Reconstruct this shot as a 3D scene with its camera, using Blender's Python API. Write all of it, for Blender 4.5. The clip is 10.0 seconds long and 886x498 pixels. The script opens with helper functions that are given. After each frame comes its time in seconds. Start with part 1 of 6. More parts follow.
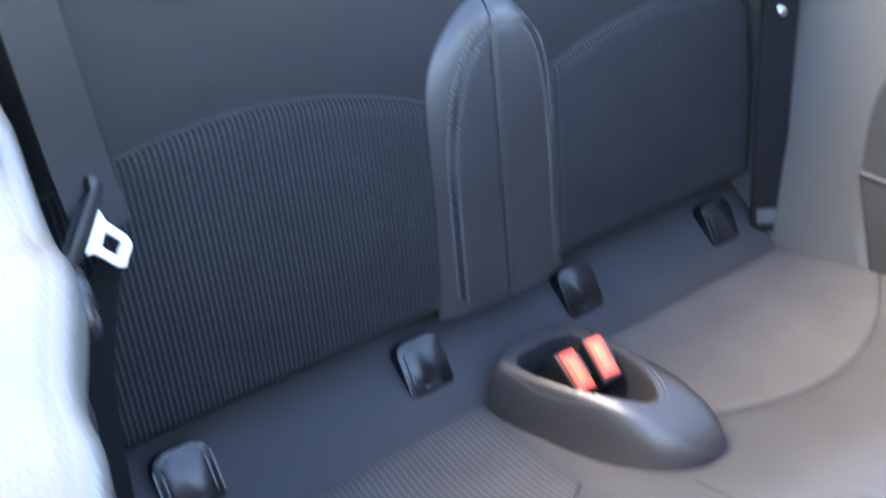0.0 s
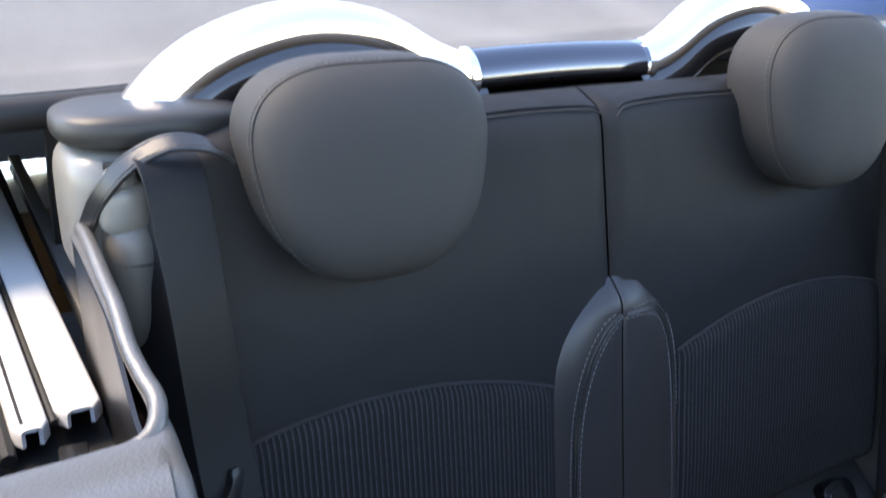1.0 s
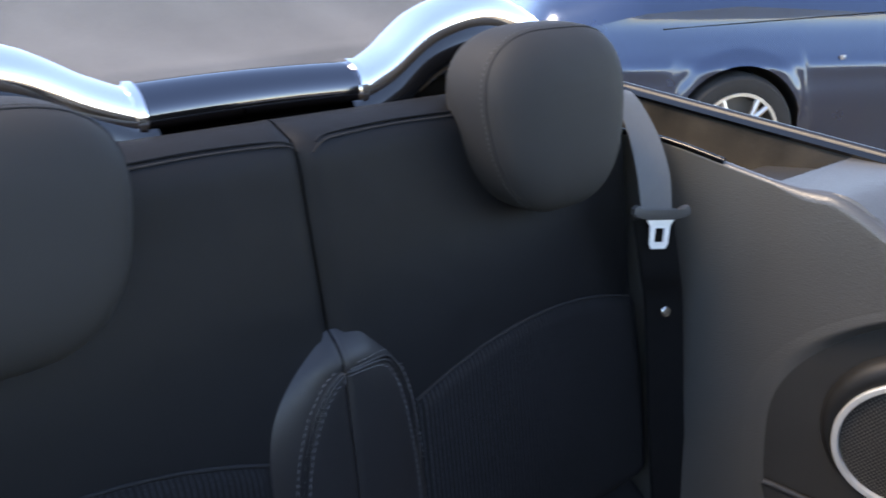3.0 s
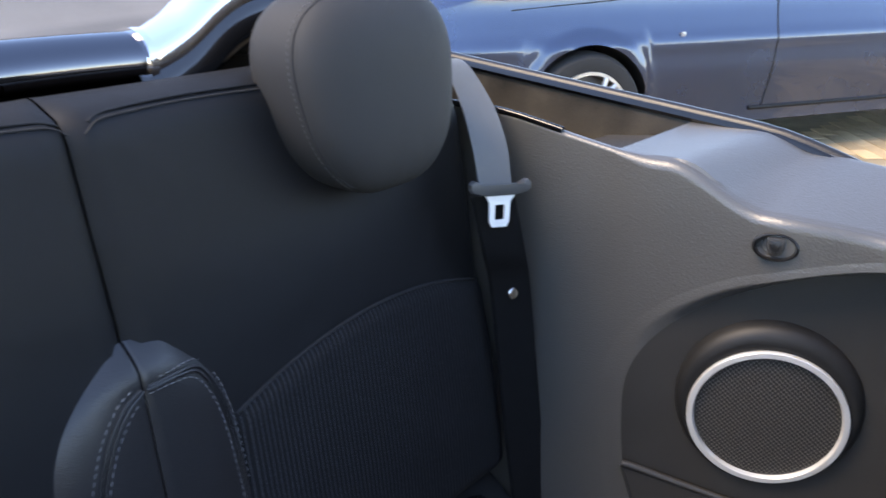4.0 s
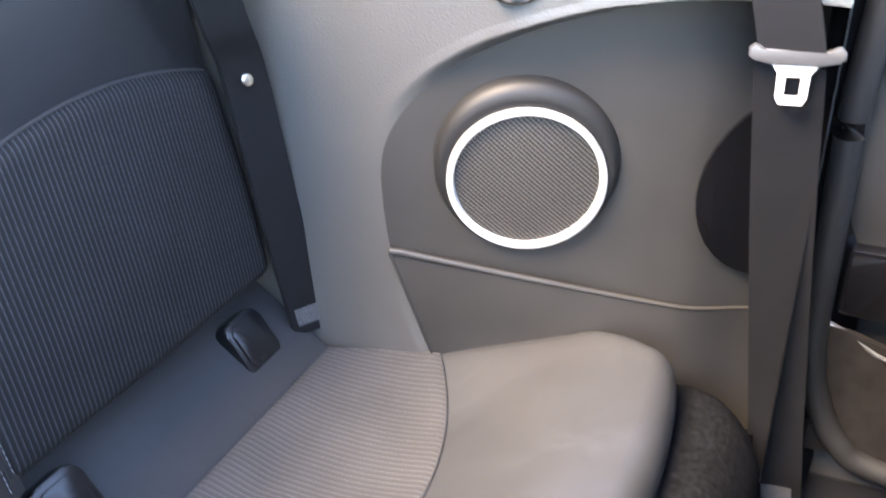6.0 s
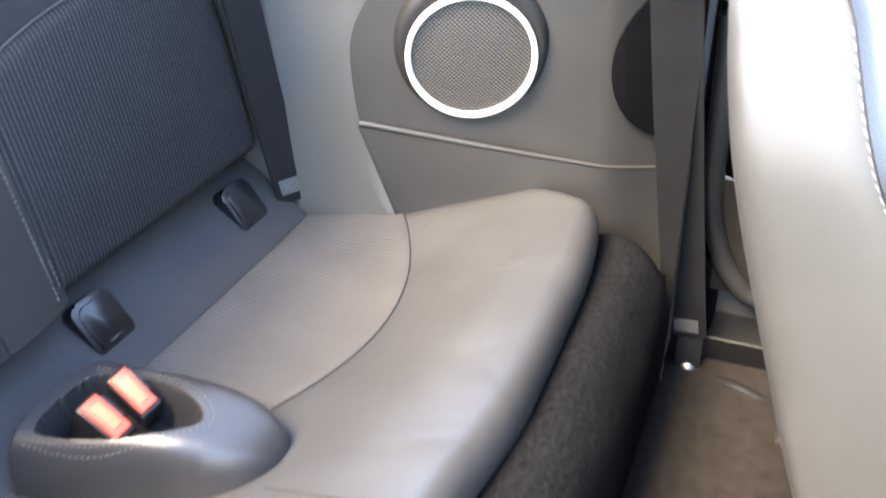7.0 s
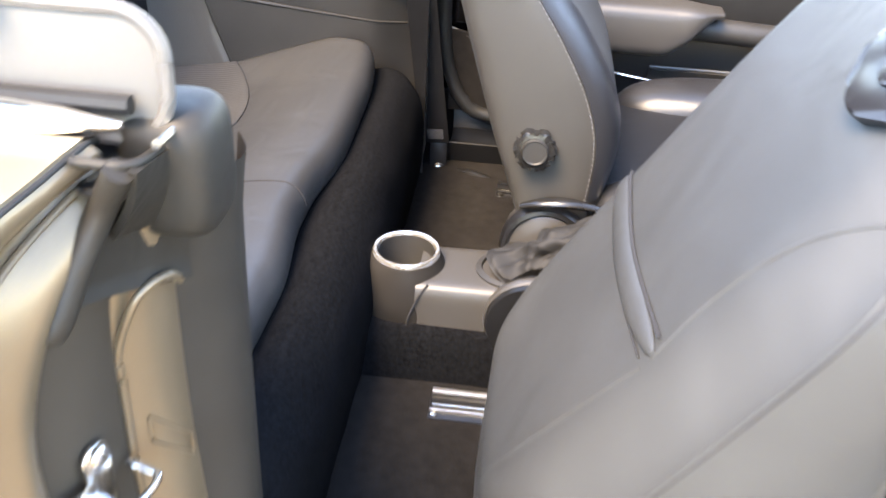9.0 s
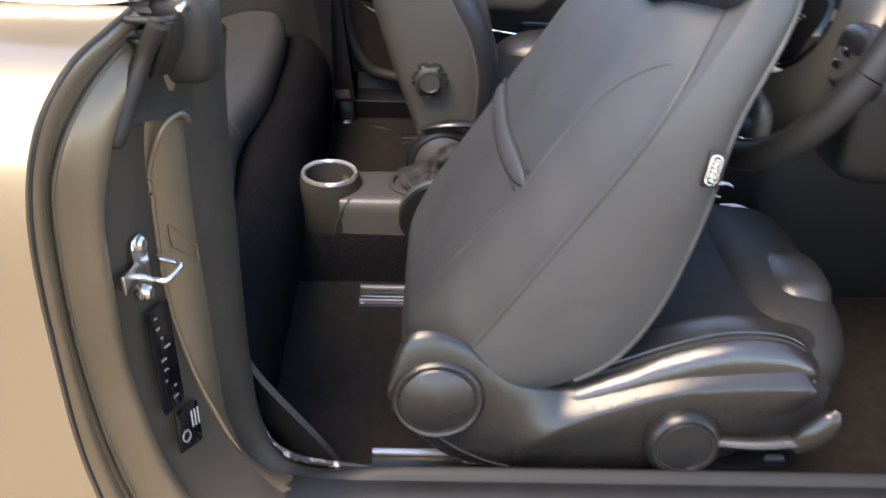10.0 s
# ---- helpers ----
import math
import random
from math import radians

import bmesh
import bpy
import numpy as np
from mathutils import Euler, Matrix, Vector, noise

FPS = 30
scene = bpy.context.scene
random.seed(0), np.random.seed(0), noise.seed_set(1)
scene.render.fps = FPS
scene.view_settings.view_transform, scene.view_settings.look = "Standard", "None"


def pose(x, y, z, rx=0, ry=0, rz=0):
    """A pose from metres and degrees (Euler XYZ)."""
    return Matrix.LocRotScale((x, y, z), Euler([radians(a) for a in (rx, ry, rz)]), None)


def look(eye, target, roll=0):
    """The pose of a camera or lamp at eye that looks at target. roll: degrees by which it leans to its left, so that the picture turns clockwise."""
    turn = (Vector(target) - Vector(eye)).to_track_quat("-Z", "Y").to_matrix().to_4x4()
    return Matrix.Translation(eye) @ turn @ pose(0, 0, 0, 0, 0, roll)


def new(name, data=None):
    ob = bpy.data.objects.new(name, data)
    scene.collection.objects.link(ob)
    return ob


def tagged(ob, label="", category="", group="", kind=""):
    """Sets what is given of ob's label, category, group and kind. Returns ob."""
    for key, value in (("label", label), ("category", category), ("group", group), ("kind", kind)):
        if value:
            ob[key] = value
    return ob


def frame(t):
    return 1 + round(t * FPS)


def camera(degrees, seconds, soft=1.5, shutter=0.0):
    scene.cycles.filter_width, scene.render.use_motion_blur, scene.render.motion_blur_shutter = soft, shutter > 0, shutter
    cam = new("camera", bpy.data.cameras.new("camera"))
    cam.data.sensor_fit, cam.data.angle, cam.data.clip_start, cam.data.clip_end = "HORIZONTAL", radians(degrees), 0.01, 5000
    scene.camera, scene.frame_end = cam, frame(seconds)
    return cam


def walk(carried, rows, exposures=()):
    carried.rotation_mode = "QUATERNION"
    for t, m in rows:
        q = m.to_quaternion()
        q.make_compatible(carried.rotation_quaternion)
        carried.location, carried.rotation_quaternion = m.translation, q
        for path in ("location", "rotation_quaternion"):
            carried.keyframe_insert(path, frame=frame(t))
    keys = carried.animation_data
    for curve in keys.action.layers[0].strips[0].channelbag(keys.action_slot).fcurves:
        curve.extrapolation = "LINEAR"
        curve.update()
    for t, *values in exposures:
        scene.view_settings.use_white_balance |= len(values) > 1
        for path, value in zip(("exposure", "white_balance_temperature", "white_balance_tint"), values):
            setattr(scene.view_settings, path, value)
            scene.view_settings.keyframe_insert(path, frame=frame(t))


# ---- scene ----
cam = camera(53.1, 10.0, shutter=0.5)
PATH = [
    (0, (-0.588, -0.658, 1.197), (0.453, 0.717, 0.184), -1.1),
    (0.5, (-0.599, -0.604, 1.247), (0.399, 0.926, 0.434), 1.1),
    (0.7, (-0.600, -0.604, 1.278), (0.375, 0.970, 0.523), 1.5),
    (1, (-0.606, -0.593, 1.299), (0.384, 1.012, 0.632), 1.2),
    (1.5, (-0.599, -0.594, 1.314), (0.421, 1.016, 0.706), 1.2),
    (2, (-0.562, -0.585, 1.315), (0.557, 0.961, 0.715), 1.6),
    (2.5, (-0.502, -0.58, 1.309), (0.693, 0.897, 0.684), 1.0),
    (3, (-0.434, -0.574, 1.304), (0.849, 0.817, 0.655), 0.0),
    (4.5, (-0.297, -0.541, 1.244), (1.233, 0.548, 0.556), -1.4),
    (4.6, (-0.287, -0.547, 1.239), (1.248, 0.531, 0.543), -1.8),
    (5, (-0.274, -0.55, 1.229), (1.317, 0.401, 0.477), -2.1),
    (5.5, (-0.252, -0.558, 1.204), (1.343, 0.281, 0.336), -2.6),
    (6, (-0.258, -0.582, 1.169), (1.306, 0.18, 0.183), -2.1),
    (7.5, (-0.615, -0.728, 1.16), (0.938, -0.108, 0.062), -3.2),
    (8, (-0.752, -0.743, 1.17), (0.871, -0.342, 0.072), -2.0),
    (8.5, (-0.901, -0.76, 1.18), (0.747, -0.548, 0.068), 1.2),
    (9, (-1.116, -0.765, 1.189), (0.566, -0.626, 0.117), 3.3),
    (9.5, (-1.312, -0.765, 1.204), (0.387, -0.722, 0.149), 3.2),
    (10, (-1.432, -0.769, 1.194), (0.271, -0.839, 0.149), 2.6),
]
EXPOSURES = [(0.0, 3.95, 8100, 14), (0.3, 4.0, 8300, 15), (0.5, 3.75, 8600, 16), (1.0, 2.48, 8800, 15), (1.2, 2.02, 8900, 15), (1.5, 1.72, 9000, 15), (2.0, 1.78, 9000, 15), (2.5, 1.78, 8800, 16), (3.0, 1.70, 8600, 16),
             (4.4, 2.16, 8300, 17), (5.0, 2.28, 8100, 17), (5.5, 2.88, 8300, 18), (6.2, 4.35, 9100, 18), (7.3, 4.43, 9300, 12), (8.0, 4.42, 9000, 11), (9.0, 3.56, 9300, 16), (9.5, 2.70, 9100, 17), (10.0, 2.31, 8900, 18)]
walk(cam, [(t, look(eye, target, roll)) for t, eye, target, roll in PATH], EXPOSURES)

# ---------------------------------------------------------------- world, sun
world = bpy.data.worlds.new("sky")
scene.world = world
world.use_nodes = True
wn = world.node_tree
sky = wn.nodes.new("ShaderNodeTexSky")
sky.sky_type = "NISHITA"
sky.sun_disc = False
SUN_ELEV, SUN_TURN = radians(56), radians(304)
sky.sun_elevation, sky.sun_rotation = SUN_ELEV, SUN_TURN
sky.altitude, sky.air_density, sky.dust_density, sky.ozone_density = 1500, 1.0, 0.0, 4.5
wn.links.new(sky.outputs[0], wn.nodes["Background"].inputs[0])
wn.nodes["Background"].inputs[1].default_value = 0.25

sun = new("sun", bpy.data.lights.new("sun", "SUN"))
sun.data.energy, sun.data.angle, sun.data.color = 1.9, radians(30), (1.0, 0.93, 0.83)
sun_dir = Vector((math.sin(SUN_TURN) * math.cos(SUN_ELEV), math.cos(SUN_TURN) * math.cos(SUN_ELEV), math.sin(SUN_ELEV)))
sun.matrix_world = look(sun_dir * 30, (0, 0, 0))


# ---------------------------------------------------------------- materials
def material(name, colour, rough=0.6, metal=0.0, vary=0.15, scale=8.0, grain=0.0, grain_scale=900.0, coat=0.0,
             sheen=0.0, spec=0.5, second=None, wear=0.0, folds=0.0, fold_scale=10.0):
    """Base colour varied at a broad and a fine scale, with fine relief."""
    m = bpy.data.materials.new(name)
    m.use_nodes = True
    nt = m.node_tree
    b = nt.nodes["Principled BSDF"]
    tc = nt.nodes.new("ShaderNodeTexCoord")
    n1 = nt.nodes.new("ShaderNodeTexNoise")
    n1.inputs["Scale"].default_value, n1.inputs["Detail"].default_value = scale, 5
    n2 = nt.nodes.new("ShaderNodeTexNoise")
    n2.inputs["Scale"].default_value, n2.inputs["Detail"].default_value = grain_scale, 2
    for n in (n1, n2):
        nt.links.new(tc.outputs["Object"], n.inputs["Vector"])
    add = nt.nodes.new("ShaderNodeMath")
    add.operation = "MULTIPLY_ADD"
    add.inputs[1].default_value = 0.65
    mul = nt.nodes.new("ShaderNodeMath")
    mul.operation = "MULTIPLY"
    mul.inputs[1].default_value = 0.35
    nt.links.new(n2.outputs["Fac"], mul.inputs[0])
    nt.links.new(n1.outputs["Fac"], add.inputs[0])
    nt.links.new(mul.outputs[0], add.inputs[2])
    ramp = nt.nodes.new("ShaderNodeValToRGB")
    lo = [max(0, c * (1 - vary)) for c in colour]
    hi = [min(1, c * (1 + vary)) for c in (second or colour)]
    ramp.color_ramp.elements[0].position, ramp.color_ramp.elements[1].position = 0.3, 0.7
    ramp.color_ramp.elements[0].color, ramp.color_ramp.elements[1].color = (*lo, 1), (*hi, 1)
    nt.links.new(add.outputs[0], ramp.inputs[0])
    nt.links.new(ramp.outputs[0], b.inputs["Base Color"])
    b.inputs["Metallic"].default_value = metal
    b.inputs["Coat Weight"].default_value = coat
    b.inputs["Coat Roughness"].default_value = 0.03
    b.inputs["Sheen Weight"].default_value = sheen
    b.inputs["Specular IOR Level"].default_value = spec
    mr = nt.nodes.new("ShaderNodeMapRange")
    mr.inputs["To Min"].default_value, mr.inputs["To Max"].default_value = max(0.0, rough - 0.06 - wear), min(1, rough + 0.06)
    nt.links.new(n1.outputs["Fac"], mr.inputs["Value"])
    nt.links.new(mr.outputs[0], b.inputs["Roughness"])
    if grain:
        bump = nt.nodes.new("ShaderNodeBump")
        bump.inputs["Strength"].default_value, bump.inputs["Distance"].default_value = grain, 0.0006
        nt.links.new(n2.outputs["Fac"], bump.inputs["Height"])
        nt.links.new(bump.outputs[0], b.inputs["Normal"])
        if folds:
            n3 = nt.nodes.new("ShaderNodeTexNoise")
            n3.inputs["Scale"].default_value, n3.inputs["Detail"].default_value, n3.inputs["Distortion"].default_value = fold_scale, 2, 0.6
            nt.links.new(tc.outputs["Object"], n3.inputs["Vector"])
            soft = nt.nodes.new("ShaderNodeBump")
            soft.inputs["Strength"].default_value, soft.inputs["Distance"].default_value = folds, 0.012
            nt.links.new(n3.outputs["Fac"], soft.inputs["Height"])
            nt.links.new(soft.outputs[0], bump.inputs["Normal"])
    return m


def leather_grain(m, cell=900.0, strength=0.5):
    """A pebbled relief of small cells in place of the plain grain."""
    nt = m.node_tree
    b = nt.nodes["Principled BSDF"]
    tc = nt.nodes.new("ShaderNodeTexCoord")
    vo = nt.nodes.new("ShaderNodeTexVoronoi")
    vo.inputs["Scale"].default_value = cell
    nt.links.new(tc.outputs["Object"], vo.inputs["Vector"])
    bump = nt.nodes.new("ShaderNodeBump")
    bump.inputs["Strength"].default_value, bump.inputs["Distance"].default_value = strength, 0.0008
    nt.links.new(vo.outputs["Distance"], bump.inputs["Height"])
    nt.links.new(bump.outputs[0], b.inputs["Normal"])
    return m


def ribbed(name, dark, light, pitch, rough=0.85, relief=0.35):
    """Cloth with raised cords that run across the object's x axis at the given pitch."""
    m = bpy.data.materials.new(name)
    m.use_nodes = True
    nt = m.node_tree
    b = nt.nodes["Principled BSDF"]
    tc = nt.nodes.new("ShaderNodeTexCoord")
    sep = nt.nodes.new("ShaderNodeSeparateXYZ")
    nt.links.new(tc.outputs["Object"], sep.inputs[0])
    mul = nt.nodes.new("ShaderNodeMath")
    mul.operation = "MULTIPLY"
    mul.inputs[1].default_value = 2 * math.pi / pitch
    nt.links.new(sep.outputs["X"], mul.inputs[0])
    sn = nt.nodes.new("ShaderNodeMath")
    sn.operation = "SINE"
    nt.links.new(mul.outputs[0], sn.inputs[0])
    mr = nt.nodes.new("ShaderNodeMapRange")
    mr.inputs["From Min"].default_value = -1
    mr.inputs["From Max"].default_value = 1
    nt.links.new(sn.outputs[0], mr.inputs["Value"])
    weave = nt.nodes.new("ShaderNodeTexNoise")
    weave.inputs["Scale"].default_value = 700
    nt.links.new(tc.outputs["Object"], weave.inputs["Vector"])
    soil = nt.nodes.new("ShaderNodeTexNoise")
    soil.inputs["Scale"].default_value, soil.inputs["Detail"].default_value = 14, 4
    nt.links.new(tc.outputs["Object"], soil.inputs["Vector"])
    pw = nt.nodes.new("ShaderNodeMath")
    pw.operation = "POWER"
    pw.inputs[1].default_value = 4.5
    nt.links.new(mr.outputs[0], pw.inputs[0])
    wmul = nt.nodes.new("ShaderNodeMath")
    wmul.operation = "MULTIPLY"
    nt.links.new(pw.outputs[0], wmul.inputs[0])
    wr = nt.nodes.new("ShaderNodeMapRange")
    wr.inputs["From Min"].default_value, wr.inputs["From Max"].default_value = 0.35, 0.65
    wr.inputs["To Min"].default_value, wr.inputs["To Max"].default_value = 0.35, 1.1
    nt.links.new(weave.outputs["Fac"], wr.inputs["Value"])
    nt.links.new(wr.outputs[0], wmul.inputs[1])
    ramp = nt.nodes.new("ShaderNodeValToRGB")
    ramp.color_ramp.elements[0].color, ramp.color_ramp.elements[1].color = (*dark, 1), (*light, 1)
    nt.links.new(wmul.outputs[0], ramp.inputs[0])
    mix = nt.nodes.new("ShaderNodeMixRGB")
    mix.blend_type = "MULTIPLY"
    mix.inputs[0].default_value = 0.6
    nt.links.new(ramp.outputs[0], mix.inputs[1])
    sr = nt.nodes.new("ShaderNodeMapRange")
    sr.inputs["From Min"].default_value, sr.inputs["From Max"].default_value = 0.3, 0.7
    sr.inputs["To Min"].default_value, sr.inputs["To Max"].default_value = 0.85, 1.15
    nt.links.new(soil.outputs["Fac"], sr.inputs["Value"])
    nt.links.new(sr.outputs[0], mix.inputs[2])
    nt.links.new(mix.outputs[0], b.inputs["Base Color"])
    bump = nt.nodes.new("ShaderNodeBump")
    bump.inputs["Strength"].default_value, bump.inputs["Distance"].default_value = relief, 0.0015
    nt.links.new(mr.outputs[0], bump.inputs["Height"])
    nt.links.new(bump.outputs[0], b.inputs["Normal"])
    b.inputs["Roughness"].default_value = rough
    b.inputs["Specular IOR Level"].default_value = 0.15
    return m


CLOTH = material("smooth_black_cloth", (0.0070, 0.0073, 0.0083), 0.58, vary=0.14, scale=5, grain=0.35, grain_scale=1600, spec=0.22, folds=0.35, fold_scale=9)
HEADCLOTH = material("grey_headrest_cloth", (0.0245, 0.0247, 0.0252), 0.7, vary=0.12, scale=6, grain=0.3, grain_scale=1600, spec=0.25, folds=0.2, fold_scale=12)
RIB = ribbed("ribbed_black_cloth", (0.0080, 0.0081, 0.0087), (0.037, 0.0374, 0.040), 0.0056)
RIBPAN = ribbed("ribbed_grey_cloth", (0.036, 0.0350, 0.0342), (0.064, 0.0622, 0.0605), 0.0068, relief=0.25)
LEATHER = leather_grain(material("black_leather", (0.018, 0.018, 0.0192), 0.31, vary=0.15, scale=9, grain=0.3), 700, 0.25)
SEATGREY = material("grey_leatherette", (0.029, 0.029, 0.029), 0.40, vary=0.16, scale=7, grain=0.25, grain_scale=1300, spec=0.6, folds=0.4, fold_scale=9)
THREAD = material("grey_thread", (0.17, 0.17, 0.175), 0.8, vary=0.1, scale=60)
FINETHREAD = material("dark_grey_thread", (0.085, 0.085, 0.085), 0.8, vary=0.1, scale=60)
ANCHOR = material("shiny_black_cover_plastic", (0.0055, 0.0055, 0.006), 0.24, vary=0.15, scale=25, spec=0.45)
LEDGE = material("dark_grey_ledge_cloth", (0.021, 0.021, 0.0225), 0.68, vary=0.16, scale=9, grain=0.35, grain_scale=1500, spec=0.16)
RAILWHITE = material("pale_satin_rail", (0.58, 0.575, 0.56), 0.4, metal=0.1, vary=0.06, scale=14)
# satin plastic, lightened so its colour carries the sun on the hoop foot
PALESUNLIT = material("pale_sunlit_satin_plastic", (0.15, 0.143, 0.128), 0.34, vary=0.08, scale=14, grain=0.1, grain_scale=1300)
RINGSATIN = material("satin_grey_ring", (0.50, 0.50, 0.48), 0.36, metal=0.35, vary=0.06, scale=30)
WEBSATIN = material("smooth_black_webbing", (0.0070, 0.0070, 0.0075), 0.42, vary=0.15, scale=20, grain=0.25, grain_scale=2200, spec=0.16)
RINGMETAL = material("satin_silver_ring", (0.72, 0.72, 0.71), 0.24, metal=0.85, vary=0.04, scale=20)
SEAM = material("black_seam_thread", (0.012, 0.012, 0.013), 0.9, vary=0.1, scale=60)
TRIM = leather_grain(material("dark_grey_trim_plastic", (0.057, 0.0558, 0.0525), 0.38, vary=0.1, scale=6, grain=0.2, spec=0.55), 430, 0.30)
TRIM.node_tree.nodes["Principled BSDF"].inputs["IOR"].default_value = 1.6
TRIMDARK = material("charcoal_trim_plastic", (0.0235, 0.0222, 0.0205), 0.45, vary=0.22, scale=10, grain=0.3, grain_scale=1100, spec=0.32)
PLASTIC = material("satin_grey_plastic", (0.085, 0.080, 0.074), 0.42, vary=0.1, scale=9, grain=0.2, grain_scale=1300)
BLACKPL = material("black_plastic", (0.009, 0.009, 0.0095), 0.32, vary=0.15, scale=20, grain=0.1, spec=0.32)
GLOSS = material("piano_black", (0.004, 0.004, 0.0045), 0.07, vary=0.1, scale=12, coat=0.15, spec=0.3)
RUBBER = material("black_rubber", (0.010, 0.010, 0.010), 0.55, vary=0.2, scale=25, grain=0.2, spec=0.3)
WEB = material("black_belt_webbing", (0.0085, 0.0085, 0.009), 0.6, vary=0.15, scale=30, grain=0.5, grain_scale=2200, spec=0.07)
# paler webbing for a belt's shoulder run; its lap run is WEB
WEBGREY = material("pale_belt_webbing", (0.085, 0.083, 0.08), 0.55, vary=0.12, scale=30, grain=0.5, grain_scale=2200)
CHROME = material("chrome", (0.90, 0.90, 0.90), 0.08, metal=1.0, vary=0.02, scale=15)
STEEL = material("zinc_plated_steel", (0.62, 0.60, 0.56), 0.25, metal=1.0, vary=0.12, scale=60)
SILVER = material("silver_painted_plastic", (0.76, 0.76, 0.74), 0.35, metal=0.2, vary=0.05, scale=20)
RED = material("red_buckle_button", (0.58, 0.045, 0.018), 0.5, vary=0.1, scale=60)
CARPET = material("black_carpet", (0.0046, 0.0048, 0.0054), 0.95, vary=0.75, scale=170, grain=1.0, grain_scale=900, spec=0.03)
MATCARPET = material("brown_grey_floor_carpet", (0.0118, 0.0106, 0.0098), 0.95, vary=0.3, scale=55, grain=1.0, grain_scale=700, spec=0.03)
PAINT = material("gold_beige_metallic_paint", (0.29, 0.225, 0.148), 0.3, metal=0.6, vary=0.05, scale=3, coat=0.7)
# the body gold at about half its brightness, with less coat
JAMBPAINT = material("dark_dull_gold_paint", (0.158, 0.116, 0.073), 0.36, metal=0.5, vary=0.12, scale=9, coat=0.15)
BLUEPAINT = material("blue_metallic_paint", (0.031, 0.055, 0.105), 0.26, metal=0.65, vary=0.08, scale=2, coat=1.0)
SOFTTOP = material("dusty_black_canvas", (0.122, 0.121, 0.119), 0.9, vary=0.14, scale=7, grain=0.5, grain_scale=900, second=(0.145, 0.143, 0.139), spec=0.2)
TYRE = material("tyre_rubber", (0.022, 0.021, 0.020), 0.8, vary=0.25, scale=14, grain=0.4, grain_scale=300)
ALLOY = material("silver_alloy", (0.6, 0.6, 0.6), 0.3, metal=0.9, vary=0.06, scale=20)
PAVED = material("sandy_brick_ground", (0.205, 0.153, 0.092), 0.9, vary=0.3, scale=9, grain=0.3, grain_scale=90)
BRICKS = material("buff_paving_brick", (0.34, 0.25, 0.14), 0.85, vary=0.25, scale=2.5, grain=0.6, grain_scale=160)
# a tint of its own for each brick
nt_ = BRICKS.node_tree
info = nt_.nodes.new("ShaderNodeObjectInfo")
hsv = nt_.nodes.new("ShaderNodeHueSaturation")
rng = nt_.nodes.new("ShaderNodeMapRange")
rng.inputs["To Min"].default_value, rng.inputs["To Max"].default_value = 0.7, 1.25
nt_.links.new(info.outputs["Random"], rng.inputs["Value"])
nt_.links.new(rng.outputs[0], hsv.inputs["Value"])
old = nt_.nodes["Principled BSDF"].inputs["Base Color"].links[0].from_socket
nt_.links.new(old, hsv.inputs["Color"])
nt_.links.new(hsv.outputs[0], nt_.nodes["Principled BSDF"].inputs["Base Color"])
WHITEPRINT = material("white_print", (0.75, 0.75, 0.72), 0.6, vary=0.05, scale=90)
GREYPRINT = material("faded_print", (0.22, 0.22, 0.21), 0.6, vary=0.3, scale=300)
YELLOW = material("yellow_sticker", (0.75, 0.72, 0.05), 0.5, vary=0.05, scale=50)
ORANGE = material("worn_orange_button", (0.72, 0.10, 0.035), 0.5, vary=0.2, scale=120)
LENS = material("clear_lamp_lens", (0.22, 0.23, 0.25), 0.08, vary=0.1, scale=30, coat=1.0)


# ---------------------------------------------------------------- mesh tools
def spline(pts, n):
    """n + 1 points along a smooth curve through pts."""
    p = [Vector(q) for q in pts]
    p = [p[0] * 2 - p[1]] + p + [p[-1] * 2 - p[-2]]
    segs, out = len(p) - 3, []
    for i in range(n + 1):
        t = i / n * segs
        k = min(int(t), segs - 1)
        f = t - k
        a, b, c, d = p[k:k + 4]
        out.append(0.5 * ((2 * b) + (c - a) * f + (2 * a - 5 * b + 4 * c - d) * f * f + (3 * b - a - 3 * c + d) * f ** 3))
    return out


def smooth(a, b, x):
    t = max(0.0, min(1.0, (x - a) / (b - a)))
    return t * t * (3 - 2 * t)


def lerp(a, b, t):
    return a + (b - a) * t


def table(pairs, x):
    """A value between the entries of a short ascending table, eased."""
    if x <= pairs[0][0]:
        return pairs[0][1]
    for (x0, y0), (x1, y1) in zip(pairs, pairs[1:]):
        if x <= x1:
            return lerp(y0, y1, smooth(x0, x1, x))
    return pairs[-1][1]


def shaped(pairs, n=60):
    """A smooth function through the (x, value) pairs of a short ascending table."""
    pts = [(p.x, p.y) for p in spline([(a, b, 0) for a, b in pairs], n)]
    return lambda x: table_linear(pts, x)


def table_linear(pairs, x):
    if x <= pairs[0][0]:
        return pairs[0][1]
    for (x0, y0), (x1, y1) in zip(pairs, pairs[1:]):
        if x <= x1:
            return lerp(y0, y1, (x - x0) / (x1 - x0))
    return pairs[-1][1]


def thing(name, label, category, group="", kind="", at=(0, 0, 0)):
    ob = new(name)
    ob.empty_display_size = 0.05
    ob.location = at
    return tagged(ob, label, category, group, kind)


def part(name, bm, mat, parent=None, label="", angle=38):
    me = bpy.data.meshes.new(name)
    bmesh.ops.recalc_face_normals(bm, faces=bm.faces)
    bm.to_mesh(me)
    bm.free()
    for p in me.polygons:
        p.use_smooth = True
    me.set_sharp_from_angle(angle=radians(angle))
    me.materials.append(mat)
    ob = new(name, me)
    if parent is not None:
        ob.parent = parent
        up, shift = parent, Vector()
        while up is not None:
            shift += up.location
            up = up.parent
        me.transform(Matrix.Translation(-shift))
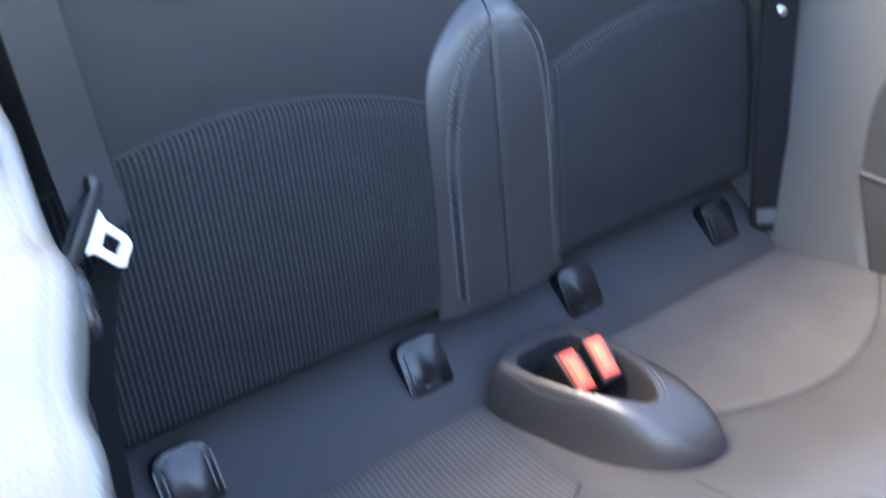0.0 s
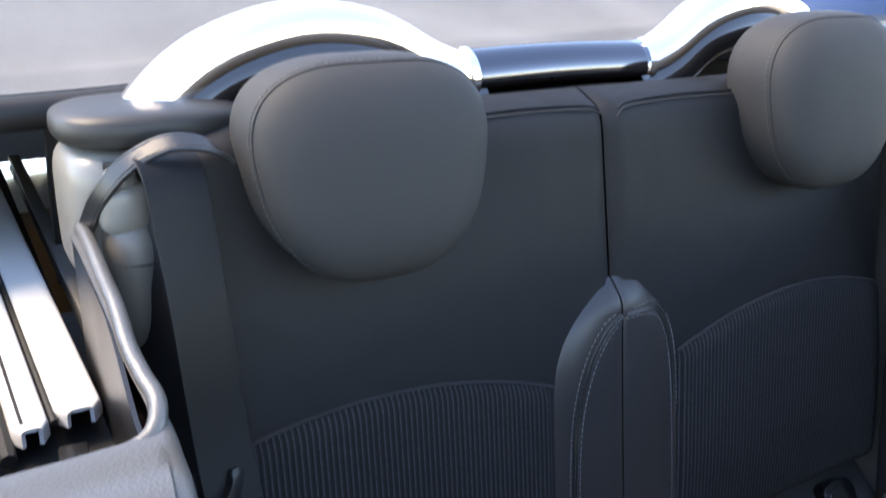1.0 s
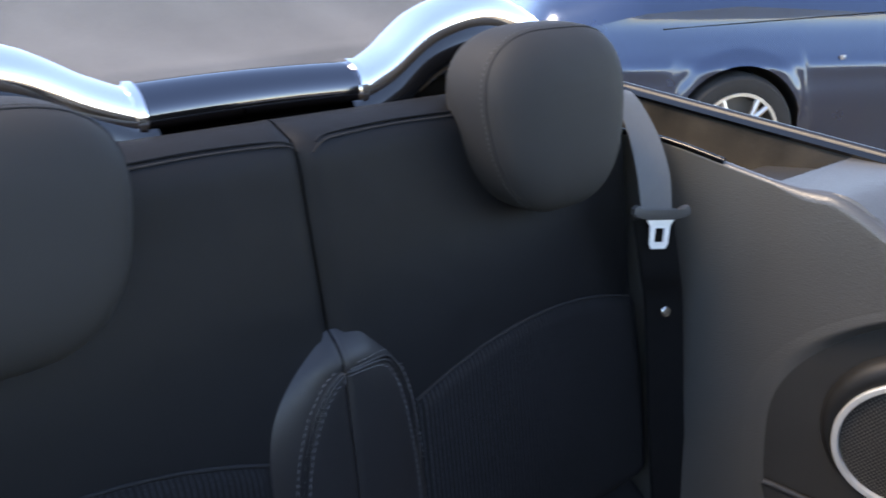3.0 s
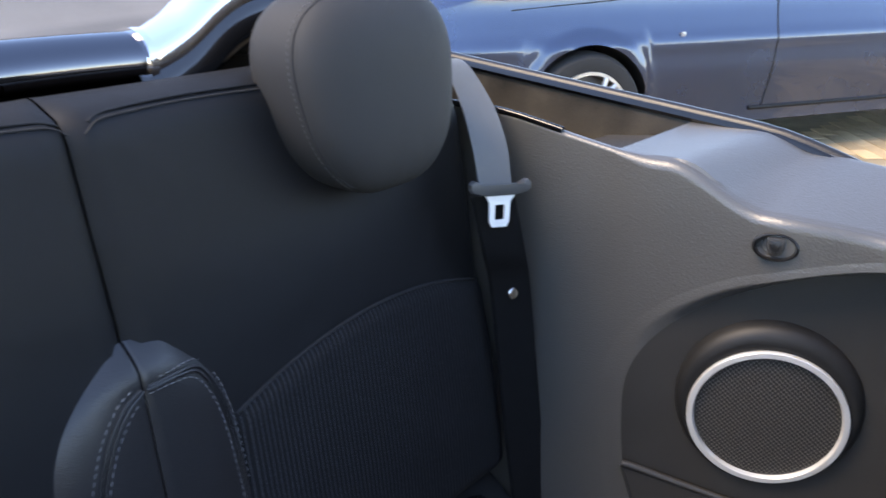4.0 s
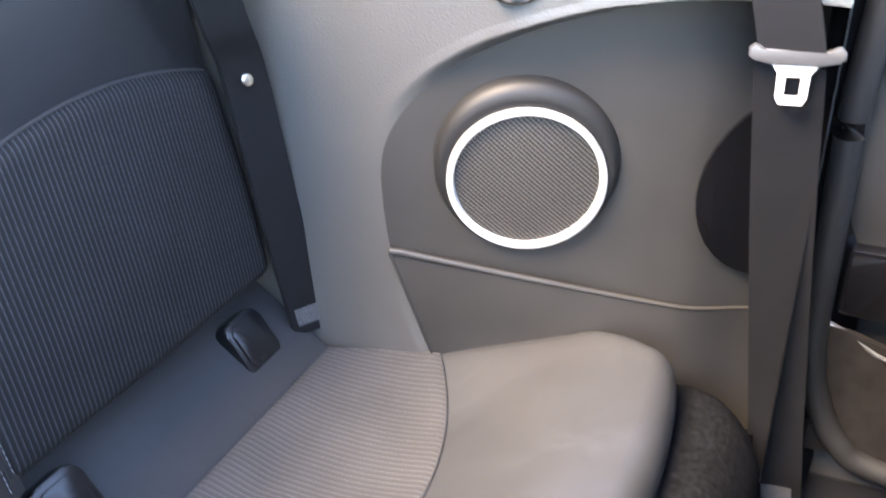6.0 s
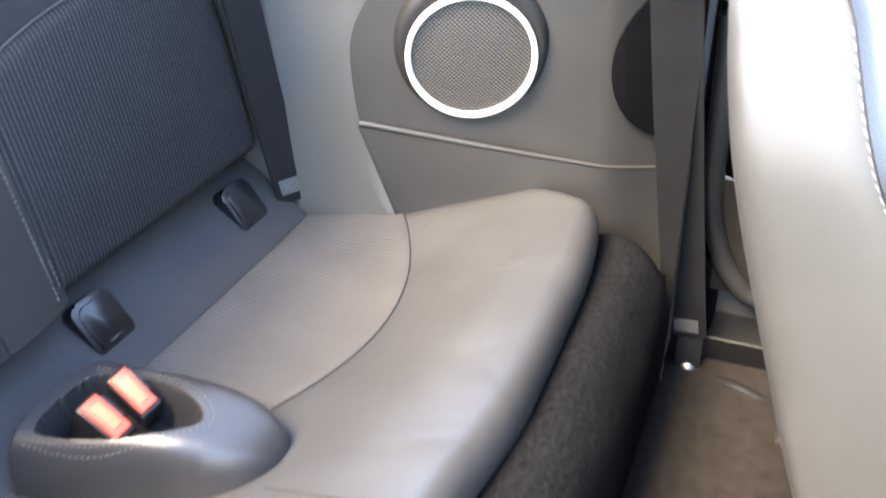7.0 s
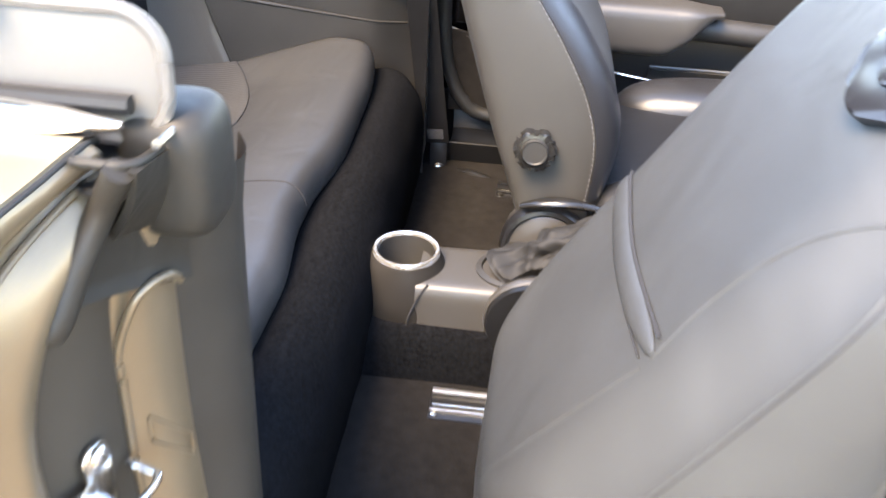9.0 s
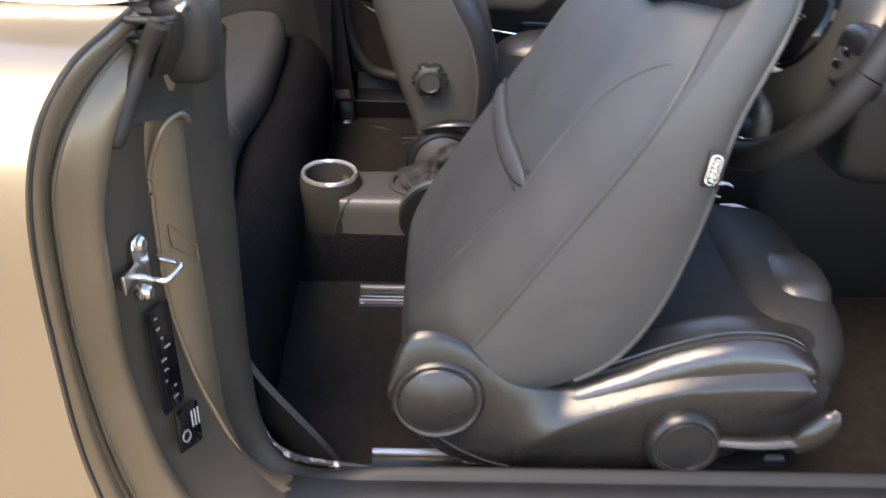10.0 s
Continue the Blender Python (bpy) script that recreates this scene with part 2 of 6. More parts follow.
    return tagged(ob, label)


def sheet(f, nu, nv, thick=0.0, bm=None):
    """A grid f(u, v), u and v from 0 to 1, closed to a shell of that thickness behind it."""
    bm = bm or bmesh.new()
    pts = [[Vector(f(i / nu, j / nv)) for j in range(nv + 1)] for i in range(nu + 1)]
    front = [[bm.verts.new(p) for p in row] for row in pts]
    for i in range(nu):
        for j in range(nv):
            bm.faces.new((front[i][j], front[i + 1][j], front[i + 1][j + 1], front[i][j + 1]))
    if thick:
        back = []
        for i in range(nu + 1):
            row = []
            for j in range(nv + 1):
                du = pts[min(i + 1, nu)][j] - pts[max(i - 1, 0)][j]
                dv = pts[i][min(j + 1, nv)] - pts[i][max(j - 1, 0)]
                n = du.cross(dv)
                n = n.normalized() if n.length > 1e-12 else Vector((0, 0, 1))
                row.append(bm.verts.new(pts[i][j] - n * thick))
            back.append(row)
        for i in range(nu):
            for j in range(nv):
                bm.faces.new((back[i][j], back[i][j + 1], back[i + 1][j + 1], back[i + 1][j]))
        for i in range(nu):
            bm.faces.new((front[i][0], back[i][0], back[i + 1][0], front[i + 1][0]))
            bm.faces.new((front[i][nv], front[i + 1][nv], back[i + 1][nv], back[i][nv]))
        for j in range(nv):
            bm.faces.new((front[0][j], front[0][j + 1], back[0][j + 1], back[0][j]))
            bm.faces.new((front[nu][j], back[nu][j], back[nu][j + 1], front[nu][j + 1]))
    return bm


def loft(rings, caps=True, bm=None):
    bm = bm or bmesh.new()
    vs = [[bm.verts.new(p) for p in r] for r in rings]
    n = len(vs[0])
    for a, b in zip(vs, vs[1:]):
        for k in range(n):
            bm.faces.new((a[k], a[(k + 1) % n], b[(k + 1) % n], b[k]))
    if caps:
        bm.faces.new(vs[0][::-1])
        bm.faces.new(vs[-1])
    return bm


def tube(path, r, n=12, up=(0, 0, 1), flat=1.0, bm=None):
    """A round or flattened rod along path; r: a radius or a function of 0..1; flat scales it along up."""
    path = [Vector(p) for p in path]
    rings = []
    for i, p in enumerate(path):
        d = (path[min(i + 1, len(path) - 1)] - path[max(i - 1, 0)]).normalized()
        side = d.cross(Vector(up))
        side = side.normalized() if side.length > 1e-6 else Vector((1, 0, 0))
        top = side.cross(d)
        rad = r(i / (len(path) - 1)) if callable(r) else r
        rings.append([p + side * rad * math.cos(2 * math.pi * k / n) + top * rad * flat * math.sin(2 * math.pi * k / n) for k in range(n)])
    return loft(rings, True, bm)


def ribbon(path, sides, width, thick=0.0016, bm=None):
    """A flat strap along path; sides: the direction of its width at each point."""
    rings = []
    for i, p in enumerate(path):
        p, s = Vector(p), Vector(sides[i]).normalized()
        d = (Vector(path[min(i + 1, len(path) - 1)]) - Vector(path[max(i - 1, 0)])).normalized()
        n = d.cross(s).normalized() * thick / 2
        w = s * width / 2
        e = s * thick * 0.4
        rings.append([p - w, p - w + e + n, p + w - e + n, p + w, p + w - e - n, p - w + e - n])
    return loft(rings, True, bm)


def blob(c, rx, ry, rz, e1=0.6, e2=0.6, nu=28, nv=18, warp=None, m=None, bm=None):
    """A pillow-like rounded block: a superellipsoid, bent by warp(unit point, point)."""
    bm = bm or bmesh.new()

    def sg(w, e):
        return math.copysign(abs(w) ** e, w)
    rows = []
    for j in range(nv + 1):
        ph = -math.pi / 2 + math.pi * j / nv
        row = []
        for i in range(nu):
            th = 2 * math.pi * i / nu
            q = Vector((sg(math.cos(ph), e1) * sg(math.cos(th), e2), sg(math.cos(ph), e1) * sg(math.sin(th), e2), sg(math.sin(ph), e1)))
            p = Vector((q.x * rx, q.y * ry, q.z * rz))
            if warp:
                p = warp(q, p)
            if m is not None:
                p = m @ p
            row.append(p + Vector(c))
        rows.append(row)
    top, bot = bm.verts.new(rows[-1][0]), bm.verts.new(rows[0][0])
    vs = [[bm.verts.new(p) for p in r] for r in rows[1:-1]]
    for a, b in zip(vs, vs[1:]):
        for k in range(nu):
            bm.faces.new((a[k], a[(k + 1) % nu], b[(k + 1) % nu], b[k]))
    for k in range(nu):
        bm.faces.new((bot, vs[0][(k + 1) % nu], vs[0][k]))
        bm.faces.new((top, vs[-1][k], vs[-1][(k + 1) % nu]))
    return bm


def box(size, m=None, bevel=0.004, seg=2, bm=None):
    out = bmesh.new()
    bmesh.ops.create_cube(out, size=1)
    bmesh.ops.scale(out, vec=size, verts=out.verts)
    if bevel:
        bmesh.ops.bevel(out, geom=list(out.edges), offset=bevel, segments=seg, affect="EDGES", profile=0.5)
    if m is not None:
        bmesh.ops.transform(out, matrix=m, verts=out.verts)
    if bm is None:
        return out
    return merge(bm, out)


def merge(bm, other):
    me = bpy.data.meshes.new("tmp")
    other.to_mesh(me)
    other.free()
    bm.from_mesh(me)
    bpy.data.meshes.remove(me)
    return bm


def lathe(profile, n=40, m=None, bm=None):
    """Turns (radius, height) pairs about the z axis of m."""
    bm = bm or bmesh.new()
    m = m or Matrix()
    rings = []
    for r, h in profile:
        rings.append([m @ Vector((max(r, 1e-4) * math.cos(2 * math.pi * k / n), max(r, 1e-4) * math.sin(2 * math.pi * k / n), h)) for k in range(n)])
    return loft(rings, False, bm)


def facing(at, normal, up=(0, 0, 1)):
    """A pose at a place whose z axis is the normal and whose y axis leans to up."""
    z = Vector(normal).normalized()
    x = Vector(up).cross(z).normalized()
    y = z.cross(x)
    m = Matrix((x, y, z)).transposed().to_4x4()
    m.translation = at
    return m


def prism(outline, depth, m=None, bevel=0.002, bm=None):
    """A plate cut to an outline of (x, y), rounded at its edges."""
    out = bmesh.new()
    lo = [out.verts.new((x, y, -depth / 2)) for x, y in outline]
    hi = [out.verts.new((x, y, depth / 2)) for x, y in outline]
    out.faces.new(lo[::-1])
    out.faces.new(hi)
    n = len(outline)
    for k in range(n):
        out.faces.new((lo[k], lo[(k + 1) % n], hi[(k + 1) % n], hi[k]))
    if bevel:
        rim = [e for e in out.edges if abs(e.verts[0].co.z - e.verts[1].co.z) < 1e-9]
        bmesh.ops.bevel(out, geom=rim, offset=bevel, segments=2, affect="EDGES", profile=0.5)
    if m is not None:
        bmesh.ops.transform(out, matrix=m, verts=out.verts)
    return out if bm is None else merge(bm, out)


def rounded(w, h, r, n=5):
    """The outline of a rounded rectangle."""
    out = []
    for cx, cy, a in ((w / 2 - r, h / 2 - r, 0), (-w / 2 + r, h / 2 - r, 90), (-w / 2 + r, -h / 2 + r, 180), (w / 2 - r, -h / 2 + r, 270)):
        out += [(cx + r * math.cos(radians(a + 90 * k / n)), cy + r * math.sin(radians(a + 90 * k / n))) for k in range(n + 1)]
    return out


def stitches(path, length=0.005, gap=0.0035, r=0.0007, bm=None):
    """Short raised threads along a path."""
    bm = bm or bmesh.new()
    path = [Vector(p) for p in path]
    run = 0.0
    for a, b in zip(path, path[1:]):
        d = (b - a).length
        if d < 1e-9:
            continue
        u = (b - a) / d
        while run < d:
            p = a + u * run
            q = p + u * length
            tube((p, (p + q) / 2, q), lambda t: r * (0.5 if t in (0, 1) else 1), 5, up=(0.3, -0.7, 0.5), bm=bm)
            run += length + gap
        run -= d
    return bm

# ---------------------------------------------------------------- ground
GROUND = 0.07
ground = part("ground", sheet(lambda u, v: (-150 + 300 * u, -150 + 300 * v, GROUND), 8, 8), PAVED)
tagged(ground, "sandy brick ground of the parking area", "ground", kind="structure")


# ---------------------------------------------------------------- the rear seat
def back_y(z):
    return 0.007 + 0.134 * (z - 0.658)


def round_off(d, r):
    """How far a face falls back at the distance d from an edge rounded with radius r."""
    if d >= r:
        return 0.0
    return r - math.sqrt(max(0.0, r * r - (r - d) ** 2))


def rear_backrest(s, label):
    """One half of the split rear backrest; s: the side, 1 or -1."""
    root = thing("rear_split_seat", label, "car seat", "rear seat backrests", at=(s * 0.24, 0.06, 0.6))
    top, bottom = 1.150, 0.615

    def outer(z):
        return 0.476 + 0.014 * smooth(0.9, 0.72, z) - 0.085 * (1 - math.sqrt(max(0, 1 - smooth(1.03, 1.17, z) ** 2)))

    def face(u, v):
        z = bottom + (top - bottom) * v
        b = 0.0012 - s * 0.05 * max(0.0, z - 0.97)
        w = outer(z) - b
        x = b + w * u
        y = back_y(z) + round_off(w * u, 0.008) + round_off(w * (1 - u), 0.035) + round_off(top - z, 0.030) * 0.9 + round_off(z - bottom, 0.036) * 0.9
        y -= 0.008 * math.sin(math.pi * u) * smooth(0.6, 0.75, z) * smooth(1.14, 1.0, z)
        # the hollow for the headrest
        y += 0.010 * math.exp(-(((x - 0.285) / 0.10) ** 2 + ((z - 1.07) / 0.06) ** 2))
        return (s * x, y, z)
    bm = sheet(face, 40, 56)

    def lid(u, v):
        a = Vector(face(u, 1.0))
        return (a.x, lerp(a.y, 0.135, v), a.z + 0.004 * math.sin(math.pi * v) - 0.012 * smooth(0.7, 1.0, v))
    sheet(lid, 40, 6, bm=bm)

    def rear(u, v):
        a = Vector(lid(u, 1.0))
        return (a.x, a.y + 0.005 * v, lerp(a.z, bottom, v))
    sheet(rear, 40, 3, bm=bm)
    for uu in (0.0, 1.0):
        sheet(lambda u, v: (face(uu, v)[0], lerp(face(uu, v)[1], 0.138, u), lerp(bottom, lid(uu, 1.0)[2], v)), 3, 20, bm=bm)
    bmesh.ops.remove_doubles(bm, verts=bm.verts, dist=0.0004)
    part("shell", bm, CLOTH, root)

    def arc(x):
        return 0.871 + 0.038 * (1 - ((x - 0.285) / 0.19) ** 2) if x < 0.285 else 0.909 - 0.037 * ((x - 0.285) / 0.19) ** 2

    # ribbed insert
    def insert(u, v):
        x0, x1 = 0.087, outer(0.75) - 0.014
        x = lerp(x0, x1, u)
        z = lerp(bottom + 0.006, arc(x), v)
        a = face((x - 0.0025) / (outer(z) - 0.0025), (z - bottom) / (top - bottom))
        edge = min((x - x0), (x1 - x), (arc(x) - z) * 1.0, (z - bottom - 0.012))
        return (s * x, a[1] - 0.0065 * smooth(-0.003, 0.011, edge) + 0.001, z)
    part("ribbed_insert", sheet(insert, 40, 40, 0.002 * s), RIB, root, "ribbed black cloth insert")
    seam = [Vector(insert(k / 40, 1.0)) + Vector((0, -0.0012, 0.001)) for k in range(41)]
    part("piping", tube(seam, 0.0016, 6), SEAM, root)

    # leather bolster beside the split
    def bol(u, v):
        zt = 0.9655
        w = 0.094 * math.sqrt(max(0.0, 1 - (0.93 if s > 0 else 1.0) * smooth(0.80, zt + 0.004, lerp(bottom + 0.005, zt, v)) ** 3.2))
        z = lerp(bottom + 0.005, zt, v)
        x = 0.0008 + w * u
        h = 0.014 * (1 - u ** 2.6) * smooth(1.0, 0.93, v) + 0.005
        h *= smooth(1.0, 0.975, v) if v > 0.97 else 1
        return (s * x, back_y(z) + 0.004 - h + round_off(x, 0.005) * (1 - u), z)
    part("leather_bolster", sheet(bol, 16, 44, 0.004 * s), LEATHER, root, "black leather bolster with twin stitching")
    def on_bolster(x, z, lift):
        v = (z - bottom - 0.005) / (0.9655 - bottom - 0.005)
        w = bol(1.0, v)[0] * s - 0.002
        return Vector(bol(max(0.02, min(0.97, (x - 0.002) / w)), v)) + Vector((0, -lift, 0))
    if s < 0:
        rib = spline(((0.004, 0, 0.931), (0.022, 0, 0.919), (0.042, 0, 0.890), (0.057, 0, 0.845), (0.064, 0, 0.78), (0.066, 0, 0.64)), 60)
    else:
        rib = spline(((0.003, 0, 0.931), (0.030, 0, 0.931), (0.053, 0, 0.926), (0.066, 0, 0.910), (0.075, 0, 0.880), (0.081, 0, 0.83), (0.084, 0, 0.75), (0.085, 0, 0.64)), 60)
    for dx, dz in ((-0.0016, -0.0012), (0.0016, 0.0012)):
        part("double_seam", tube([on_bolster(p.x + dx, p.z + dz, 0.0008) for p in rib], 0.0014, 6), LEATHER, root)
    for dx, dz in ((-0.0052, -0.005), (0.0055, 0.005)):
        part("stitching", stitches([on_bolster(max(0.004, p.x + dx), p.z + dz, 0.0006) for p in rib[2:]], 0.0042, 0.0026, 0.0006), THREAD, root)
    # crease along the top of the cover
    def on_face(x, z):
        b = 0.0012 - s * 0.05 * max(0.0, z - 0.97)
        return Vector(face((x - b) / (outer(z) - b), (z - bottom) / (top - bottom))) + Vector((0, -0.0006, 0))
    line = spline(((0.005, 0, 1.130), (0.018, 0, 1.1375), (0.042, 0, 1.1400), (0.10, 0, 1.1415), (0.160, 0, 1.1405), (0.21, 0, 1.139)), 60)
    part("top_seam", tube([on_face(p.x, p.z) for p in line], 0.0009, 6), SEAM, root)
    part("top_fold", tube([on_face(p.x + 0.001, p.z + 0.0035) + Vector((0, 0.0012, 0)) for p in line[6:54]], 0.0013, 8), CLOTH, root)
    return root


def headrest(s, label):
    root = thing("rear_headrest", label, "headrest", "rear headrests", at=(s * 0.285, 0.09, 1.04))

    def warp(q, p):
        p.x *= 1.0 + 0.17 * q.z - 0.06 * q.z * q.z
        p.y += 0.010 * q.z + 0.012 * (p.x / 0.12) ** 2
        return p
    c = (s * 0.285, 0.046, 1.1245 + 0.0060 * s)
    tall = 0.0945 + 0.0035 * s
    part("cushion", blob(c, 0.102, 0.055, tall, 0.72, 0.50, 56, 36, warp), HEADCLOTH, root)
    # one seam where the side band meets the face, from low on one side over the top to the other
    e1, e2 = 0.72, 0.50

    def on_rest(a, y, grow=1.0):
        """The point of the cushion at the angle a round its face, at the depth y of -1 to 1."""
        lo, hi = 0.0, 1.4
        for _ in range(40):
            r = (lo + hi) / 2
            x, z = r * math.cos(a), r * math.sin(a)
            f = (abs(x) ** (2 / e2) + abs(y) ** (2 / e2)) ** (e2 / e1) + abs(z) ** (2 / e1)
            lo, hi = (r, hi) if f < 1 else (lo, r)
        q = Vector((lo * math.cos(a), y, lo * math.sin(a)))
        return warp(q, Vector((q.x * 0.102 * grow, q.y * 0.055 * grow, q.z * tall * grow))) + Vector(c)
    turn_ = [radians(lerp(-52, 232, k / 90)) for k in range(91)]
    part("seam", tube([on_rest(a, -0.47, 1.001) for a in turn_], 0.0009, 6), SEAM, root)
    part("stitching", stitches([on_rest(a, -0.38, 1.003) for a in turn_], 0.0034, 0.0024, 0.0005), FINETHREAD, root)
    for dx in (-0.05, 0.05):
        part("post", tube([(s * 0.285 + dx, 0.10, 1.13), (s * 0.285 + dx, 0.072, 1.165)], 0.006, 10), CHROME, root)
    return root


for s, side in ((1, "black cloth rear backrest with ribbed insert, passenger side"), (-1, "black cloth rear backrest with ribbed insert, driver side")):
    rear_backrest(s, side)
headrest(1, "grey rounded headrest on the passenger-side rear backrest")
headrest(-1, "grey rounded headrest on the driver-side rear backrest")


def cushion_half(y):
    return 0.487 + 0.26 * max(0.0, -y - 0.05) - 0.045 * smooth(-0.36, -0.475, y)


def cushion_z(x, y):
    a = abs(x)
    ledge = lerp(0.522, 0.617, max(0.0, min(1.0, (y + 0.056) / 0.122)))
    front = 0.566 + 0.034 * (a / 0.57) ** 2
    z = lerp(ledge, front, smooth(-0.16, -0.44, y)) + 0.020 * smooth(0.40, 0.54, a) * math.exp(-((y + 0.22) / 0.11) ** 2)
    dish = 0.016 * math.exp(-((a - 0.29) / 0.15) ** 2) * smooth(-0.05, -0.12, y) * smooth(-0.42, -0.25, y)
    return z - dish


rear_cushion = thing("rear_seat_cushion", "charcoal leatherette rear seat cushion with ribbed pans", "car seat", at=(0, -0.22, 0.42))


def cushion_front(x):
    """Where the top of the cushion rolls over: it bows out before each place and in at the middle and ends."""
    a = abs(x)
    return -0.432 - 0.020 * smooth(0.02, 0.22, a) * smooth(0.64, 0.42, a) + 0.006 * smooth(0.5, 0.6, a)


def cushion_top(u, v):
    y = lerp(0.066, -0.452, v)
    x = lerp(-1, 1, u) * cushion_half(y)
    y = lerp(0.066, cushion_front(x), v)
    d = cushion_half(y) - abs(x)
    return (x, y, cushion_z(x, y) - round_off(d, 0.022) * smooth(-0.1, -0.3, y))


def cushion_nose(u, v):
    a = Vector(cushion_top(u, 1.0))
    ang = v * math.pi * 0.62
    return (a.x * (1 - 0.02 * v), a.y - 0.034 * math.sin(ang), a.z - 0.042 * (1 - math.cos(ang)))


bm = sheet(cushion_top, 110, 60)
sheet(cushion_nose, 110, 12, bm=bm)
sheet(lambda u, v: Vector(cushion_nose(u, 1.0)).lerp(Vector((lerp(-0.54, 0.54, u), 0.06, 0.44)), v), 110, 2, bm=bm)
for uu in (0.0, 1.0):
    sheet(lambda u, v: Vector(cushion_top(uu, v)).lerp(Vector((cushion_top(uu, v)[0], cushion_top(uu, v)[1], 0.46)), u), 3, 40, bm=bm)
bmesh.ops.remove_doubles(bm, verts=bm.verts, dist=0.0005)
part("cover", bm, SEATGREY, rear_cushion)


LEDGE = material("dark_grey_ledge_cloth", (0.0215, 0.0215, 0.0222), 0.7, vary=0.14, scale=9, grain=0.35, grain_scale=1500, spec=0.25, folds=0.3, fold_scale=14)


def ledge_skin(u, v):
    y = lerp(0.064, -0.054, v)
    x = lerp(-1, 1, u) * (cushion_half(y) - 0.001)
    return (x, y - 0.0012, cushion_z(x, y) + 0.0014 + 0.0015 * math.sin(math.pi * v))


part("rear_ledge", sheet(ledge_skin, 90, 14), LEDGE, rear_cushion, "dark grey cloth ledge with the anchor covers")


def pan_front(x):
    return -0.277 + 0.062 * (((x - 0.285) / 0.20) ** 2)


for s in (1, -1):
    def pan(u, v):
        x = lerp(0.078, 0.518, u)
        yf = pan_front(x)
        y0 = -0.056
        y = lerp(y0, yf, v)
        xm = min(x, cushion_half(y) - 0.004)
        edge = min(y0 - y, y - yf, xm - 0.078)
        return (s * xm, y, cushion_z(xm, y) + 0.0006 + 0.003 * smooth(-0.001, 0.010, edge))
    part("ribbed_pan", sheet(pan, 44, 26, 0.001 * s), RIBPAN, rear_cushion, "ribbed grey cloth seating area")
    part("pan_seam", tube([Vector(pan(k / 44, 1.0)) + Vector((0, 0, 0.0006)) for k in range(45)], 0.0015, 6), SEAM, rear_cushion)
    # covers over the child-seat anchors
    for x in (0.124, 0.408):
        slope = Vector((0, -0.84, 0.54))
        at = Vector((s * x, 0.0, cushion_z(x, 0.0) + 0.002))
        m = facing(at, slope, (0, 0.54, 0.84))
        cover = part("anchor_cover", prism(rounded(0.060, 0.072, 0.015), 0.022, m, 0.0025), ANCHOR, rear_cushion, "black plastic anchor cover")
        part("anchor_flap", prism(rounded(0.046, 0.056, 0.012), 0.006, m @ pose(0, 0.001, 0.0098), 0.002), ANCHOR, cover)
        part("finger_lip", box((0.022, 0.004, 0.003), m @ pose(0, -0.021, 0.0132), 0.0012), ANCHOR, cover)
    # seam of the front cover

seam_line = [Vector(cushion_top(0.5, lerp(0.72, 1.0, k / 12))) + Vector((0, 0, 0.0006)) for k in range(13)]
seam_line += [Vector(cushion_nose(0.5, k / 8)) + Vector((0, -0.0006, 0.0004)) for k in range(1, 7)]
part("front_seam", tube(seam_line, 0.0012, 5), SEAM, rear_cushion)

# the raised saddle for the buckles
saddle = thing("buckle_saddle", "black leather saddle round the rear belt buckles", "seat trim", at=(0, -0.2, 0.54))


def saddle_mid(y):
    """The saddle leans towards the passenger side as it runs forward."""
    return 0.042 * max(0.0, (-0.05 - y) / 0.238) ** 1.5


def saddle_half(y):
    nose = max(0.0, 1 - max(0.0, (-y - 0.195) / 0.093) ** 2.3) ** 0.5
    back = max(0.0, 1 - max(0.0, (y + 0.07) / 0.018) ** 6) ** 0.62
    return lerp(0.081, 0.058, max(0.0, min(1.0, (-0.06 - y) / 0.17))) * nose * back


def tray_half(y):
    t = (y + 0.10) / (0.124 if y < -0.10 else 0.028)
    return 0.044 * max(0.0, 1 - abs(t) ** (2.2 if t < 0 else 8)) ** 0.62 if abs(t) < 1 else 0.0


def saddle_z(x, y):
    off = x - saddle_mid(y)
    w = max(saddle_half(y), 1e-4)
    f = max(0.0, 1 - min(1.0, abs(off) / w) ** 6) ** 0.5
    top = 0.597 - 0.008 * smooth(-0.16, -0.07, y)
    f *= max(0.0, 1 - max(0.0, (-y - 0.165) / 0.1235) ** 2.4) ** 0.5
    base = cushion_z(x, y) - 0.006
    z = base + max(0.0, top - base) * f
    inside = tray_half(y) - abs(off + 0.010)
    if inside > 0:
        z -= 0.050 * smooth(0.0, 0.008, inside) * smooth(-0.224, -0.190, y)
    return z


def saddle_face(u, v):
    y = lerp(-0.2879, -0.0525, v)
    x = saddle_mid(y) + lerp(-1, 1, u) * saddle_half(y)
    return (x, y, saddle_z(x, y))


part("leather_cover", sheet(saddle_face, 90, 120), LEATHER, saddle)
for grow in (0.005, 0.010):
    loop = []
    for k in range(101):
        a = radians(lerp(-12, 192, k / 100))
        y = -0.100 - (0.122 + grow) * math.sin(a)
        w = (0.044 + grow) * max(0.0, 1 - max(0.0, math.sin(a)) ** 2.2) ** 0.62
        x = saddle_mid(y) - 0.010 - math.copysign(w, math.cos(a))
        loop.append(Vector((x, y, saddle_z(x, y) + 0.0006)))
    part("stitching", stitches(loop, 0.0036, 0.0026, 0.0006), FINETHREAD, saddle)


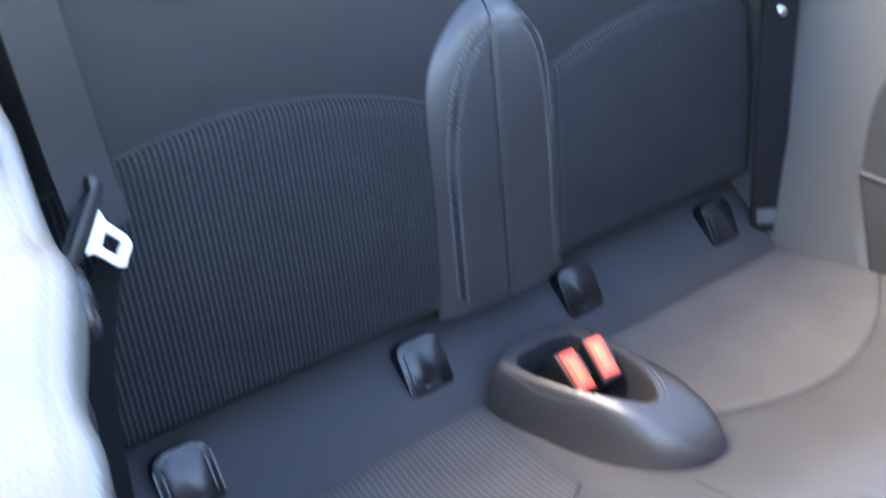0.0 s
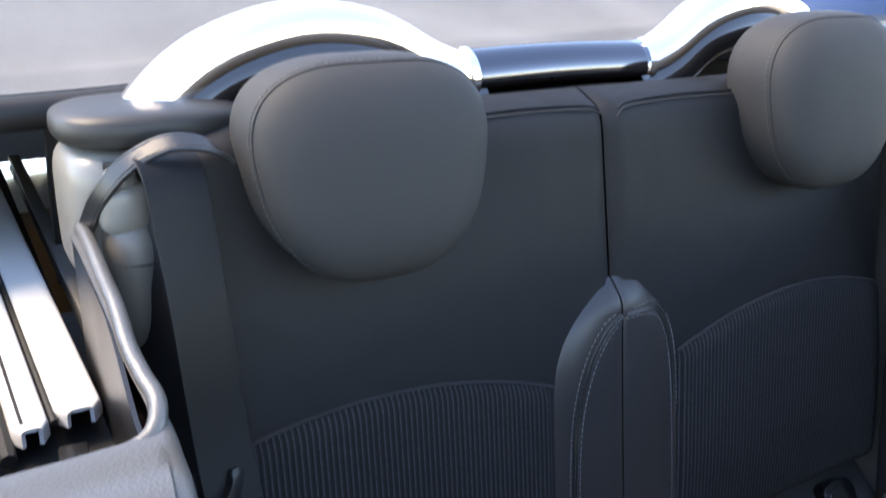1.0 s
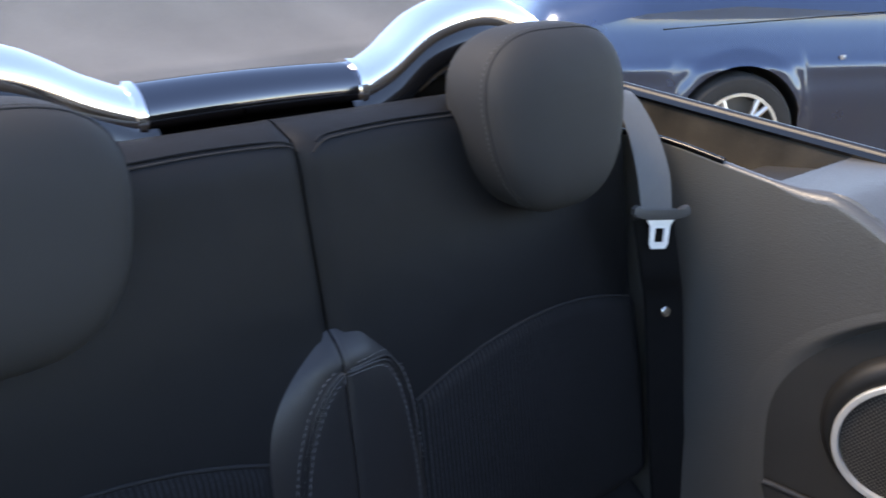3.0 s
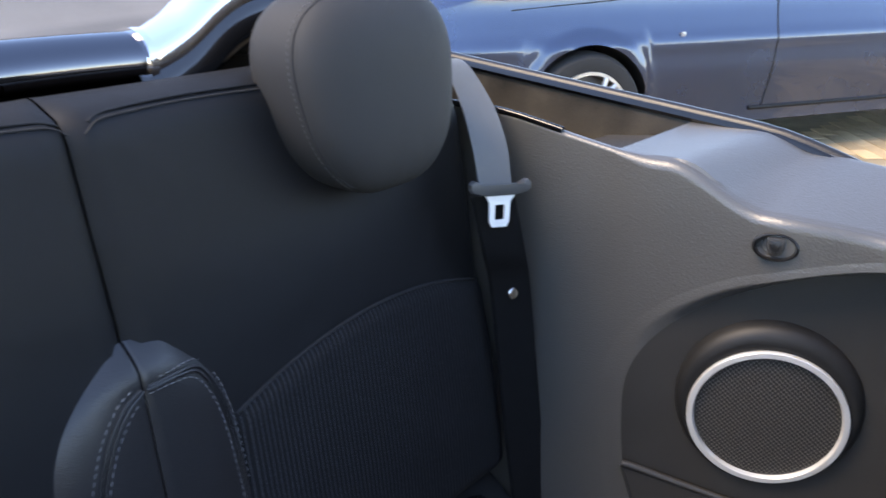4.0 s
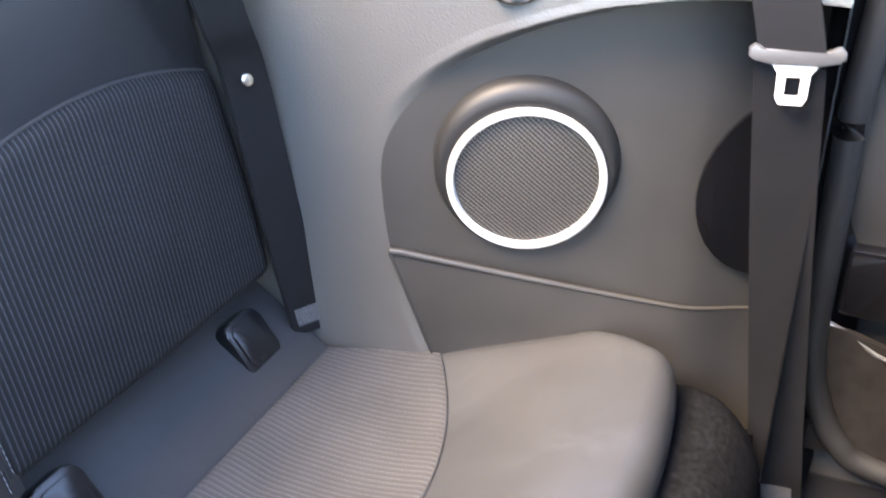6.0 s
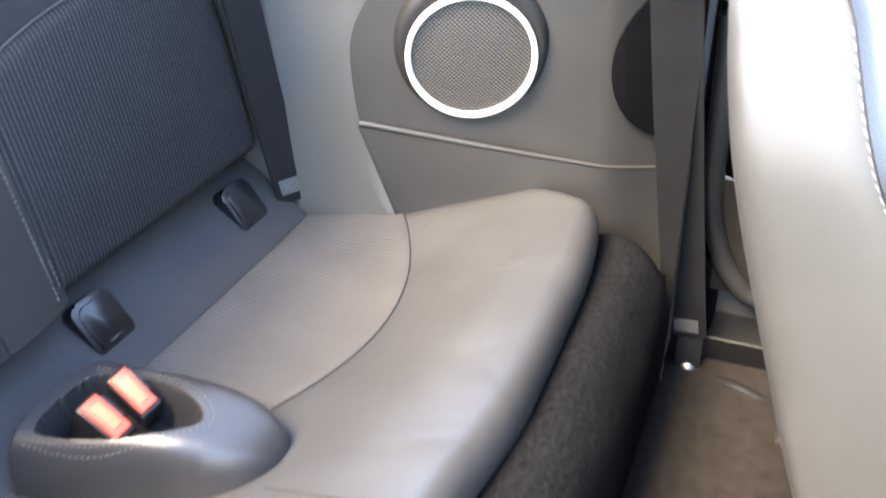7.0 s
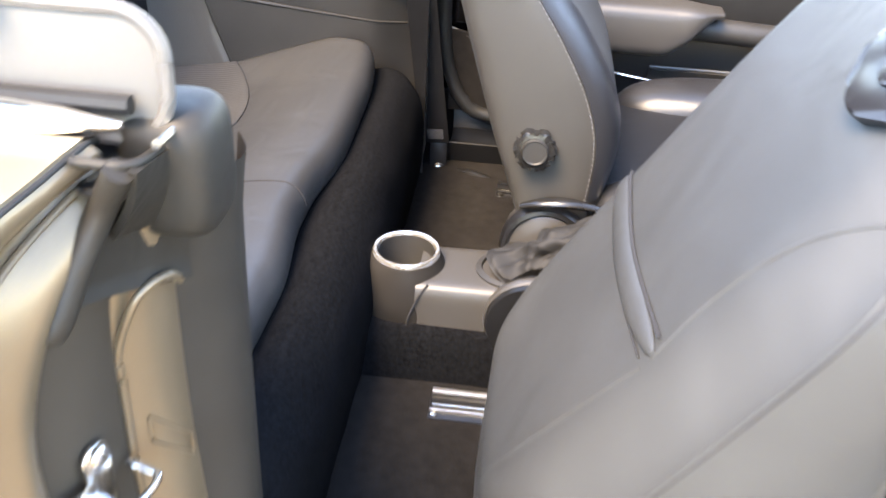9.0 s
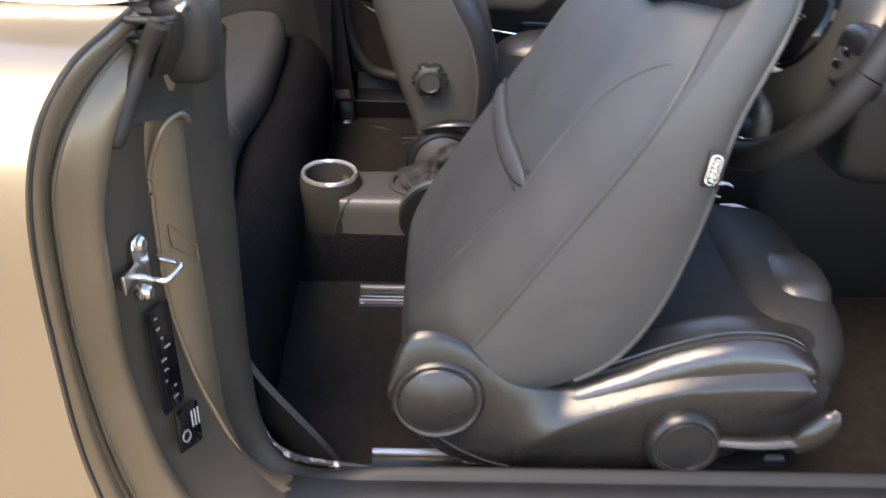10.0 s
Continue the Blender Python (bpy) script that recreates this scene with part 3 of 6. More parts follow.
def buckle(x, turn):
    root = thing("belt_buckle", "black rear belt buckle with red release button", "belt buckle", "rear belt buckles", at=(x, -0.125, 0.55))
    m = facing((x, -0.142, 0.599), (0.05 * turn, -0.52, 0.85), (0, 0.89, 0.45)) @ pose(0, 0, 0, 0, 0, turn) @ Matrix.Scale(0.94, 4)
    part("housing", box((0.028, 0.058, 0.090), m @ pose(0, 0.0, -0.048), 0.004, 3), BLACKPL, root)
    part("release_button", box((0.0215, 0.050, 0.008), m @ pose(0, 0, -0.0005), 0.003, 3), RED, root, "bright red release button")
    part("button_dish", box((0.011, 0.032, 0.002), m @ pose(0, 0, 0.0036), 0.0008), ORANGE, root)
    part("slot", box((0.004, 0.030, 0.006), m @ pose(0.0115, 0.004, -0.001), 0.001), BLACKPL, root)
    return root


buckle(-0.020, -4)
buckle(0.019, -9)

# carpeted riser under the front of the cushion
riser = thing("carpeted_riser", "black carpeted box under the rear seat", "carpet", at=(0, -0.5, 0.28))


def riser_face(u, v):
    x = lerp(-0.60, 0.60, u)
    d = 0.60 - abs(x)
    zt = cushion_z(x * 0.88, -0.44) - 0.060 - round_off(d, 0.07)
    pts = ((-0.43, zt - 0.03), (-0.485, zt + 0.000), (-0.525, zt + 0.002), (-0.558, zt - 0.035), (-0.570, zt - 0.09), (-0.568, 0.36), (-0.560, 0.285))
    p = spline([(0, a, b) for a, b in pts], 30)[round(v * 30)]
    wob = 0.004 * noise.noise((x * 9, v * 5, 3))
    return (x, p.y + wob + round_off(d, 0.09), p.z)


part("carpet", sheet(riser_face, 90, 30, 0.006), CARPET, riser)
part("lower_binding", tube([Vector(riser_face(k / 60, 1.0)) + Vector((0, -0.002, 0.004)) for k in range(61)], 0.005, 8), RUBBER, riser, "black edge binding")
for uu in (0.035, 0.965):
    part("end_seam", tube([Vector(riser_face(uu, k / 30)) + Vector((0, -0.0006, 0.0006)) for k in range(4, 31)], 0.0022, 6), SEAM, riser)


# ---------------------------------------------------------------- side trims
def ridge_z(y):
    return table(((-0.60, 0.984), (-0.42, 0.990), (-0.275, 1.003), (-0.17, 1.046), (0.06, 1.078), (0.30, 1.085)), y)


def lower_lip(y):
    """How much lower the lip of the driver-side slot lies than that of the passenger side."""
    return table(((-0.30, 0.0), (-0.20, 0.012), (-0.14, 0.018), (-0.07, 0.014), (0.01, 0.010), (0.10, 0.001), (0.30, 0.0)), y)


def strip_z(y):
    return 1.069 + 0.107 * y


def trim_out(y, z):
    return table(((-0.57, 0.566), (-0.45, 0.554), (-0.39, 0.542), (-0.28, 0.515), (-0.12, 0.500), (0.0, 0.492), (0.1, 0.490)), y)


def trim_in(y, z):
    return 0.501 + 0.34 * max(0.0, -y - 0.150) + 0.03 * smooth(-0.45, -0.55, y)


def recess(y, z):
    b = 0.207 if z > 0.760 else 0.42
    return (abs((y + 0.505) / 0.376) ** 2.1 + abs((z - 0.760) / b) ** 2.1) ** (1 / 2.1)


def recess_point(e, a):
    """The point (y, z) of the recess outline, scaled by e, in the direction a."""
    c, w = math.cos(a), math.sin(a)
    y = -0.505 + 0.376 * e * math.copysign(abs(c) ** (2 / 2.1), c)
    z = 0.760 + (0.207 if w > 0 else 0.42) * e * math.copysign(abs(w) ** (2 / 2.1), w)
    return max(-0.572, y), max(0.292, z)


def trim_top_edge(y, s):
    return lerp(0.503, 0.694, smooth(-0.117, -0.119, y) if s > 0 else smooth(-0.135, -0.150, y))


def trim_top_z(x, y):
    # a level rear shelf, a dip before it, and the swelling round the belt outlet
    x0 = trim_out(y, 1.0) + 0.008
    t = max(0.0, min(1.0, (x - x0) / (0.690 - x0)))
    low = lerp(ridge_z(y), strip_z(y) - 0.006, t)
    step = (y + 0.205) + 0.23 * (x - 0.556)
    z = lerp(low, max(low, 1.047 + 0.004 * t), smooth(-0.035, 0.035, step))
    d = (x - 0.690) * 0.62 - (y + 0.378) * 0.78
    return z + 0.060 * smooth(-0.004, 0.075, d) * smooth(0.0, 0.55, t)


def side_trim(s, label):
    root = thing("rear_side_trim", label, "side trim", "rear side trims", at=(s * 0.55, -0.25, 0.45))

    def x_side(y, z):
        e = recess(y, z)
        return lerp(trim_in(y, z), trim_out(y, z), smooth(0.972, 1.002, e))

    def skin(u, v):
        y = lerp(0.10, -0.572, u)
        zr = ridge_z(y)
        rr = lerp(0.005, 0.012, smooth(-0.10, -0.16, y))
        if v < 0.72:
            z = lerp(0.29, zr - rr, v / 0.72)
            return (s * x_side(y, z), y, z)
        if v < 0.80:
            a = (v - 0.72) / 0.08 * math.pi / 2
            x0 = x_side(y, zr - rr)
            return (s * (x0 + rr * (1 - math.cos(a))), y, zr - rr + rr * math.sin(a))
        x0 = x_side(y, zr - rr) + rr
        x = lerp(x0, max(trim_top_edge(y, s), x0 + 0.004), (v - 0.80) / 0.20)
        return (s * x, y, max(trim_top_z(x, y), zr) if x < 0.53 else trim_top_z(x, y))
    def drop(p):
        """The driver side slopes down towards its front end."""
        x, y, z = p
        if s < 0:
            x -= 0.035 * smooth(-0.44, -0.57, y) * smooth(0.75, 0.95, z) * smooth(0.66, 0.60, -x)
            z -= 0.055 * smooth(-0.40, -0.55, y) * smooth(0.6, 0.95, z)
            x -= 0.030 * smooth(0.975, 0.93, z) * smooth(-0.15, -0.25, y)
            x = max(x, -lerp(0.72, 0.640, smooth(-0.46, -0.50, y)))
            z -= lower_lip(y) * smooth(0.93, 1.0, z)
            x -= 0.010 * smooth(-0.14, -0.04, y) * smooth(0.95, 1.02, z)
            y = max(y, -0.556)
        return (x, y, z)

    def dropped(u, v):
        return drop(skin(u, v))
    part("panel", sheet(dropped, 190, 150), TRIM, root)
    if s < 0:
        part("front_end", sheet(lambda u, v: Vector(dropped(1.0, lerp(0.35, 1.0, v))).lerp(Vector((-0.64, -0.558, lerp(0.5, 0.92, v))), u), 6, 40), TRIMDARK, root)

    def lip_skin(u, v):
        a = 2 * math.pi * u
        e = lerp(0.955, 1.10, v)
        y, z = recess_point(e, a)
        x = lerp(trim_in(y, z), trim_out(y, z), smooth(0.957, 1.010, e)) - 0.0020 * smooth(1.10, 1.0, e) + 0.0010
        return drop((s * x, y, z))
    part("recess_lip", sheet(lip_skin, 220, 24), TRIM, root)

    def recess_skin(u, v):
        a = 2 * math.pi * u
        e = 0.966 * v
        y, z = recess_point(e, a)
        return drop((s * (trim_in(y, z) - 0.0024), y, z))
    part("recess_panel", sheet(recess_skin, 96, 24), TRIMDARK, root, "charcoal recessed panel")

    # speaker
    n = Vector((-s * 0.93, -0.355, -0.09)).normalized()
    at = Vector((s * (0.5435 if s > 0 else 0.575), -0.292, 0.773))
    m = facing(at, n) @ Matrix.Scale(0.945, 4)

    def bowl(u, v):
        r, h, up = [(0.1040, -0.020, 0.0115), (0.1035, -0.002, 0.0115), (0.1015, 0.006, 0.0105), (0.0965, 0.0110, 0.007), (0.0925, 0.0115, 0.0025), (0.089, 0.0095, 0.0), (0.089, 0.000, 0.0)][round(v * 6)]
        a = 2 * math.pi * u
        return m @ Vector((r * math.cos(a), r * math.sin(a), h)) + Vector((0, 0, up * 0.945))
    part("speaker_bowl", sheet(bowl, 72, 6), RUBBER, root, "charcoal housing round the loudspeaker")
    part("speaker_ring", lathe([(0.0885, 0.002), (0.0885, 0.0140), (0.0875, 0.0150), (0.0818, 0.0152), (0.0808, 0.0142), (0.0800, 0.0090), (0.0800, 0.004)], 72, m), RINGSATIN, root, "silver ring round the loudspeaker")
    grille = part("speaker_grille", lathe([(0.0810, 0.004), (0.0800, 0.0095), (0.05, 0.0110), (0.02, 0.0118), (0.0, 0.012)], 64, m), GRILLE, root, "fine black mesh grille")
    local = Matrix.Translation(-root.location) @ m
    grille.data.transform(local.inverted())
    grille.matrix_basis = local

    # map pocket under the speaker
    front_y = -0.560 if s > 0 else -0.545

    def pocket(u, v):
        y = lerp(-0.150, front_y, u)
        zt = 0.678 - 0.205 * max(0.0, -y - 0.157)
        zb = 0.30
        yb = lerp(-0.262, front_y, u)
        yy = lerp(y, yb, 1 - v)
        x = trim_in(yy, 0.62) - 0.010 - 0.004 * math.sin(math.pi * u)
        return (s * x, yy, lerp(zb, zt, v))
    part("map_pocket", sheet(pocket, 40, 14, 0.005 * s), TRIMDARK, root, "charcoal map pocket")
    lip = [Vector(pocket(k / 40, 1.0)) + Vector((s * 0.002, 0, 0.001)) for k in range(41)]
    part("pocket_lip", tube(lip, lambda t: 0.0046 - 0.0024 * t, 10), TRIMDARK, root)
    part("pocket_edge", tube([Vector(pocket(0.0, 1 - k / 20)) for k in range(21)], 0.0020, 8), TRIMDARK, root)

    # small oval fitting near the top edge
    m2 = facing((s * (trim_out(-0.289, 0.973) - 0.001), -0.289, 0.973), (-s, -0.25, 0.1))
    flat2 = m2 @ Matrix.Diagonal((1, 0.64, 1, 1))
    part("oval_bezel", lathe([(0.0225, -0.004), (0.0225, 0.0012), (0.0205, 0.0030), (0.0190, 0.0012), (0.0175, -0.006)], 48, flat2), BLACKPL, root)
    part("oval_dish", lathe([(0.0195, -0.0005), (0.012, -0.004), (0.0, -0.005)], 40, flat2), TRIMDARK, root)
    shield = ((-0.0088, 0.0090), (0.0088, 0.0090), (0.0082, -0.002), (0.0052, -0.0085), (0.0, -0.0105), (-0.0052, -0.0085), (-0.0082, -0.002))
    hook = part("hook", prism(shield, 0.007, m2 @ pose(0, 0.001, 0.000), 0.0015), TRIMDARK, root)
    part("hook_hollow", prism([(x * 0.62, y * 0.62) for x, y in shield], 0.002, m2 @ pose(0, 0.0015, 0.0034), 0.0006), BLACKPL, hook)

    # gloss oval at the front end of the passenger side
    if s < 0:
        return root
    def oval(u, v):
        a = 2 * math.pi * u
        y = max(-0.578, -0.553 + 0.095 * v * math.cos(a))
        z = 0.752 + 0.110 * v * math.sin(a)
        return (s * (trim_in(y, z) - 0.004 - 0.006 * (1 - v * v)), y, z)
    part("gloss_cup", sheet(oval, 36, 8, -0.004 * s), GLOSS, root, "piano-black pull recess")
    # belt outlet on the shoulder
    mo = facing((s * 0.583, -0.500, 1.030), (-s * 0.75, 0.0, 0.66), (0, -1, 0))
    part("outlet_bezel", prism(rounded(0.036, 0.072, 0.017), 0.008, mo, 0.003), PLASTIC, root)
    part("outlet_slot", prism(rounded(0.014, 0.056, 0.006), 0.006, mo @ pose(0.002, 0, 0.003), 0.001), BLACKPL, root)
    return root


def perforated(name):
    """Black steel with rows of small holes."""
    m = material(name, (0.045, 0.043, 0.040), 0.5, vary=0.1, scale=40)
    nt = m.node_tree
    b = nt.nodes["Principled BSDF"]
    tc = nt.nodes.new("ShaderNodeTexCoord")
    vo = nt.nodes.new("ShaderNodeTexVoronoi")
    vo.voronoi_dimensions = "2D"
    vo.inputs["Scale"].default_value, vo.inputs["Randomness"].default_value = 240, 0.0
    turn = nt.nodes.new("ShaderNodeMapping")
    turn.inputs["Rotation"].default_value = (0, 0, radians(45))
    nt.links.new(tc.outputs["Object"], turn.inputs["Vector"])
    nt.links.new(turn.outputs[0], vo.inputs["Vector"])
    ramp = nt.nodes.new("ShaderNodeValToRGB")
    ramp.color_ramp.elements[0].position, ramp.color_ramp.elements[1].position = 0.42, 0.50
    ramp.color_ramp.elements[0].color, ramp.color_ramp.elements[1].color = (0.002, 0.002, 0.002, 1), (0.085, 0.078, 0.068, 1)
    nt.links.new(vo.outputs["Distance"], ramp.inputs[0])
    nt.links.new(ramp.outputs[0], b.inputs["Base Color"])
    return m


GRILLE = perforated("perforated_grille")
side_trim(1, "dark grey rear side trim with loudspeaker, passenger side")
side_trim(-1, "dark grey rear side trim with loudspeaker, driver side")


# ---------------------------------------------------------------- window slots, roll hoops, folded roof
# near-black gloss varied with brown patches
MOTTLED = material("mottled_dark_gloss", (0.008, 0.0075, 0.0065), 0.35, vary=0.6, scale=14, spec=0.25, second=(0.035, 0.029, 0.021))


def window_slot(s):
    root = thing("quarter_window_slot", "open quarter window slot with silver rails and seals", "window slot", "quarter window slots", at=(s * 0.6, 0.2, 0.98))
    def fall(y):
        return lower_lip(y) if s < 0 else 0.0
    part("slot_lining", sheet(lambda u, v: (s * lerp(0.514, 0.70, u), lerp(-0.128, 0.62, v), 0.925 + 0.08 * v), 4, 8, 0.01), RUBBER, root)
    part("lip_wall", sheet(lambda u, v: (s * (trim_out(lerp(-0.115, 0.10, u), 1.0) + (0.009 if s > 0 else 0.019)), lerp(-0.14, 0.10, u), lerp(0.93, ridge_z(lerp(-0.14, 0.10, u)) - 0.001 - fall(lerp(-0.14, 0.10, u)), v)), 12, 6, 0.003), BLACKPL, root)
    part("front_wall", box((0.19, 0.004, 0.07), pose(s * 0.603, -0.113 if s > 0 else -0.136, 1.000 if s > 0 else 0.984), 0.001), BLACKPL, root)
    def rail_cover(mid, half, y0, z0, z1):
        return sheet(lambda u, v: (s * (mid + (0.012 * v if s < 0 else 0.0) + half * math.copysign(abs(math.cos(math.pi * u)) ** 0.55, math.cos(math.pi * u)) * min(1, (v * 0.62 / 0.006) ** 0.5 + 0.55)), lerp(y0, 0.60, v), lerp(z0, z1, v) + 0.014 * math.sin(math.pi * u) ** 0.28), 28, 60, 0.003)
    rise = 0.093 if s > 0 else 0.054
    if s > 0:
        part("roof_rail_cover", rail_cover(0.545, 0.033, 0.012, 0.955, 1.048), RAILWHITE, root, "pale roof rail cover")
    else:
        part("roof_rail_cover", rail_cover(0.5325, 0.0165, 0.012, 0.964, 1.018), RAILWHITE, root, "pale roof rail cover")
        part("roof_rail_cover", rail_cover(0.566, 0.0125, 0.002, 0.962, 1.016), RAILWHITE, root, "pale roof rail cover")
        part("rail_joint", tube([(s * lerp(0.5505, 0.5625, k / 12), lerp(0.01, 0.60, k / 12), lerp(0.972, 1.026, k / 12)) for k in range(13)], 0.0026, 8), RUBBER, root)
        part("rail_line", tube([(s * lerp(0.571, 0.583, k / 12), lerp(0.01, 0.60, k / 12), lerp(0.9765, 1.0305, k / 12)) for k in range(13)], 0.0013, 6), RUBBER, root)
    lipline = [(s * (trim_out(y, 1.0) + 0.003 + (0.010 * smooth(-0.14, -0.04, y) if s < 0 else 0.0)), y, ridge_z(y) + 0.001 - fall(y)) for y in [(0.13 if s > 0 else 0.11) - 0.02 * k for k in range(13 if s > 0 else 12)]]
    if s > 0:
        bead = [p for p in lipline if p[1] > -0.06]
    else:
        bead = lipline + [(s * 0.511, -0.129, ridge_z(-0.13) - 0.019), (s * 0.522, -0.136, ridge_z(-0.14) - 0.023), (s * 0.540, -0.139, ridge_z(-0.14) - 0.026)]
    part("lip_bead", tube(spline(bead, 60), 0.0042 if s > 0 else 0.0058, 12), GLOSS if s > 0 else TRIM, root, "slim bead along the slot")
    if s > 0:
        part("slot_ledge", sheet(lambda u, v: (s * lerp(0.505, 0.672, u), lerp(-0.116, 0.015 - 0.03 * u, v), lerp(1.030, 1.036, u) - 0.012 * v), 8, 6, 0.004), TRIMDARK, root, "grey ledge at the front of the slot")
    part("flat_strip", box((0.013, 0.54, 0.006), pose(s * 0.4985, 0.335, 1.026 if s > 0 else 1.004, 8.8 if s > 0 else 5.2), 0.0015), PLASTIC, root)
    part("strip_bracket", box((0.007, 0.060, 0.030), pose(s * 0.499, 0.052, 0.966, 20), 0.002), STEEL, root)
    part("inner_seal", tube([(s * 0.501, lerp(0.0, 0.60, k / 12), lerp(0.962, 0.962 + rise, k / 12)) for k in range(13)], 0.005, 8), RUBBER, root)
    part("seal_bead", tube([(s * 0.495, lerp(0.02, 0.58, k / 12), lerp(0.966, 0.966 + rise, k / 12)) for k in range(13)], 0.0022, 6), GLOSS, root)
    part("outer_seal", tube([(s * 0.583, lerp(-0.01, 0.60, k / 12), lerp(0.962, 0.962 + rise, k / 12)) for k in range(13)], 0.0055, 8), RUBBER, root)
    part("guide_channel", box((0.022, 0.66, 0.020), pose(s * 0.603, 0.30, 1.005 if s > 0 else 0.990, 8 if s > 0 else 5.2), 0.003), SILVER, root)
    part("channel_groove", box((0.008, 0.66, 0.006), pose(s * 0.603, 0.30, 1.0155 if s > 0 else 1.0005, 8 if s > 0 else 5.2), 0.001), RUBBER, root)
    part("slot_wall", sheet(lambda u, v: (s * lerp(0.688, 0.655, v), lerp(-0.15, 0.70, u), lerp(strip_z(lerp(-0.15, 0.70, u)) + 0.002, 0.93, v)), 30, 6, 0.003), MOTTLED, root, "dark glossy inner wall of the slot")
    part("latch_block", box((0.020, 0.05, 0.024), pose(s * 0.545, -0.03, 0.950, 0, 0, s * 6), 0.003), BLACKPL, root)
    part("bracket", box((0.055, 0.018, 0.012), pose(s * 0.560, -0.06, 0.945), 0.002), STEEL, root)
    return root


for s in (1, -1):
    window_slot(s)


HOOPCHROME = material("polished_hoop_chrome", (0.92, 0.91, 0.90), 0.10, metal=1.0, vary=0.02, scale=15)


def hoop(s):
    root = thing("roll_hoop", "chrome roll hoop behind the rear headrest", "roll hoop", "roll hoops", at=(s * 0.3, 0.17, 1.0))
    path = spline(((s * 0.448, 0.170, 1.108), (s * 0.424, 0.170, 1.156), (s * 0.372, 0.170, 1.199 + 0.004 * s), (s * 0.297, 0.170, 1.222 + 0.006 * s), (s * 0.222, 0.170, 1.212 + 0.004 * s), (s * 0.162, 0.170, 1.180), (s * 0.122, 0.170, 1.165), (s * 0.106, 0.171, 1.164)), 56)
    part("chrome_cover", tube(path, lambda t: 0.029 - 0.0045 * t, 24, up=(0, 1, 0), flat=1.15), HOOPCHROME, root, "mirror chrome hoop cover")
    low = [p + Vector((0, -0.006, -0.026)) for p in path]
    part("inner_lining", tube(low, 0.026, 14, up=(0, 1, 0), flat=1.15), LACQUER, root, "gloss black lining under the hoop")
    foot = blob((s * 0.434, 0.158, 1.151), 0.076, 0.062, 0.017, 0.55, 0.7, 40, 16)
    part("foot_cap", foot, TRIMDARK, root, "charcoal plastic foot cap")
    part("foot_column", blob((s * 0.460, 0.158, 1.080), 0.050, 0.060, 0.058, 0.4, 0.6, 36, 18), PALESUNLIT, root)
    part("foot_slot", box((0.020, 0.004, 0.006), pose(s * 0.474, 0.099, 1.128, 0, 0, s * 20), 0.001), BLACKPL, root)
    return root


DARKCHROME = material("polished_dark_metal", (0.115, 0.12, 0.135), 0.07, metal=1.0, vary=0.04, scale=14)
LACQUER = material("black_lacquer", (0.006, 0.006, 0.007), 0.10, vary=0.1, scale=12, coat=1.0, spec=0.5)
hoop(1)
hoop(-1)
bar = thing("hoop_crossbar", "glossy black crossbar between the two roll hoops", "crossbar", at=(0, 0.17, 1.16))
part("bar", tube([(x, 0.172, 1.1635 + 0.003 * math.cos(x * 12)) for x in [(-0.116 + 0.232 * k / 16) for k in range(17)]], 0.0275, 24, up=(0, 1, 0), flat=1.1), DARKCHROME, bar)
for x in (-0.118, 0.118):
    part("end_collar", tube([(x - 0.004, 0.172, 1.164), (x + 0.004, 0.172, 1.164)], 0.0305, 32, up=(0, 1, 0), flat=1.1), CHROME, bar)

roof = thing("folded_soft_top", "folded dusty grey-black canvas roof behind the rear seat", "soft top", at=(0, 0.5, 0.95))


def roof_top(x, y):
    """The upper canvas: it climbs from its front edge, bows over its width and falls off at the sides."""
    front = 1.181 + 0.022 * x
    climb = table(((0.27, -0.010), (0.30, 0.006), (0.62, 0.168), (0.80, 0.190), (1.00, 0.150)), y)
    side = 0.085 * smooth(0.44, 0.60, x) ** 1.5 + 0.060 * smooth(0.60, 0.68, -x) ** 1.5
    return front + climb - side + 0.0035 * noise.noise((x * 5, y * 11, 1)) + 0.004 * math.sin(26 * (y - 0.3) + 2.5 * x) * math.exp(-((y - 0.34) / 0.05) ** 2)


def roof_fold(u, v):
    x, y = lerp(-0.68, 0.60, u), lerp(0.27, 1.00, v)
    return (x, y + 0.012 * math.sin(u * 7), roof_top(x, y))


part("canvas", sheet(roof_fold, 80, 70, 0.012), SOFTTOP, roof)
part("front_binding", tube([(x, 0.262 + 0.012 * math.sin((x + 0.6) / 1.2 * 7), roof_top(x, 0.27) - 0.016) for x in [lerp(-0.68, 0.60, k / 40) for k in range(41)]], 0.016, 10), RUBBER, roof, "black rubber edge binding")
for x_ in (-0.68, 0.60):
    part("side_binding", tube([(x_ + math.copysign(0.002, x_), y, roof_top(x_, y) - 0.004) for y in [lerp(0.27, 0.98, k / 30) for k in range(31)]], 0.007, 8), RUBBER, roof)
    part("side_fold", sheet(lambda u, v: (x_ * (1 - 0.05 * v), lerp(0.28, 1.0, u), lerp(roof_top(x_, lerp(0.28, 1.0, u)), 1.09 if x_ < 0 else 0.94, v)), 20, 6, 0.01), SOFTTOP, roof)
part("inner_fold", sheet(lambda u, v: (lerp(-0.50, 0.42, u), lerp(0.275, 0.33, v) + 0.008 * math.sin(u * 9), lerp(1.145, 0.96, v)), 30, 8, 0.01), RUBBER, roof)
part("rear_fold", sheet(lambda u, v: (lerp(-0.68, 0.60, u), lerp(1.0, 1.02, v), lerp(roof_top(lerp(-0.68, 0.60, u), 1.0), 0.93, v)), 30, 6, 0.01), SOFTTOP, roof)


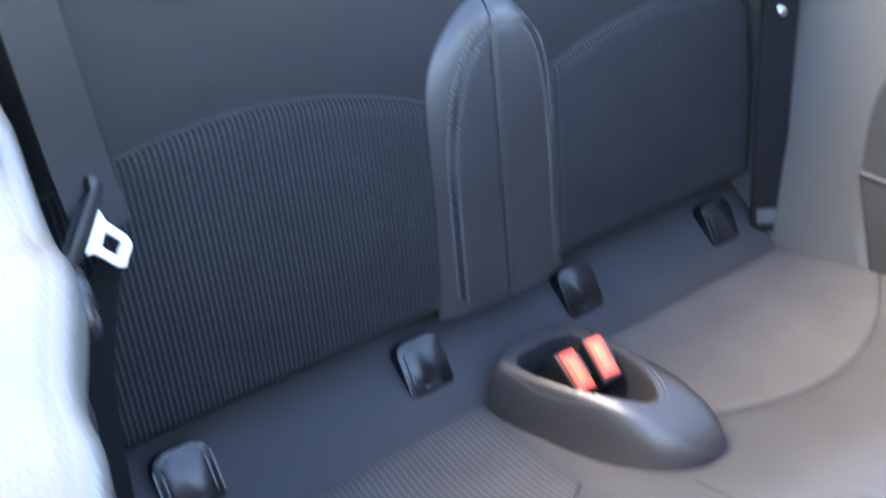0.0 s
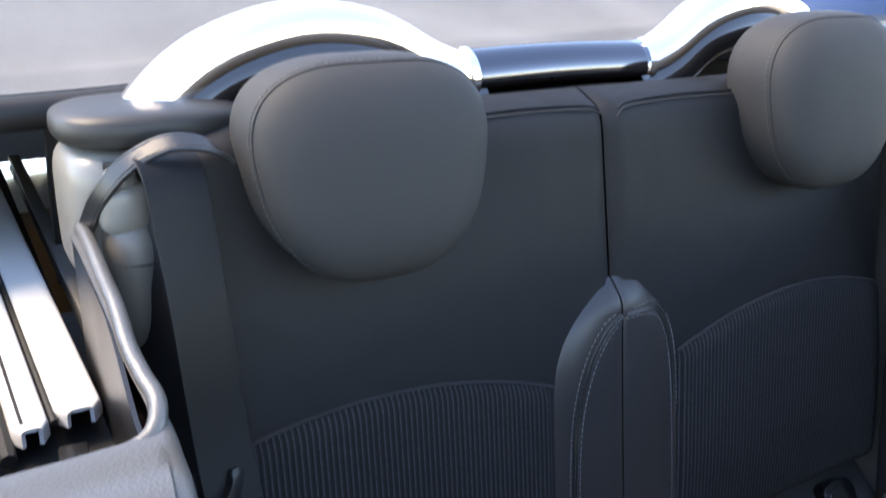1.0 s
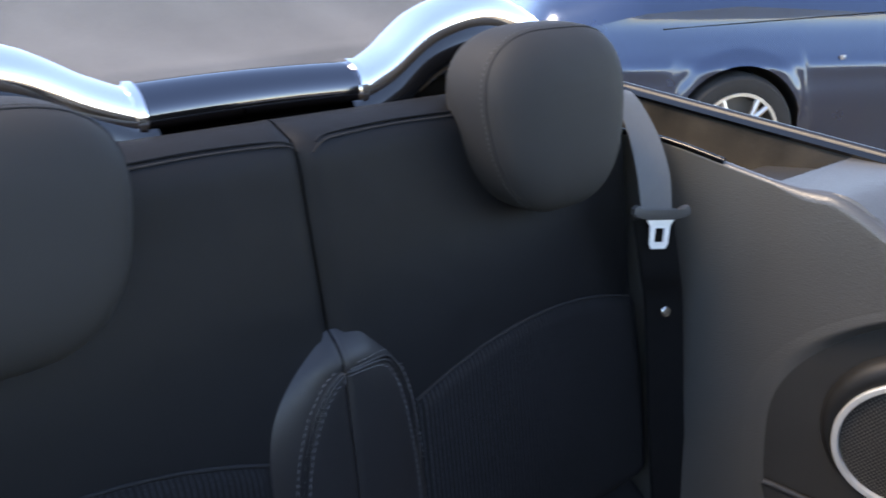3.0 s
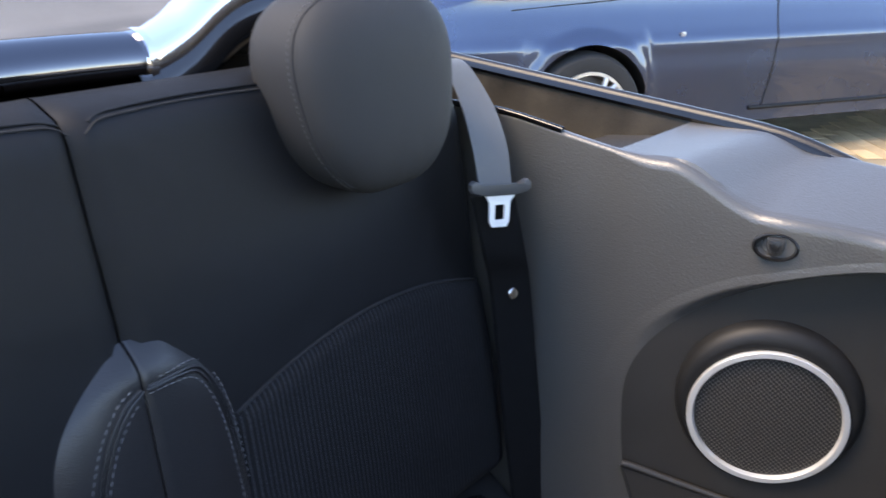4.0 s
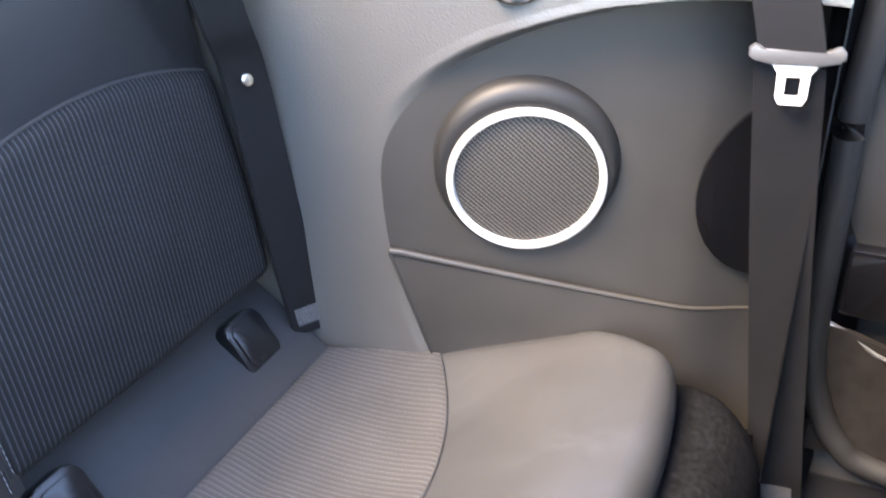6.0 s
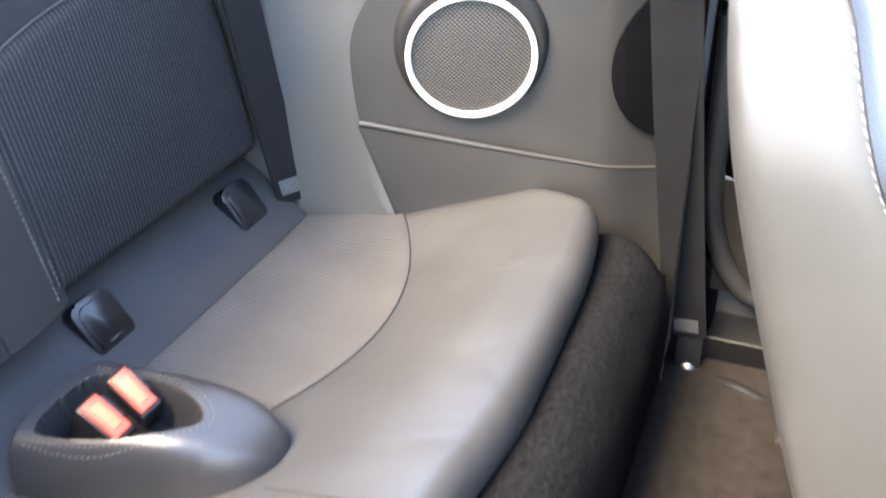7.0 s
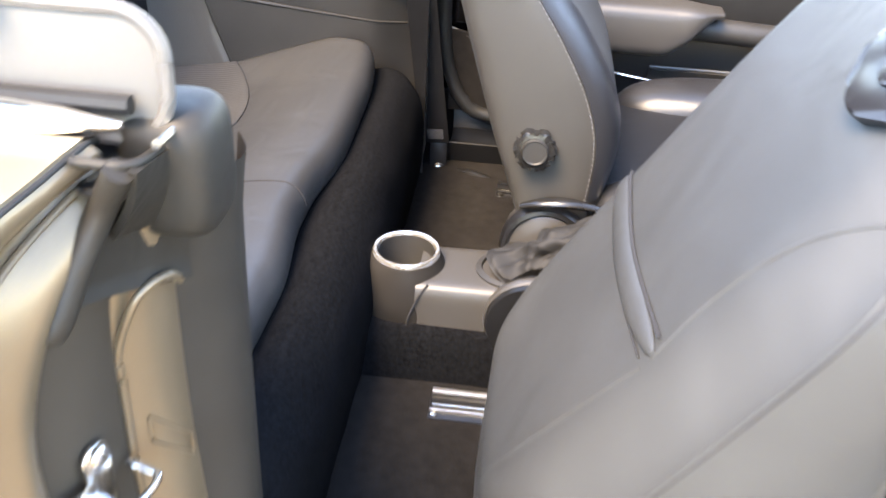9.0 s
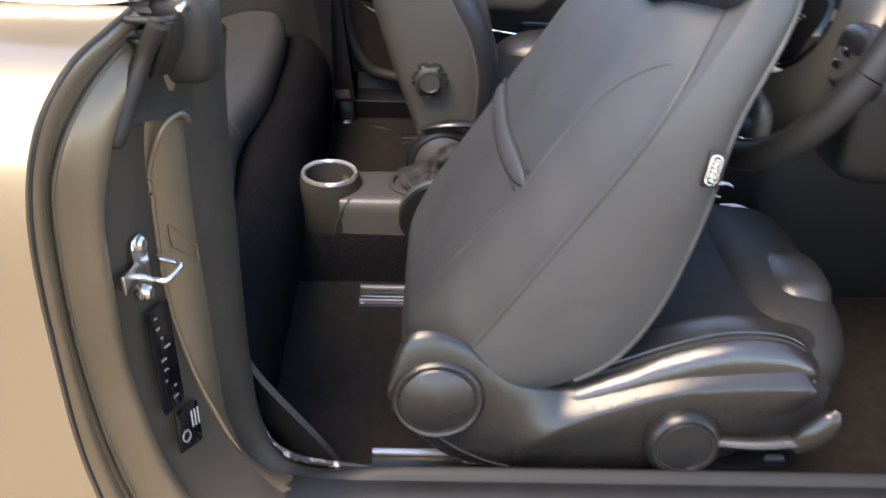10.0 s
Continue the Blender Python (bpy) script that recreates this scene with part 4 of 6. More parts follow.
# ---------------------------------------------------------------- seat belts
def tongue(root, at, normal, up, size=1.22, grip=None, label="bright metal belt tongue"):
    m = facing(at, normal, up) @ Matrix.Scale(size, 4)
    t = part("belt_tongue", prism(((-0.016, 0.000), (0.016, 0.000), (0.031, 0.003), (0.035, 0.006), (0.035, 0.012), (0.031, 0.0155), (0.026, 0.0135), (0.023, 0.0095), (-0.023, 0.0095), (-0.026, 0.0135), (-0.031, 0.0155), (-0.035, 0.012), (-0.035, 0.006), (-0.031, 0.003)), 0.008, m, 0.0015), grip or GRIP, root, "plastic grip of the belt tongue")
    plate = bmesh.new()
    o = [(-0.020, 0.004), (-0.012, -0.007), (-0.0115, -0.026), (-0.0085, -0.031), (0.0085, -0.031), (0.0115, -0.026), (0.012, -0.007), (0.020, 0.004)]
    i = [(-0.0058, -0.009), (-0.0058, -0.010), (-0.0058, -0.0235), (-0.0052, -0.024), (0.0052, -0.024), (0.0058, -0.0235), (0.0058, -0.010), (0.0058, -0.009)]
    rows = []
    for z in (-0.0012, 0.0012):
        rows.append(([plate.verts.new(m @ Vector((x, y, z))) for x, y in o], [plate.verts.new(m @ Vector((x, y, z))) for x, y in i]))
    for k in range(8):
        j = (k + 1) % 8
        for a, b in ((rows[0][0], rows[0][1]), (rows[1][0], rows[1][1]), (rows[0][0], rows[1][0]), (rows[0][1], rows[1][1])):
            plate.faces.new((a[k], a[j], b[j], b[k]))
    part("tongue_plate", plate, SILVER, t, label)
    return t


def belt(name_label, upper, upper_sides, lower, lower_sides, at, normal, up, stud=None, group="rear seat belts", cloth=None, grip=None, width=0.046, size=1.22):
    root = thing("seat_belt", name_label, "seat belt", group, at=lower[-1])
    p = spline(upper, 28)
    sd = spline(upper_sides, 28)
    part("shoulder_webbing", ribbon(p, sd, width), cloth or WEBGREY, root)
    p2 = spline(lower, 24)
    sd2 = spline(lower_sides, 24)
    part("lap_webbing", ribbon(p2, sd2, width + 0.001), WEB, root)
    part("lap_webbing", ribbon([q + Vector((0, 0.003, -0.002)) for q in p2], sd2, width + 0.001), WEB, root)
    tongue(root, at, normal, up, size, grip)
    k = len(p2) - 1
    d = (p2[k] - p2[k - 2]).normalized()
    lab = ribbon([p2[k - 1] - d * 0.012 + Vector(normal).normalized() * 0.002, p2[k - 1] + d * 0.012 + Vector(normal).normalized() * 0.002], [sd2[k], sd2[k]], 0.034, 0.0006)
    tag = part("belt_label", lab, GREYTAG, root, "small woven grey label")
    if stud is not None:
        part("stop_button", lathe([(0.007, 0), (0.007, 0.002), (0.0055, 0.0035), (0.0, 0.0038)], 18, facing(stud, normal)), STEEL, root)
    return root


GREYTAG = material("grey_woven_label", (0.05, 0.05, 0.05), 0.8, vary=0.8, scale=500)
GRIP = material("grey_tongue_grip", (0.055, 0.055, 0.055), 0.45, vary=0.1, scale=40)
wd = (0.80, -0.58, 0.05)
belt("black rear seat belt hanging beside the passenger-side backrest",
     ((0.470, 0.130, 1.085), (0.462, 0.085, 1.135), (0.452, 0.040, 1.100), (0.428, 0.000, 1.055), (0.411, -0.022, 1.010)),
     ((0.95, 0.1, 0), (0.95, 0.05, -0.1), (0.9, -0.2, -0.1), (0.9, -0.3, 0.0), (0.97, -0.2, 0.12)),
     ((0.412, -0.018, 1.005), (0.432, -0.020, 0.935), (0.458, -0.013, 0.875), (0.475, -0.022, 0.70), (0.487, -0.036, 0.545)),
     (wd, wd, wd, wd, wd), (0.409, -0.028, 1.006), (-0.35, -0.93, 0.1), (0.1, 0, 1), stud=(0.4555, -0.0155, 0.875), size=1.10)
wl = (0.80, 0.58, 0.0)
belt("black rear seat belt hanging beside the driver-side backrest",
     ((-0.446, 0.115, 1.128), (-0.445, 0.085, 1.141), (-0.443, 0.054, 1.130), (-0.441, 0.037, 1.083), (-0.440, 0.018, 1.02), (-0.437, -0.002, 0.93), (-0.434, -0.024, 0.866)),
     ((0.98, 0.15, 0), (0.98, 0.15, 0), (0.97, 0.2, 0), (0.95, 0.25, 0), (0.93, 0.3, 0), (0.93, 0.3, 0), (0.95, 0.3, 0)),
     ((-0.432, -0.020, 0.845), (-0.445, -0.005, 0.80), (-0.470, -0.010, 0.70), (-0.487, -0.036, 0.545)),
     (wl, wl, wl, wl), (-0.447, -0.034, 0.876), (0.52, -0.76, 0.40), (-0.62, 0.0, 0.78), cloth=WEBSATIN, grip=BLACKPL, size=1.2, width=0.050)
wf = (0.12, -0.99, 0.0)
belt("black front passenger seat belt hanging from the pillar",
     ((0.590, -0.503, 1.040), (0.566, -0.507, 1.040), (0.550, -0.518, 0.985), (0.546, -0.534, 0.925)),
     ((0.2, -0.95, 0.1), wf, wf, wf),
     ((0.548, -0.534, 0.915), (0.565, -0.550, 0.75), (0.592, -0.575, 0.52), (0.609, -0.594, 0.36)),
     (wf, wf, wf, wf), (0.541, -0.537, 0.920), (-0.97, -0.15, 0.1), (0, 0, 1), group="front seat belts", cloth=WEB, width=0.056, size=1.12)
strap = thing("belt_guide_strap", "black leather strap looped over the driver-side rear belt", "strap", at=(-0.46, 0.08, 1.1))
loop_ = spline(((-0.499, 0.130, 1.064), (-0.499, 0.105, 1.082), (-0.490, 0.082, 1.112), (-0.471, 0.070, 1.136), (-0.443, 0.062, 1.150), (-0.416, 0.058, 1.147), (-0.398, 0.060, 1.134)), 40)
lean = []
for k in range(41):
    d = (loop_[min(k + 1, 40)] - loop_[max(k - 1, 0)]).normalized()
    lean.append(Vector((0, 0.80, 0)) + Vector((-abs(d.z), 0, abs(d.x))) * 0.60)
part("strap", ribbon(loop_, lean, 0.014, 0.0045), LEATHER, strap)
part("strap_edge", tube([p - v.normalized() * 0.0066 for p, v in zip(loop_, lean)], 0.0022, 8), LEATHER, strap)
part("strap_edge", tube([p + v.normalized() * 0.0066 for p, v in zip(loop_, lean)], 0.0022, 8), LEATHER, strap)
guide = thing("belt_guide_button", "pale grey seat release button beside the belt", "button", at=(-0.47, 0.10, 1.08))
part("button", blob((-0.474, 0.088, 1.121), 0.0125, 0.0125, 0.009, 0.7, 0.9, 24, 16), RINGMETAL, guide, "shiny button cap")
part("collar", blob((-0.472, 0.094, 1.098), 0.021, 0.022, 0.022, 0.6, 0.8, 28, 16), PALESUNLIT, guide)
# dark leather in a lighter grey: the light on it is in the colour
part("shoulder", blob((-0.466, 0.098, 1.036), 0.026, 0.032, 0.058, 0.7, 0.8, 32, 18), PLASTIC, guide)
part("shoulder_seam", tube([(-0.466 + 0.0235 * math.cos(radians(a)), 0.098 - 0.031 * abs(math.sin(radians(a))) ** 0.6, 1.056) for a in range(180, 361, 9)], 0.0011, 6), SEAM, guide)
bolt = thing("belt_anchor_bolt", "zinc bolt holding the front belt to the floor", "bolt", at=(0.609, -0.604, 0.295))
part("head", lathe([(0.014, -0.004), (0.014, 0.003), (0.009, 0.008), (0.0, 0.009)], 12, facing((0.607, -0.602, 0.297), (-0.9, -0.2, 0.3))), STEEL, bolt)
part("anchor_plate", prism(rounded(0.036, 0.09, 0.012), 0.004, facing((0.612, -0.600, 0.325), (-0.97, -0.1, 0.1)), 0.001), BLACKPL, bolt)


# ---------------------------------------------------------------- floor, tunnel, centre console
floor = part("floor", sheet(lambda u, v: (lerp(-0.66, 0.66, u), lerp(-0.50, -1.95, v), 0.285 + 0.003 * noise.noise((u * 9, v * 9, 0))), 60, 60, 0.02), MATCARPET)
tagged(floor, "brown-grey fitted carpet on the car floor", "floor", kind="structure")
tunnel = thing("carpeted_tunnel", "black carpeted centre tunnel of the car floor", "tunnel", kind="structure", at=(0, -1.1, 0.285))


def tunnel_skin(u, v):
    a = math.pi * u
    lift = math.sin(a) ** 0.3
    x = -(0.108 - 0.030 * lift) * math.copysign(abs(math.cos(a)) ** 0.3, math.cos(a))
    return (x, lerp(-0.53, -1.9, v), 0.286 + 0.104 * lift + 0.002 * noise.noise((u * 6, v * 12, 4)))


part("carpet", sheet(tunnel_skin, 24, 20), CARPET, tunnel)

CONSOLE = material("console_plastic", (0.038, 0.0350, 0.0315), 0.42, vary=0.1, scale=9, grain=0.2, grain_scale=1300)
console = thing("centre_console", "grey plastic centre console with a rear cup holder", "console", at=(0, -0.75, 0.34))


CUPDARK = material("dark_brown_plastic", (0.016, 0.0142, 0.0125), 0.48, vary=0.12, scale=14, grain=0.3, grain_scale=1300, spec=0.12)


barrel = shaped(((0.0, 0.064), (0.06, 0.0685), (0.35, 0.0680), (0.70, 0.0610), (0.90, 0.0545), (1.0, 0.0505)))


def cup_body(u, v):
    a = 2 * math.pi * u
    r = barrel(v)
    z = lerp(0.368, 0.468, v)
    y = -0.618 + r * math.sin(a)
    if math.sin(a) < 0:
        y -= 0.012 * (1 - v)
    else:
        y += (0.13 + 0.26 * (1 - v) ** 0.7) * r * math.sin(a) * smooth(1.0, 0.9, v)
    return (r * math.cos(a), y, z)


part("cup_housing", sheet(cup_body, 56, 16), CUPDARK, console)
mc = pose(0, -0.618, 0.0)
part("cup_ring", lathe([(0.0510, 0.464), (0.0510, 0.470), (0.0490, 0.4740), (0.0455, 0.4735), (0.0432, 0.468), (0.0432, 0.460)], 56, mc), RINGMETAL, console, "bright silver ring of the cup holder")
part("cup_well", sheet(lambda u, v: (lerp(0.042, 0.036, v) * math.cos(2 * math.pi * u), -0.618 + lerp(0.042, 0.036, v) * math.sin(2 * math.pi * u), lerp(0.470, 0.405, v)), 48, 4), TRIMDARK, console)
part("cup_floor", lathe([(0.0375, 0.400), (0.0375, 0.404), (0.01, 0.4045), (0.0, 0.4045)], 40, mc), CONSOLE, console)


def console_skin(u, v):
    y = lerp(-0.640, -1.30, v)
    w = 0.0615 + 0.009 * v
    a = math.pi * u
    x = -w * math.copysign(abs(math.cos(a)) ** 0.28, math.cos(a))
    return (x * (1 + 0.10 * (1 - math.sin(a) ** 0.22)), y, 0.374 + (0.076 + 0.016 * v) * math.sin(a) ** 0.22)


part("gear_surround", tube([(0.052 * math.cos(radians(a)), -1.135 + 0.055 * math.sin(radians(a)), 0.474) for a in range(0, 365, 10)], 0.006, 8), CHROME, console, "chrome ring round the gear lever")
part("side_and_top", sheet(console_skin, 36, 30), CONSOLE, console)
for s in (1, -1):
    part("joint", tube(spline(((s * 0.0690, -0.628, 0.374), (s * 0.0690, -0.634, 0.40), (s * 0.0650, -0.645, 0.43), (s * 0.0560, -0.658, 0.449)), 16), 0.0016, 6), SEAM, console)

GAITER = material("grey_gaiter_leather", (0.0145, 0.0145, 0.0148), 0.66, vary=0.15, scale=30, grain=0.3, spec=0.22)
brake = thing("parking_brake", "parking brake lever in a crumpled grey gaiter", "parking brake", at=(0, -0.8, 0.45))


def gaiter(u, v):
    """A soft bag with deep folds across it, gathered round the lever."""
    a = 2 * math.pi * u
    lump = noise.noise((1.3 * math.cos(a), 1.3 * math.sin(a), v * 3.0))
    ease = smooth(0.95, 0.45, v) * smooth(0.0, 0.06, v)
    fine = noise.noise((2.6 * math.cos(a) + 4, 2.6 * math.sin(a), v * 5.0))
    fold = (0.016 * (0.28 - abs(lump)) - 0.013 * abs(fine) + 0.005 * math.sin(v * 17 + 2.5 * lump)) * ease
    r = lerp(0.044, 0.020, v ** 0.8) + fold
    c = Vector((0.0, -0.780, 0.448)).lerp(Vector((0.0, -0.935, 0.562)), v)
    return c + Vector((r * math.cos(a), 0.95 * r * math.sin(a), 0.62 * r * math.sin(a)))


part("gaiter", sheet(gaiter, 64, 80), GAITER, brake, "crumpled grey leatherette gaiter")
part("lever", tube(spline(((0, -0.90, 0.545), (0, -1.0, 0.60), (0, -1.1, 0.63)), 12), 0.014, 12), BLACKPL, brake)
part("gaiter_frame", lathe([(0.058, 0.0), (0.058, 0.006), (0.050, 0.009), (0.048, 0.002)], 40, pose(0, -0.782, 0.449) @ Matrix.Diagonal((0.9, 1.0, 1, 1))), TRIMDARK, brake)


BRIGHT = material("bright_steel", (0.55, 0.54, 0.52), 0.35, metal=0.9, vary=0.08, scale=50)


def seat_rail(x, y0, y1, label, shine=True):
    root = thing("seat_rail", label, "seat rail", "seat rails", at=(x, y0, 0.288))
    L = y0 - y1
    part("channel", box((0.062, L, 0.020), pose(x, (y0 + y1) / 2, 0.297), 0.002), BLACKPL, root)
    part("steel_top", box((0.010, L - 0.002, 0.005), pose(x + 0.025, (y0 + y1) / 2, 0.3095), 0.001), BRIGHT if shine else BLACKPL, root, "steel runner")
    part("steel_rib", box((0.004, L - 0.006, 0.004), pose(x - 0.004, (y0 + y1) / 2, 0.3085), 0.001), STEEL, root)
    part("steel_lip", box((0.003, L - 0.002, 0.006), pose(x - 0.016, (y0 + y1) / 2, 0.3085), 0.001), BRIGHT if shine else BLACKPL, root)
    part("rail_bolt", lathe([(0.005, 0.0), (0.005, 0.003), (0.0, 0.004)], 10, pose(x - 0.024, y0 - 0.008, 0.307)), STEEL, root)
    return root


seat_rail(-0.150, -0.679, -1.30, "black steel rail of the driver seat on the carpet")
seat_rail(-0.556, -0.720, -1.30, "black steel rail of the driver seat beside the sill")
seat_rail(0.115, -0.735, -1.30, "black steel rail of the front passenger seat", False)
seat_rail(0.520, -0.735, -1.30, "black steel rail of the front passenger seat beside the door", False)


# ---------------------------------------------------------------- front passenger seat
def passenger_seat():
    root = thing("front_passenger_seat", "black front passenger seat with grey leatherette back", "car seat", "front seats", at=(0.29, -1.0, 0.30))
    rear = ((0.470, -0.785), (0.550, -0.757), (0.640, -0.724), (0.756, -0.688), (0.858, -0.659), (0.949, -0.639), (1.02, -0.628))
    front = ((0.470, -0.885), (0.552, -0.907), (0.636, -0.918), (0.709, -0.898), (0.786, -0.851), (0.857, -0.796), (0.914, -0.757), (1.02, -0.715))

    def prof(z):
        def at(t):
            c = spline([(0, b, a) for a, b in t], 48)
            return table_linear([(p.z, p.y) for p in c], z)
        return at(rear), at(front)
    def around(z, a, grow=0.0):
        """A point of the backrest at the height z and the angle a: 180 degrees faces the tunnel, 270 the dashboard."""
        yr, yf = prof(z)
        half = 0.232 - 0.05 * smooth(0.9, 1.06, z)
        shrink = min(1.0, (min(z - 0.462, 1.031 - z) / 0.03)) ** 0.5
        cy, hy = (yr + yf) / 2, (yr - yf) / 2 * shrink
        ca, sa = math.cos(a), math.sin(a)
        return Vector((0.287 + (half * lerp(0.92, 1.0, shrink) + grow) * math.copysign(abs(ca) ** 0.22, ca), cy + (hy + grow) * math.copysign(abs(sa) ** (0.30 if sa > 0 else 0.62), sa), z))
    part("backrest", loft([[around(lerp(0.470, 1.025, k / 39), 2 * math.pi * i / 60) for i in range(60)] for k in range(40)]), SEATGREY2, root)
    part("stitching", stitches([around(lerp(0.54, 0.99, k / 59), radians(204), 0.0006) for k in range(60)]), THREAD, root)
    # smooth leather wing between the stitching and the front
    part("bolster_wing", sheet(lambda u, v: around(lerp(0.535, 1.005, v), radians(lerp(206, 262, u)), 0.0022), 20, 40, 0.003), LEATHER, root, "black leather front bolster")
    # lumbar knob
    m = facing((0.052, -0.793, 0.634), (-1, 0, 0.05))
    out = []
    for k in range(60):
        a = 2 * math.pi * k / 60
        r = 0.0375 + 0.004 * math.tanh(3 * math.cos(6 * a))
        out.append((0.76 * r * math.cos(a), 0.76 * r * math.sin(a)))
    knob = part("lumbar_knob", prism(out, 0.022, m @ pose(0, 0, 0.008), 0.005), GLOSSPL, root, "lobed dark adjusting knob")
    part("knob_cap", lathe([(0.0195, 0.018), (0.0195, 0.021), (0.0178, 0.024), (0.016, 0.0225), (0.0, 0.0225)], 40, m), TRIMDARK, knob)
    # recliner cover and cushion
    mr = facing((0.046, -0.823, 0.474), (-1, 0, 0.05))
    rec = part("recliner_cover", lathe([(0.062, -0.04), (0.062, 0.006), (0.057, 0.012), (0.053, 0.009), (0.050, 0.011), (0.0, 0.015)], 56, mr), CONSOLE, root, "round recliner cover")
    part("recliner_band", lathe([(0.067, -0.010), (0.068, 0.004), (0.064, 0.013), (0.058, 0.0145), (0.056, 0.010)], 56, mr), BLACKPL, rec)
    part("release_lever", tube(spline(((0.044, -0.782, 0.540), (0.036, -0.815, 0.553), (0.034, -0.855, 0.557), (0.038, -0.905, 0.548)), 20), lambda t: 0.007 + 0.005 * math.sin(math.pi * t), 12, flat=0.6), GLOSSPL, root)
    part("cushion", blob((0.292, -1.13, 0.48), 0.235, 0.27, 0.075, 0.5, 0.35, 44, 20), CLOTH, root)
    part("cushion_bolster", blob((0.478, -1.190, 0.488), 0.082, 0.255, 0.102, 0.55, 0.7, 40, 24), LEATHER, root, "glossy leather cushion bolster")
    part("cushion_bolster", blob((0.095, -1.13, 0.525), 0.045, 0.24, 0.055, 0.75, 0.6, 28, 18), LEATHER, root)
    part("seat_base", box((0.42, 0.50, 0.12), pose(0.292, -1.08, 0.372), 0.02), BLACKPL, root)
    part("headrest", blob((0.287, -0.655, 1.12), 0.125, 0.05, 0.085, 0.7, 0.5, 32, 20), SEATGREY2, root)
    for dx in (-0.05, 0.05):
        part("headrest_post", tube([(0.287 + dx, -0.672, 0.99), (0.287 + dx, -0.664, 1.08)], 0.006, 10), CHROME, root)
    part("foot_bracket", tube(spline(((0.60, -0.640, 0.298), (0.585, -0.675, 0.306), (0.575, -0.715, 0.300)), 10), 0.009, 10, flat=0.7), BLACKPL, root)
    return root


GLOSSPL = material("shiny_black_plastic", (0.010, 0.0095, 0.009), 0.26, vary=0.1, scale=20)
SEATGREY2 = material("grey_seat_leatherette", (0.037, 0.0345, 0.030), 0.50, vary=0.12, scale=6, grain=0.25, grain_scale=1300, folds=0.2, fold_scale=8)
passenger_seat()


# ---------------------------------------------------------------- driver seat, tipped forward
KNEE = material("matt_black_seat_cover", (0.0125, 0.0122, 0.0118), 0.55, vary=0.15, scale=9, grain=0.3, grain_scale=1300, spec=0.25, folds=0.3, fold_scale=12)


def driver_seat():
    root = thing("driver_seat", "black driver seat with its backrest tipped forward", "car seat", "front seats", at=(-0.352, -1.0, 0.30))
    # axes of the tipped backrest: along it, and out of its rear face
    along = Vector((0, -0.525, 0.85)).normalized()
    out = Vector((0, 0.85, 0.525)).normalized()
    base = Vector((-0.352, -0.743, 0.460))
    wide = shaped(((-0.025, 0.140), (0.0, 0.165), (0.04, 0.196), (0.085, 0.232), (0.125, 0.246), (0.25, 0.249), (0.42, 0.248), (0.53, 0.238), (0.61, 0.212), (0.67, 0.165), (0.70, 0.11)))
    front = shaped(((-0.025, -0.045), (0.04, -0.085), (0.10, -0.145), (0.165, -0.190), (0.222, -0.205), (0.294, -0.197), (0.371, -0.172), (0.423, -0.151), (0.483, -0.123), (0.52, -0.110), (0.557, -0.104), (0.60, -0.100), (0.631, -0.096), (0.70, -0.080)))

    def depth(t, n):
        """How far the rear face stands out at the height t, n from -1 to 1 across."""
        a = abs(n)
        soft = 0.0022 * noise.noise((n * 2.2, t * 7, 0.7)) * (1 - a ** 4)
        return 0.008 * (1 - a * a) - 0.042 * smooth(0.60, 1.02, a) ** 1.2 - 0.040 * smooth(0.075, -0.03, t) ** 1.5 - 0.03 * smooth(0.60, 0.71, t) + soft

    def rear(t, x, lift=0.0):
        w = wide(t)
        return base + along * t + Vector((x, 0, 0)) + out * (depth(t, max(-1.0, min(1.0, x / w))) + lift)

    rings = []
    for k in range(64):
        t = lerp(-0.025, 0.70, k / 63)
        w, df = wide(t), front(t)
        ring = [rear(t, w * n) for n in [-1 + 2 * i / 36 for i in range(37)]]
        for sgn in (1, -1):
            d0 = depth(t, 1.0)
            edge = []
            for i in range(1, 9):
                v = i / 8.4
                edge.append(base + along * t + Vector((sgn * (w + 0.007 * math.sin(math.pi * v) - 0.010 * v ** 6), 0, 0)) + out * lerp(d0, min(df, d0 - 0.01), v))
            if sgn < 0:
                inner = [base + along * t + Vector((x * (w - 0.02), 0, 0)) + out * (min(df, d0 - 0.01) + 0.045 * (1 - x * x)) for x in (0.9, 0.6, 0.3, 0.0, -0.3, -0.6, -0.9)]
                ring += inner + edge[::-1]
            else:
                ring += edge
        rings.append(ring)
    part("backrest", loft(rings), SEATBACK, root)

    # padded hem of the rear pocket, with the slit above it
    hem = [rear(0.297 - 0.012 * math.sin(math.pi * k / 40) + 0.006 * (k / 40), lerp(0.188, -0.160, k / 40), 0.0015) for k in range(41)]
    part("pocket_hem", tube(hem, lambda t: 0.0150 * (0.2 + 0.8 * min(1.0, 5 * t, 5 - 5 * t) ** 0.6), 16, up=out, flat=0.40), SEATBACK, root)
    part("pocket_slit", tube([p + along * 0.0135 + out * 0.0010 for p in hem[2:-1]], 0.0024, 6), SEAM, root)
    part("pocket_seam", tube([p - along * 0.0140 + out * 0.0004 for p in hem[2:-1]], 0.0013, 6), SEAM, root)
    # seam between the rear panel and the side panel, and the soft fold inside it
    side = []
    for k in range(61):
        t = lerp(0.075, 0.655, k / 60)
        side.append(rear(t, -wide(t) * (0.998 - 0.10 * smooth(0.42, 0.62, t)), 0.0002))
    part("side_seam", tube(side, lambda t: 0.0007 + 0.0004 * abs(math.sin(9 * t)), 6), SEAM, root)
